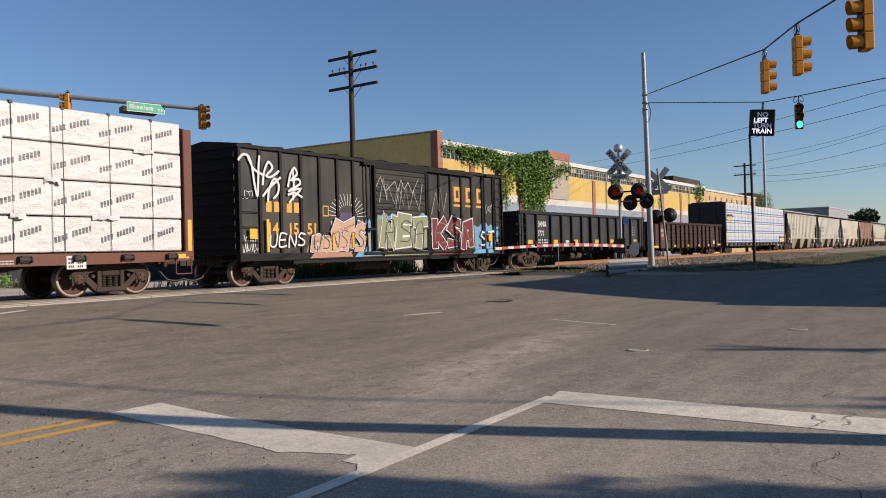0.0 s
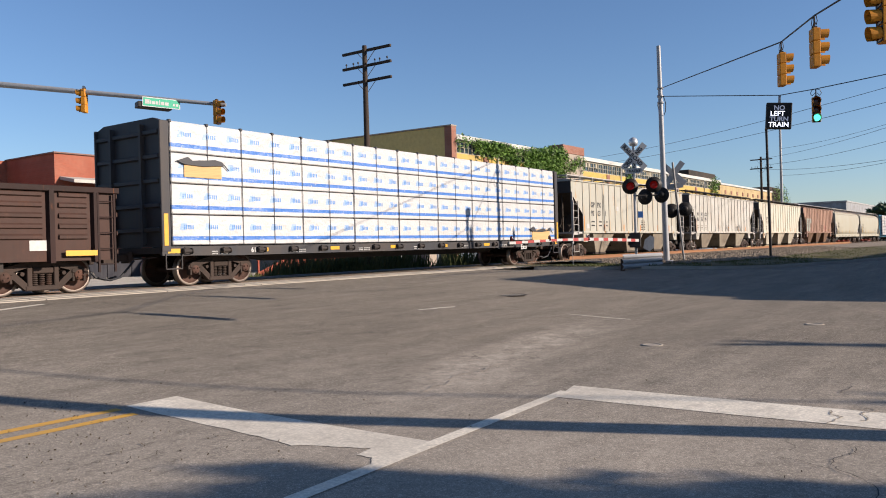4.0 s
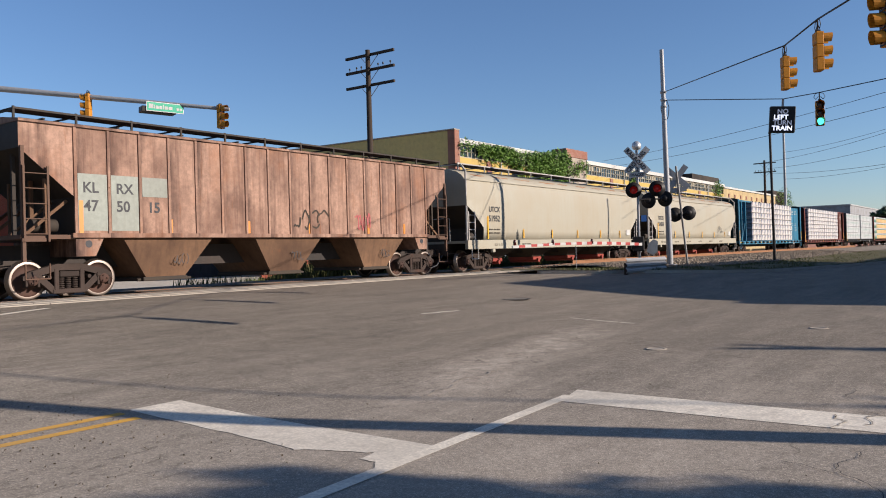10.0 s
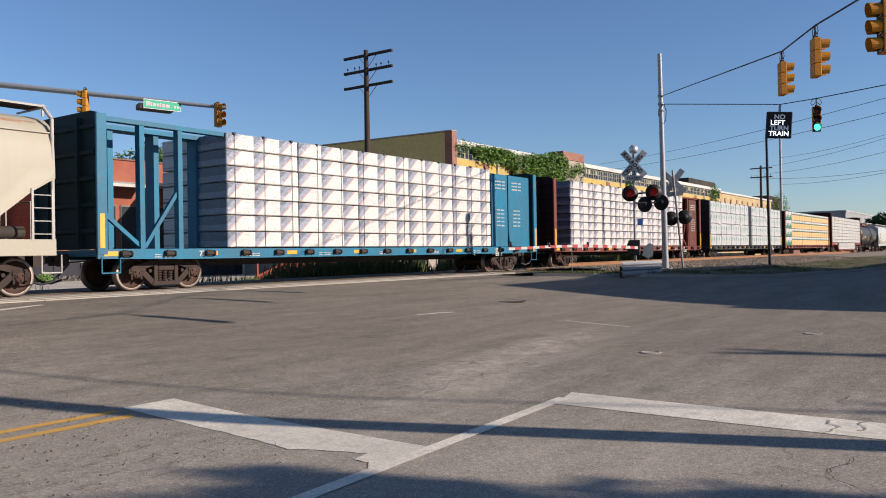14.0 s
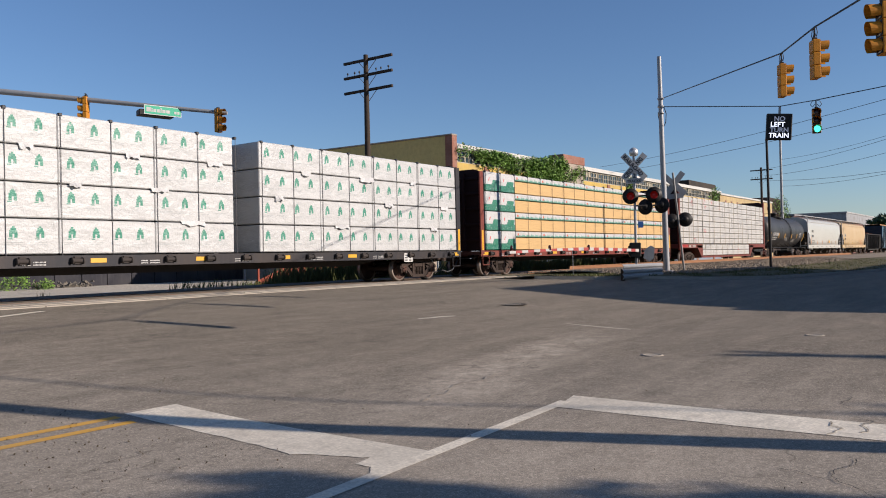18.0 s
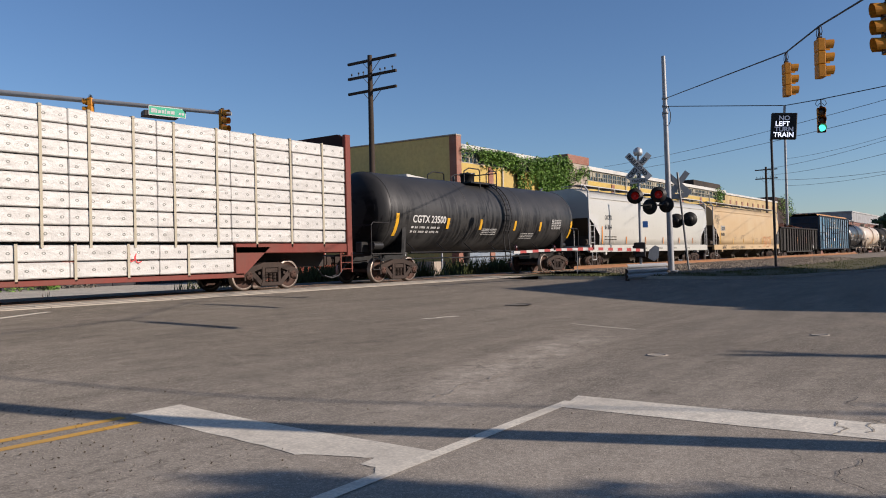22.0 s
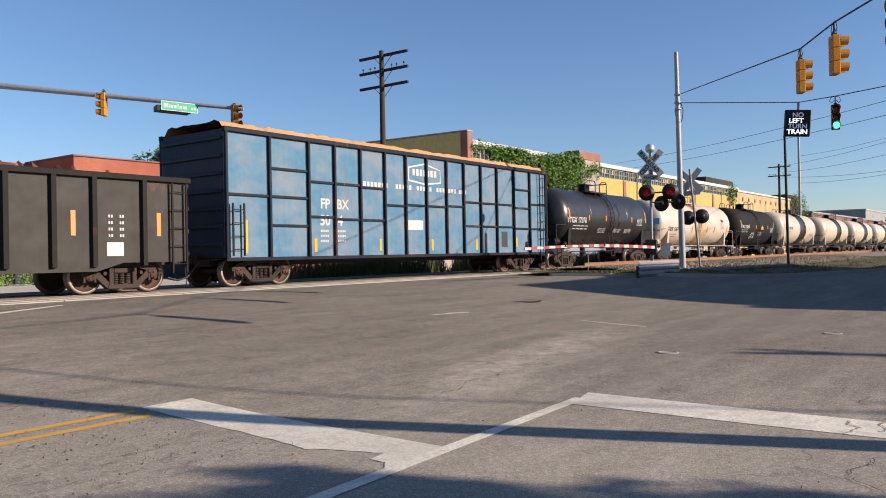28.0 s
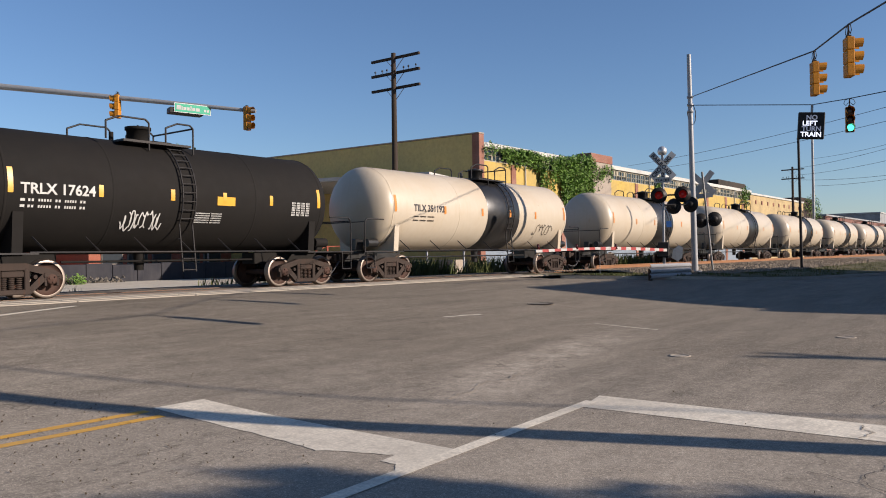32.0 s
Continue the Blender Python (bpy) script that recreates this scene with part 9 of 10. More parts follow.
def signal_mast():
    m = thing("signal_mast", "silver mast arm over the far street", "signal mast", pose(0, 0, 0))
    s = Shape()
    s.tube((23.8, 28.85, 7.58), (18.42, 36.61, 8.72), 0.08, 0.13, 14)
    s.tube((18.42, 36.61, 8.72), (13.0, 44.4, 9.84), 0.13, 0.18, 14)
    part("arm", s, M_GALV, m)
    s = Shape()
    s.tube((13.0, 44.4, -0.65), (13.0, 44.4, 10.2), 0.19, 0.14, 16)
    part("pole", s, M_GALV, m)
    t = thing("street_sign", "green street name sign with white border", "sign", pose(22.03, 31.35, 7.65) @ Matrix.Rotation(math.atan2(-0.33, 0.94), 4, "Z") @ pose(0, -0.35, 0, 0, 1.5, 0))
    s = Shape()
    s.box(-0.82, 0.82, -0.2, -0.17, -0.2, 0.22)
    part("border", s, plain("sign_border", (0.515, 0.515, 0.495), 0.5), t)
    s = Shape()
    s.box(-0.79, 0.79, -0.205, -0.198, -0.17, 0.19)
    part("panel", s, plain("sign_green", (0.0198, 0.33, 0.185), 0.5), t)
    s = Shape()
    for x, w, h in ((-0.72, 0.2, 0.2), (-0.5, 0.05, 0.17), (-0.42, 0.13, 0.14), (-0.26, 0.12, 0.14), (-0.11, 0.05, 0.2), (-0.03, 0.14, 0.14), (0.14, 0.17, 0.14), (0.5, 0.1, 0.11), (0.63, 0.1, 0.11)):
        s.box(x, x + w, -0.21, -0.204, -0.08, -0.08 + h)
    tagged(part("lettering_bar", s, M_WHITE, t), kind="stuff")
    # black box added behind the sign in place of the shadow there
    s = Shape()
    s.box(-1.0, 0.5, -0.16, 0.4, -0.24, 0.02, 0.02)
    part("sign_light", s, M_BLACKPAINT, t, "dark box behind the sign, standing for its shadow")
    traffic_signal(23.56, 29.18, 6.72, 0.25, -0.97, hang=0.05, label="yellow three-lamp traffic signal on a mast arm")
    traffic_signal(20.15, 34.12, 7.42, -0.6, 0.8, hang=0.15, label="yellow three-lamp traffic signal on a mast arm")


def far_lines():
    utility_pole(28.89, 24.95, 10.6, (10.4, 9.68, 8.95), "dark wooden utility pole with three crossarms")
    for x, y, top in ((94.0, 23.2, 10.2),):
        utility_pole(x, y, top, (top - 0.3, top - 1.3), "distant dark utility pole", arm_len=2.4)
    p = thing("steel_pole", "distant grey steel pole", "pole", pose(95.4, 21.4, -0.05))
    s = Shape()
    s.tube((0, 0, 0), (0, 0, 15.0), 0.16, 0.12, 12)
    part("shaft", s, M_GALV, p)
    for i, (a, b) in enumerate((((83.5, 37.9, 10.6), (48, 4.2, 8.9)), ((84, 37.9, 9.9), (48, 4.2, 8.1)), ((94, 23.5, 9.9), (60, 4.5, 8.6)), ((94, 22.9, 9.2), (60, 4.5, 7.6)), ((94, 22.9, 8.7), (62, 4.6, 6.3)), ((95.4, 21.4, 11.0), (70, 5.0, 10.2)), ((95.4, 21.4, 8.0), (70, 5.0, 7.0)))):
        cable("power_line", "thin dark overhead wire", [a, b], 0.015, sag=0.35, n=14)


def brick_material(name, base, mortar):
    m, nt, b = _nodes(name)
    tc = nt.nodes.new("ShaderNodeTexCoord")
    mp = nt.nodes.new("ShaderNodeMapping")
    mp.inputs["Rotation"].default_value = (radians(90), 0, 0)
    nt.links.new(tc.outputs["Object"], mp.inputs["Vector"])
    br = nt.nodes.new("ShaderNodeTexBrick")
    br.inputs["Scale"].default_value = 1.0
    br.inputs["Brick Width"].default_value, br.inputs["Row Height"].default_value, br.inputs["Mortar Size"].default_value = 0.21, 0.07, 0.008
    br.inputs["Color1"].default_value, br.inputs["Color2"].default_value, br.inputs["Mortar"].default_value = (*base, 1), (*[c * 0.75 for c in base], 1), (*mortar, 1)
    nt.links.new(mp.outputs[0], br.inputs["Vector"])
    vec = _coords(nt, False)
    c = _mix(nt, _ramp(nt, _noise(nt, vec, 0.5, 5), 0.35, 0.75), br.outputs[0], tuple(q * 0.65 for q in base))
    nt.links.new(c, b.inputs["Base Color"])
    b.inputs["Roughness"].default_value = 0.9
    return m


# ---- plants ----
def leaf_material(name, base):
    m, nt, b = _nodes(name)
    geo = nt.nodes.new("ShaderNodeNewGeometry")
    c = _mix(nt, geo.outputs["Random Per Island"], tuple(q * 0.55 for q in base), tuple(min(1, q * 1.6) for q in base))
    nt.links.new(c, b.inputs["Base Color"])
    b.inputs["Roughness"].default_value = 0.6
    b.inputs["Transmission Weight"].default_value = 0.0
    return m


LEAF = leaf_material("leaf_green", (0.115, 0.2, 0.03))
LEAF_TREE = leaf_material("leaf_tree", (0.055, 0.1, 0.02))
LEAF_DARK = leaf_material("leaf_dark", (0.03, 0.06, 0.015))


def leaves(s, cx, cy, cz, r, n, size, rnd, flat=None):
    for i in range(n):
        d = Vector((rnd.gauss(0, 1), rnd.gauss(0, 1), rnd.gauss(0, 1))).normalized() * r * rnd.random() ** 0.4
        if flat:
            d = Vector((d.x * flat[0], d.y * flat[1], d.z * flat[2]))
        p = Vector((cx, cy, cz)) + d
        a = Vector((rnd.uniform(-1, 1), rnd.uniform(-1, 1), rnd.uniform(-1, 1))).normalized()
        b = a.orthogonal().normalized() * size * rnd.uniform(0.6, 1.3)
        a = a * size * rnd.uniform(0.6, 1.3)
        s.add([p - a, p + b * 0.5, p + a, p - b * 0.5], [(0, 1, 2, 3)])


# ---- buildings ----
def warehouse():
    yellow = paint("wall_yellow", (0.475, 0.33, 0.0858), dirt=(0.277, 0.224, 0.132), dirt_amount=0.45, rough=0.85, grain=4)
    # copy of the wall yellow, its tone adjusted for the shade on this end
    yellow_shade_end = paint("wall_yellow_shade_side", (0.52, 0.4, 0.15), dirt=(0.34, 0.27, 0.13), dirt_amount=0.35, rough=0.85, grain=4)
    white = paint("wall_white", (0.462, 0.449, 0.396), dirt=(0.297, 0.277, 0.238), dirt_amount=0.4, rough=0.85, grain=4)
    blue = paint("wall_grey_blue", (0.211, 0.251, 0.297), dirt=(0.165, 0.165, 0.165), dirt_amount=0.4, rough=0.85, grain=4)
    brick = brick_material("brick_orange", (0.297, 0.112, 0.066), (0.277, 0.231, 0.198))
    conc = paint("wall_concrete", (0.33, 0.277, 0.224), dirt=(0.231, 0.198, 0.165), dirt_amount=0.4, rough=0.9)
    fasc = paint("fascia_white", (0.502, 0.488, 0.449), dirt_amount=0.2, rough=0.7)
    glass = plain("window_glass", (0.0396, 0.0594, 0.0726), 0.12)
    dim = plain("window_dark", (0.0132, 0.0145, 0.0165), 0.3)
    frame_m = paint("window_frame", (0.363, 0.33, 0.251), dirt_amount=0.3, rough=0.7)
    w = thing("warehouse", "long yellow warehouse with a white and blue lower wall", "building")
    X0, X1, X2, Y = 45.9, 66.8, 108.4, 32.0
    for name, m, z0, z1, d in (("wall_band", blue, -0.8, 4.85, 0.0), ("wall_band", white, 4.85, 5.4, 0.0), ("wall_band", yellow, 5.4, 7.55, 0.0)):
        s = Shape()
        s.box(X0 + 0.6, X2, Y + d, Y + 0.4, z0, z1)
        part(name, s, m, w)
    s = Shape()
    s.box(X0 + 0.6, X2, Y + 0.22, Y + 0.4, 7.55, 8.5)
    part("window_band", s, dim, w)
    for a, b in ((X0 + 0.6, 62.8), (X1, X2)):
        s = Shape()
        s.box(a, b, Y - 0.14, Y + 0.4, 8.5, 8.86, 0.02)
        part("fascia", s, fasc, w)
    s = Shape()
    s.box(X0, X0 + 0.6, Y - 0.12, Y + 0.5, -0.8, 9.4, 0.02)
    part("brick_pier", s, brick, w, "orange brick corner pier")
    s = Shape()
    s.prism([(Y + 0.5, -0.8), (66, -0.8), (66, 9.65), (Y + 0.5, 9.38)], "X", X0 + 0.02, X0 + 0.4)
    part("end_wall", s, yellow_shade_end, w)
    s = Shape()
    s.prism([(Y - 0.14, 9.4), (66, 9.66), (66, 9.74), (Y - 0.14, 9.48)], "X", X0 - 0.06, X0 + 0.62)
    part("coping", s, conc, w)
    s = Shape()
    s.box(X0 + 0.4, X2, Y + 0.3, 66, 8.6, 8.8)
    part("roof", s, paint("roof_grey", (0.3, 0.3, 0.3), rough=0.9), w)
    s = Shape()
    s.box(62.8, 66.7, Y - 0.1, Y + 0.5, 5.4, 8.9)
    part("concrete_panel", s, conc, w)
    s = Shape()
    s.box(62.7, 66.9, Y - 0.16, Y + 1.2, 8.9, 9.6)
    part("brick_parapet", s, brick, w)
    for x in (50.1, 57.5, 72.0, 78.5, 85.0, 91.5, 98.0, 104.5):
        s = Shape()
        s.box(x, x + 0.65, Y - 0.08, Y + 0.1, -0.8, 7.5, 0.02)
        part("brick_pier", s, brick, w)
    for x in (52.0, 75.3, 88.5, 101.5):
        s = Shape()
        s.tube((x, Y - 0.1, 4.9), (x, Y - 0.1, 8.5), 0.06, n=8)
        part("downspout", s, fasc, w)
    xs = [46.7 + i * 1.02 for i in range(15)] + [67.1 + i * 1.06 for i in range(38)]
    rnd = random.Random(31)
    for x in xs:
        f = Shape()
        f.rim(x, x + 1.0, 7.56, 8.46, 0.065, Y + 0.04, Y + 0.14)
        win = part("window", f, frame_m, w)
        for nm, a, b, c, d in (("mullion", 0.47, 0.53, 0.06, 0.84), ("transom", 0.06, 0.94, 0.42, 0.47)):
            q = Shape()
            q.box(x + a, x + b, Y + 0.05, Y + 0.13, 7.56 + c, 7.56 + d)
            part(nm, q, frame_m, win)
        for k in (0, 1):
            p = Shape()
            p.box(-0.2, 0.2, 0, 0.012, -0.18, 0.18)
            part("pane", p, glass if rnd.random() < 0.75 else dim, win, at=pose(x + 0.27 + 0.47 * k, Y + 0.1, 7.82, -28 if rnd.random() < 0.3 else 0, 0, 0))
            p = Shape()
            p.box(x + 0.06 + 0.47 * k, x + 0.47 + 0.47 * k, Y + 0.1, Y + 0.112, 8.04, 8.39)
            part("pane", p, glass if rnd.random() < 0.75 else frame_m, win)
    for x in (96.5,):
        s = Shape()
        s.box(x + 1.2, x + 11.8, Y + 0.6, Y + 6, 8.8, 9.7)
        part("roof_house", s, paint("dark_shed", (0.0264, 0.0231, 0.0198), rough=0.8), w)
    cream = paint("wall_cream", (0.436, 0.33, 0.172), dirt_amount=0.4, rough=0.85, grain=4)
    s = Shape()
    s.box(X2, 136, Y + 0.05, 60, -0.8, 8.35)
    part("wing_wall", s, cream, w)
    s = Shape()
    s.box(X2, 136, Y - 0.1, 60, 8.35, 8.6, 0.02)
    part("fascia", s, fasc, w)
    for i in range(9):
        s = Shape()
        s.box(110.5 + i * 2.8, 111.0 + i * 2.8, Y - 0.02, Y + 0.06, 7.2, 7.7)
        part("vent", s, brick, w)
    s = Shape()
    s.box(136, 146, Y + 0.5, 50, -0.8, 9.4)
    part("end_block", s, paint("dark_brick", (0.0462, 0.033, 0.0297), rough=0.9), w)
    # loading canopy before the end wall
    c = thing("canopy", "white-edged loading canopy on thin posts", "canopy")
    s = Shape()
    s.loft([[(40.4, y, 6.05 + 0.03 * (y - 32)), (45.9, y, 5.6 + 0.03 * (y - 32)), (45.9, y, 5.9 + 0.03 * (y - 32)), (40.4, y, 6.3 + 0.03 * (y - 32))] for y in (32.0, 60.0)])
    part("roof_slab", s, fasc, c)
    for x, y in ((40.8, 32.6), (41.0, 40), (41.0, 48), (41, 56), (44.6, 32.4)):
        s = Shape()
        s.tube((x, y, -0.7), (x, y, 5.9 + 0.03 * (y - 32)), 0.07, n=10)
        part("post", s, M_GALV, c)
    s = Shape()
    s.box(44.2, 45.85, 33, 58, -0.7, 0.6)
    part("dock", s, conc, c)


def brick_shop():
    brick = brick_material("brick_red", (0.33, 0.085, 0.045), (0.28, 0.15, 0.1))
    b = thing("brick_shop", "low red brick building with a white awning", "building")
    s = Shape()
    s.box(32.4, 45.8, 59.2, 66.5, -0.7, 8.9)
    part("wall", s, brick, b)
    s = Shape()
    s.box(32.3, 45.8, 59.05, 66.6, 8.9, 9.0)
    part("coping", s, paint("coping_stone", (0.231, 0.132, 0.106), rough=0.9), b)
    s = Shape()
    s.box(4, 32.4, 66.5, 90, -0.7, 8.9)
    part("wall", s, brick, b)
    s = Shape()
    s.prism([(57.2, 6.55), (59.2, 6.9), (59.2, 7.15), (57.2, 6.8)], "X", 32.8, 39.6)
    part("awning", s, paint("awning_white", (0.462, 0.442, 0.396), dirt_amount=0.3, rough=0.7), b)
    glass = plain("shop_glass", (0.033, 0.0396, 0.0462), 0.15)
    for x in (33.4, 35.6, 37.8, 40.6, 42.8):
        s = Shape()
        s.box(x, x + 1.8, 59.1, 59.25, 0.6, 5.2)
        win = part("shop_window", s, paint("shop_frame", (0.198, 0.185, 0.165), rough=0.6), b)
        s = Shape()
        s.box(x + 0.08, x + 1.72, 59.06, 59.09, 0.7, 5.1)
        part("pane", s, glass, win)
    # plank ramp with hand rails
    r = thing("plank_ramp", "red painted plank ramp with a hand rail", "ramp")
    red = paint("painted_plank_red", (0.3, 0.075, 0.045), dirt=(0.12, 0.05, 0.035), dirt_amount=0.4, rough=0.85, grain=12)
    rise = lambda x: -0.35 + 1.2 * ease((x - 31.0) / 4.5)
    for i in range(6):
        for x0, x1 in ((31.6, 34.0), (34.02, 36.6), (36.62, 40.2)):
            s = Shape()
            z = [rise(x) - 0.21 * i for x in (x0, x1)]
            s.prism([(x0, max(-0.56, z[0] - 0.19)), (x1, max(-0.56, z[1] - 0.19)), (x1, max(-0.54, z[1])), (x0, max(-0.54, z[0]))], "Y", 36.0, 36.06)
            part("plank", s, red, r)
    s = Shape()
    s.chain([(x, 35.95, rise(x) + 0.75) for x in (31.6, 33.2, 35.0, 36.6, 40.2)], 0.03, 6)
    part("hand_rail", s, red, r)
    for x in (31.7, 33.4, 35.1, 36.8, 38.5, 40.1):
        s = Shape()
        s.box(x - 0.05, x + 0.05, 35.9, 35.99, -0.6, rise(x) + 0.76)
        part("post", s, red, r)
    # low wall, rubble and shrubs at the back of the lot
    w = thing("dark_low_wall", "low dark wall added for a dark band behind the lot", "wall")
    # wall added to fill a dark band at the back of the lot
    dark_wall = paint("dark_wall_face", (0.028, 0.028, 0.034), dirt=(0.08, 0.075, 0.075), dirt_amount=0.5, rough=0.9, grain=3)
    for i in range(11):
        s = Shape()
        s.box(24.5 + i * 1.9, 26.36 + i * 1.9, 52.0, 52.4, -0.7, 0.62 + 0.05 * (i % 3), 0.03)
        part("wall_panel", s, dark_wall, w)
    rnd = random.Random(21)
    heap = Shape()
    for i in range(150):
        x, y = rnd.uniform(26.0, 30.5), rnd.uniform(50.4, 51.9)
        q, z = rnd.uniform(0.06, 0.2), -0.58 + 0.35 * rnd.random() ** 2
        a = rnd.uniform(0, 3)
        heap.add([(x + q * math.cos(a + k), y + q * math.sin(a + k), z) for k in (0, 2.1, 4.2)] + [(x, y, z + q)], [(0, 1, 3), (1, 2, 3), (2, 0, 3)])
    tagged(part("rubble", heap, paint("pale_rubble", (0.15, 0.135, 0.11), rough=0.9)), "heap of pale broken stones by the wall", "rubble", kind="stuff")
    for x, q in ((22.6, 0.6), (24.2, 0.75), (25.6, 0.55)):
        bush = thing("shrub", "scrubby green shrub at the edge of the lot", "shrub", pose(x, 49.0, -0.6))
        s = Shape()
        for k in range(5):
            s.chain([(0, 0, 0), (0.3 * math.cos(k * 1.3), 0.3 * math.sin(k * 1.3), q * 0.6), (0.5 * math.cos(k * 1.3), 0.5 * math.sin(k * 1.3), q)], 0.02, 5)
        part("stem", s, M_POLEWOOD, bush)
        s = Shape()
        for k in range(9):
            leaves(s, rnd.uniform(-0.7, 0.7), rnd.uniform(-0.4, 0.4), rnd.uniform(0.2, 1.0) * q, 0.38, 40, 0.09, rnd)
        part("crown", s, LEAF, bush)
    # far grey sheds
    f = thing("far_shed", "distant pale flat-roofed industrial shed", "building")
    g = paint("far_wall", (0.297, 0.304, 0.31), rough=0.8)
    s = Shape()
    s.box(282, 360, 44, 90, -0.7, 12.2)
    part("wall", s, g, f)
    s = Shape()
    s.box(281.8, 361, 43.8, 91, 12.2, 12.6)
    part("roof", s, paint("far_roof", (0.396, 0.396, 0.383), rough=0.7), f)
    f = thing("far_shed", "distant long low brick shed", "building")
    s = Shape()
    s.box(170, 275, 36, 60, -0.7, 7.6)
    part("wall", s, brick_material("brick_far", (0.198, 0.0792, 0.0594), (0.198, 0.132, 0.099)), f)
    s = Shape()
    s.box(169.8, 276, 35.8, 61, 7.6, 7.9)
    part("roof", s, g, f)


def tree(x, y, z, h, r, n, label, seed, leaf=None, size=0.22):
    rnd = random.Random(seed)
    t = thing("tree", label, "tree", pose(x, y, z))
    s = Shape()
    fork = h * 0.45
    s.tube((0, 0, -0.1), (0.05, 0.02, fork), h * 0.028, h * 0.018, 12)
    tips = []
    for i in range(8):
        a = i * 0.785 + rnd.uniform(-0.3, 0.3)
        q = (math.cos(a) * r * rnd.uniform(0.35, 0.75), math.sin(a) * r * rnd.uniform(0.35, 0.75), h * rnd.uniform(0.6, 0.92))
        mid = (q[0] * 0.4, q[1] * 0.4, fork + (q[2] - fork) * 0.55)
        s.tube((0.05, 0.02, fork * 0.92), mid, h * 0.013, h * 0.009, 8)
        s.tube(mid, q, h * 0.009, h * 0.004, 7)
        tips.append(q)
    part("trunk", s, M_POLEWOOD, t)
    c = Shape()
    for q in tips + [(0, 0, h * 0.9), (0.2 * r, -0.1 * r, h * 0.75)]:
        for k in range(5):
            leaves(c, q[0] + rnd.uniform(-0.35, 0.35) * r, q[1] + rnd.uniform(-0.35, 0.35) * r, q[2] + rnd.uniform(-0.2, 0.2) * r, r * rnd.uniform(0.2, 0.38), n // 50, size, rnd)
    part("crown", c, leaf or LEAF, t)


def plants():
    tree(52.6, 75, -0.6, 13.6, 4.2, 6500, "leafy green tree behind the brick building", 1, LEAF_TREE, 0.3)
    tree(60.0, 84, -0.6, 11.5, 3.0, 1500, "leafy green tree behind the brick building", 2, LEAF_TREE, 0.3)
    tree(283, 34, -0.6, 11.5, 3.6, 1500, "distant dark green tree", 3, LEAF_DARK, 0.9)
    tree(300, 24, -0.6, 8.0, 4.0, 1200, "distant dark green tree", 4, LEAF_DARK, 0.9)
    tree(9.13, -12.75, -0.6, 7.0, 1.4, 4200, "broad leafy street tree beside the road", 5, size=0.13)
    # ivy over the warehouse front
    rnd = random.Random(77)
    iv = thing("ivy", "green ivy hanging over the warehouse wall", "ivy")
    c = Shape()
    for i in range(1250):
        x = rnd.choice((48.6 + 5.8 * rnd.random() ** 0.7, 54.2 + 9.0 * rnd.random(), 54.2 + 9.0 * rnd.random(), 57.4 + 4.6 * rnd.random(), 57.4 + 4.2 * rnd.random(), 46.4 + 20 * rnd.random()))
        low = np.interp(x, [46.3, 48, 49.5, 52.8, 54, 54.4, 55.6, 56.3, 57.2, 57.6, 61.4, 62.2, 63.5, 66.5], [8.5, 8.2, 7.9, 7.9, 7.6, 4.6, 4.2, 7.2, 7.0, 4.2, 4.3, 6.2, 6.6, 7.4]) + 0.5 * math.sin(x * 9.0)
        hi = np.interp(x, [46.3, 48.9, 54, 58, 60, 62, 63, 66.5], [8.4, 8.5, 8.45, 8.55, 9.0, 9.2, 8.8, 8.5])
        f = rnd.random()
        z = low + (hi - low) * f
        if f < 0.3 and rnd.random() < 0.35:
            continue
        leaves(c, x, 31.72 - 0.25 * f * rnd.random(), z, 0.34, 12, 0.12, rnd, (1, 0.5, 1.15))
    part("foliage", c, LEAF, iv)
    v = Shape()
    for x in (54.0, 54.5, 55.2, 59.5, 61.0):
        v.chain([(x, 31.88, 2.0), (x + 0.1, 31.86, 4.5), (x - 0.1, 31.86, 6.5), (x + 0.2, 31.86, 8.6)], 0.03, 5)
    part("stem", v, M_POLEWOOD, iv)
    iv = thing("ivy", "clumps of ivy on the far end of the warehouse", "ivy")
    c = Shape()
    for x, z, r in ((77.5, 8.0, 0.9), (77.2, 7.2, 0.6), (104.5, 8.0, 1.1), (105.6, 7.2, 1.0), (106.0, 8.4, 0.9), (138, 8.0, 1.6), (140.5, 8.6, 1.6), (143, 8.3, 1.8), (145, 7.0, 1.5), (141, 6.6, 1.6), (144, 5.4, 1.6)):
        leaves(c, x, 31.85, z, r, 130, 0.16, rnd, (1, 0.5, 1))
    part("foliage", c, LEAF, iv)


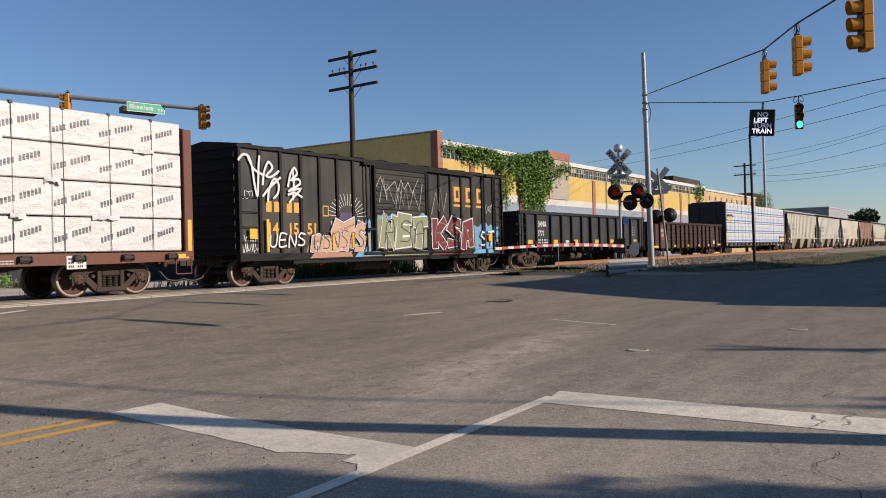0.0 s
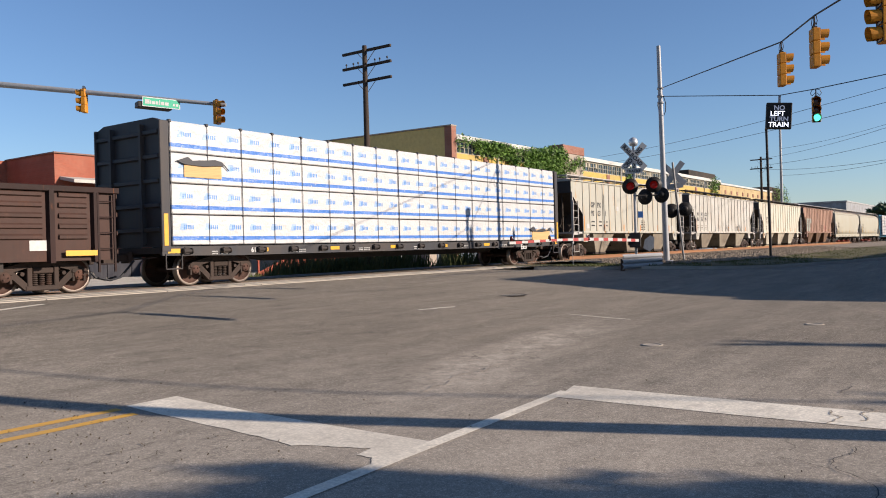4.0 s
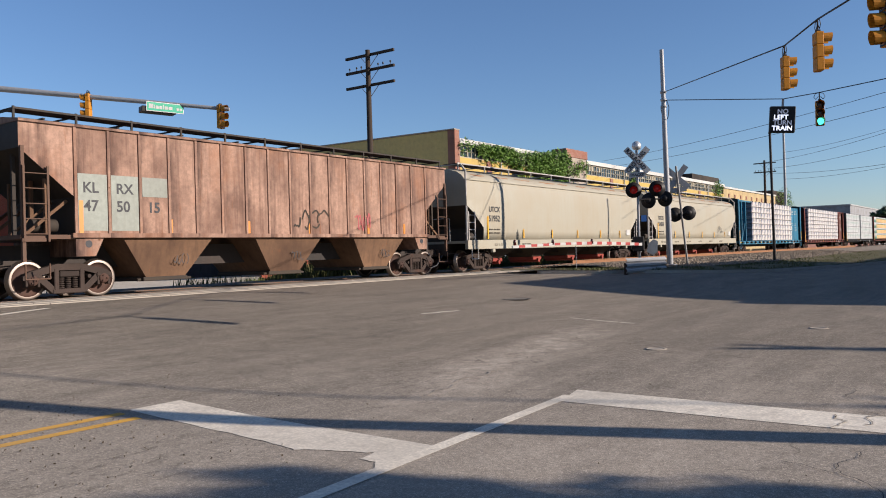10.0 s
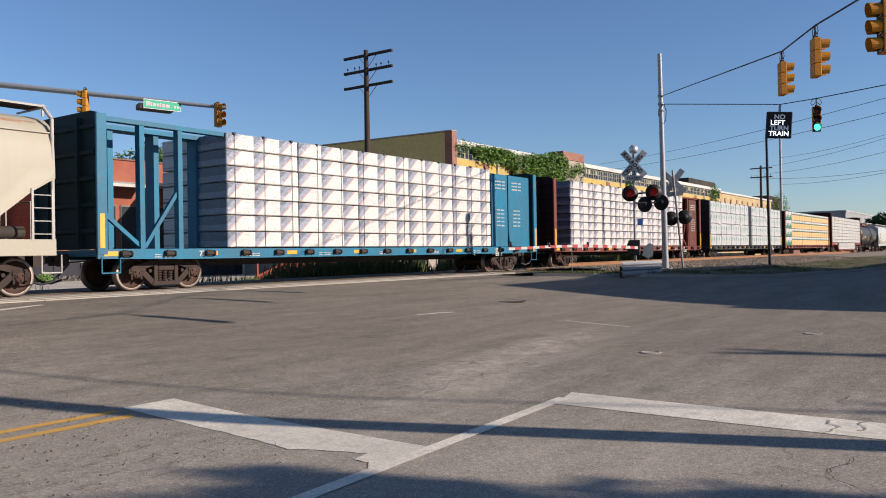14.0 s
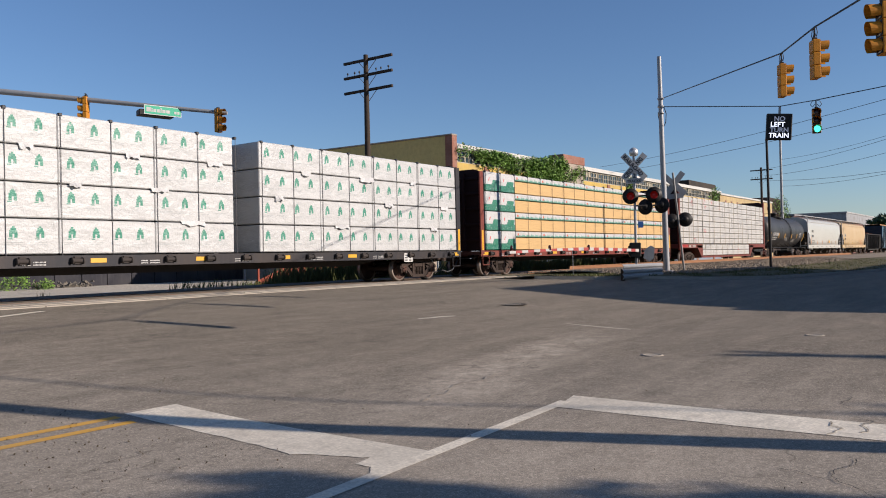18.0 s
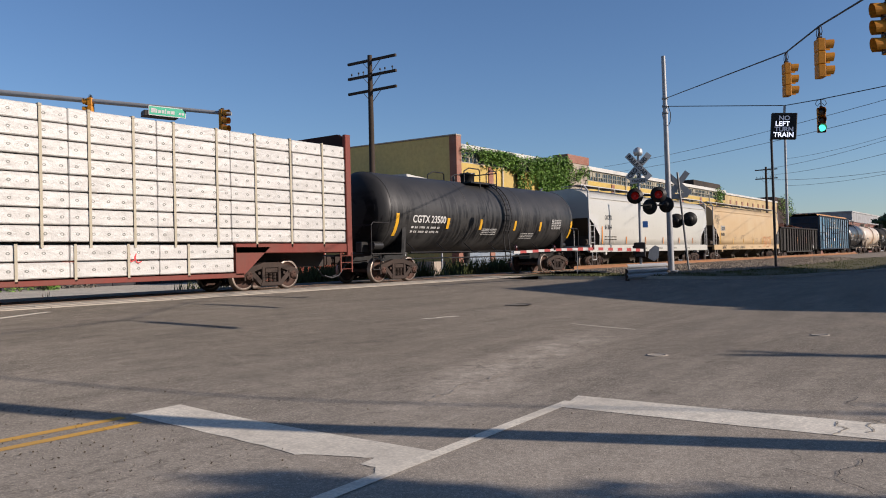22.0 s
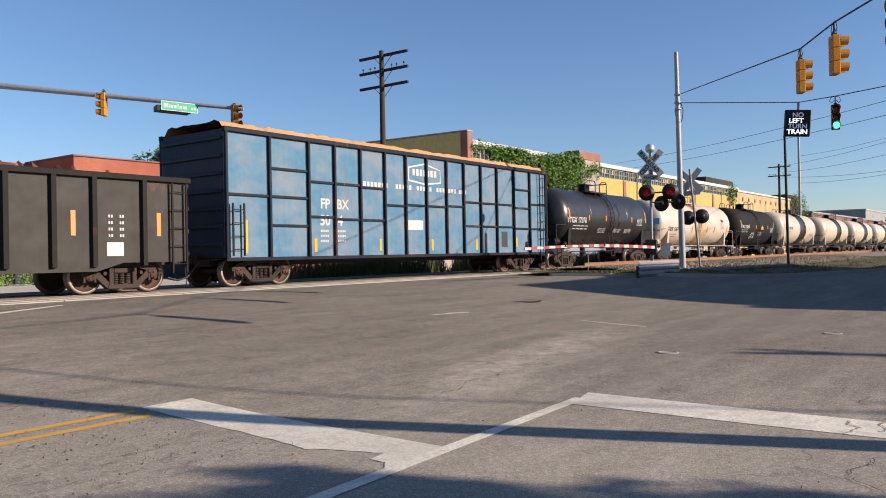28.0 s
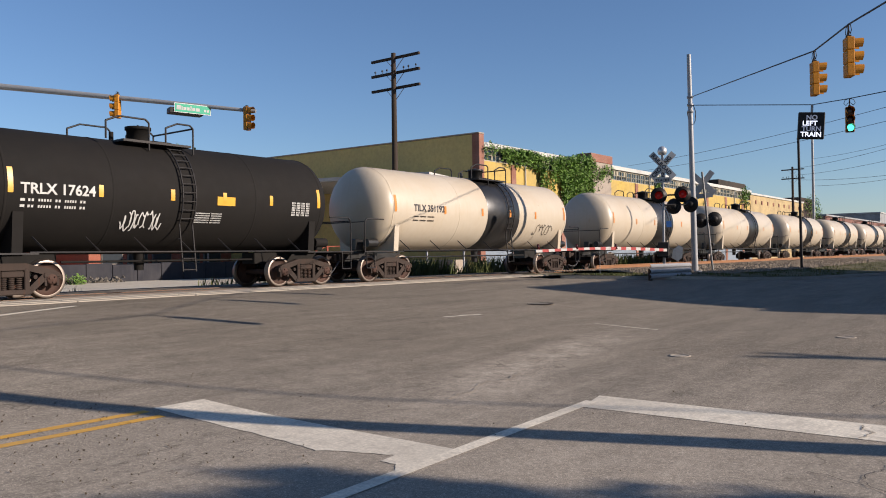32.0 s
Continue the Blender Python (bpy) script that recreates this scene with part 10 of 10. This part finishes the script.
def shade_casters():
    """What stands beside the street, out of view, and throws its shade into it."""
    brick = brick_material("brick_brown", (0.198, 0.0924, 0.066), (0.231, 0.198, 0.165))
    b = thing("brick_block", "tall brown brick building beside the street", "building")
    for plan, h in ((((29.35, -7.8), (51.9, -9.9), (51.9, -24), (29.35, -24)), 8.05), (((51.95, -14.1), (95, -14.1), (95, -24), (51.95, -24)), 8.05), (((25.4, -7.7), (29.3, -7.7), (29.3, -20), (25.4, -20)), 4.64)):
        s = Shape()
        s.prism(plan, "Z", -0.8, h)
        part("wall", s, brick, b)
        s = Shape()
        s.prism([(x + (0.1 if x > 40 else -0.03), y) for x, y in plan], "Z", h + 0.004, h + 0.2)
        part("roof", s, CONCRETE, b)
    utility_pole(8.86, -4.8, 9.6, (9.2, 8.4), "tall wooden utility pole beside the street", arm_len=2.6, turn=90, radius=0.21)
    utility_pole(20.2, -19.0, 9.0, (8.6,), "tall wooden utility pole beside the street", arm_len=2.0, radius=0.18)
    utility_pole(17.2, -22.8, 9.6, (9.2,), "tall wooden utility pole beside the street", arm_len=2.0, radius=0.18)
    cable("power_line", "thin dark overhead wire", [(10.1, -4.9, 8.7), (17.2, -22.8, 8.7)], 0.035, sag=0.1)


span_wires()
span_things()
crossing_signals()
signal_mast()
far_lines()
warehouse()
brick_shop()
plants()
shade_casters()

def motions():
    """The train rolls by at an even speed; its wheels turn while it is near."""
    def steady(ob):
        for curve in ob.animation_data.action.layers[0].strips[0].channelbag(ob.animation_data.action_slot).fcurves:
            for key in curve.keyframe_points:
                key.interpolation = "LINEAR"
    for ob, u0 in CARS:
        walk(ob, [(t, pose(u0 - SPEED * t, YT, 0)) for t in (0, 8, 16, 24, 32)])
        steady(ob)
    for ws, x, u in WHEELS:
        t0 = max(0.0, (u - LOOK_CLOSE) / SPEED)
        t1 = min(32.0, (u - 5.0) / SPEED)
        n0, n1 = round(t0 * FPS), round(t1 * FPS)
        if n1 <= n0:
            walk(ws, [(0, pose(x, 0, 0.46)), (32, pose(x, 0, 0.46))])
            continue
        frames = sorted({0, 32 * FPS, *range(n0, n1 + 1)})
        walk(ws, [(n / FPS, pose(x, 0, 0.46, 0, -math.degrees(SPEED * (min(max(n, n0), n1) - n0) / FPS / 0.46), 0)) for n in frames])


motions()
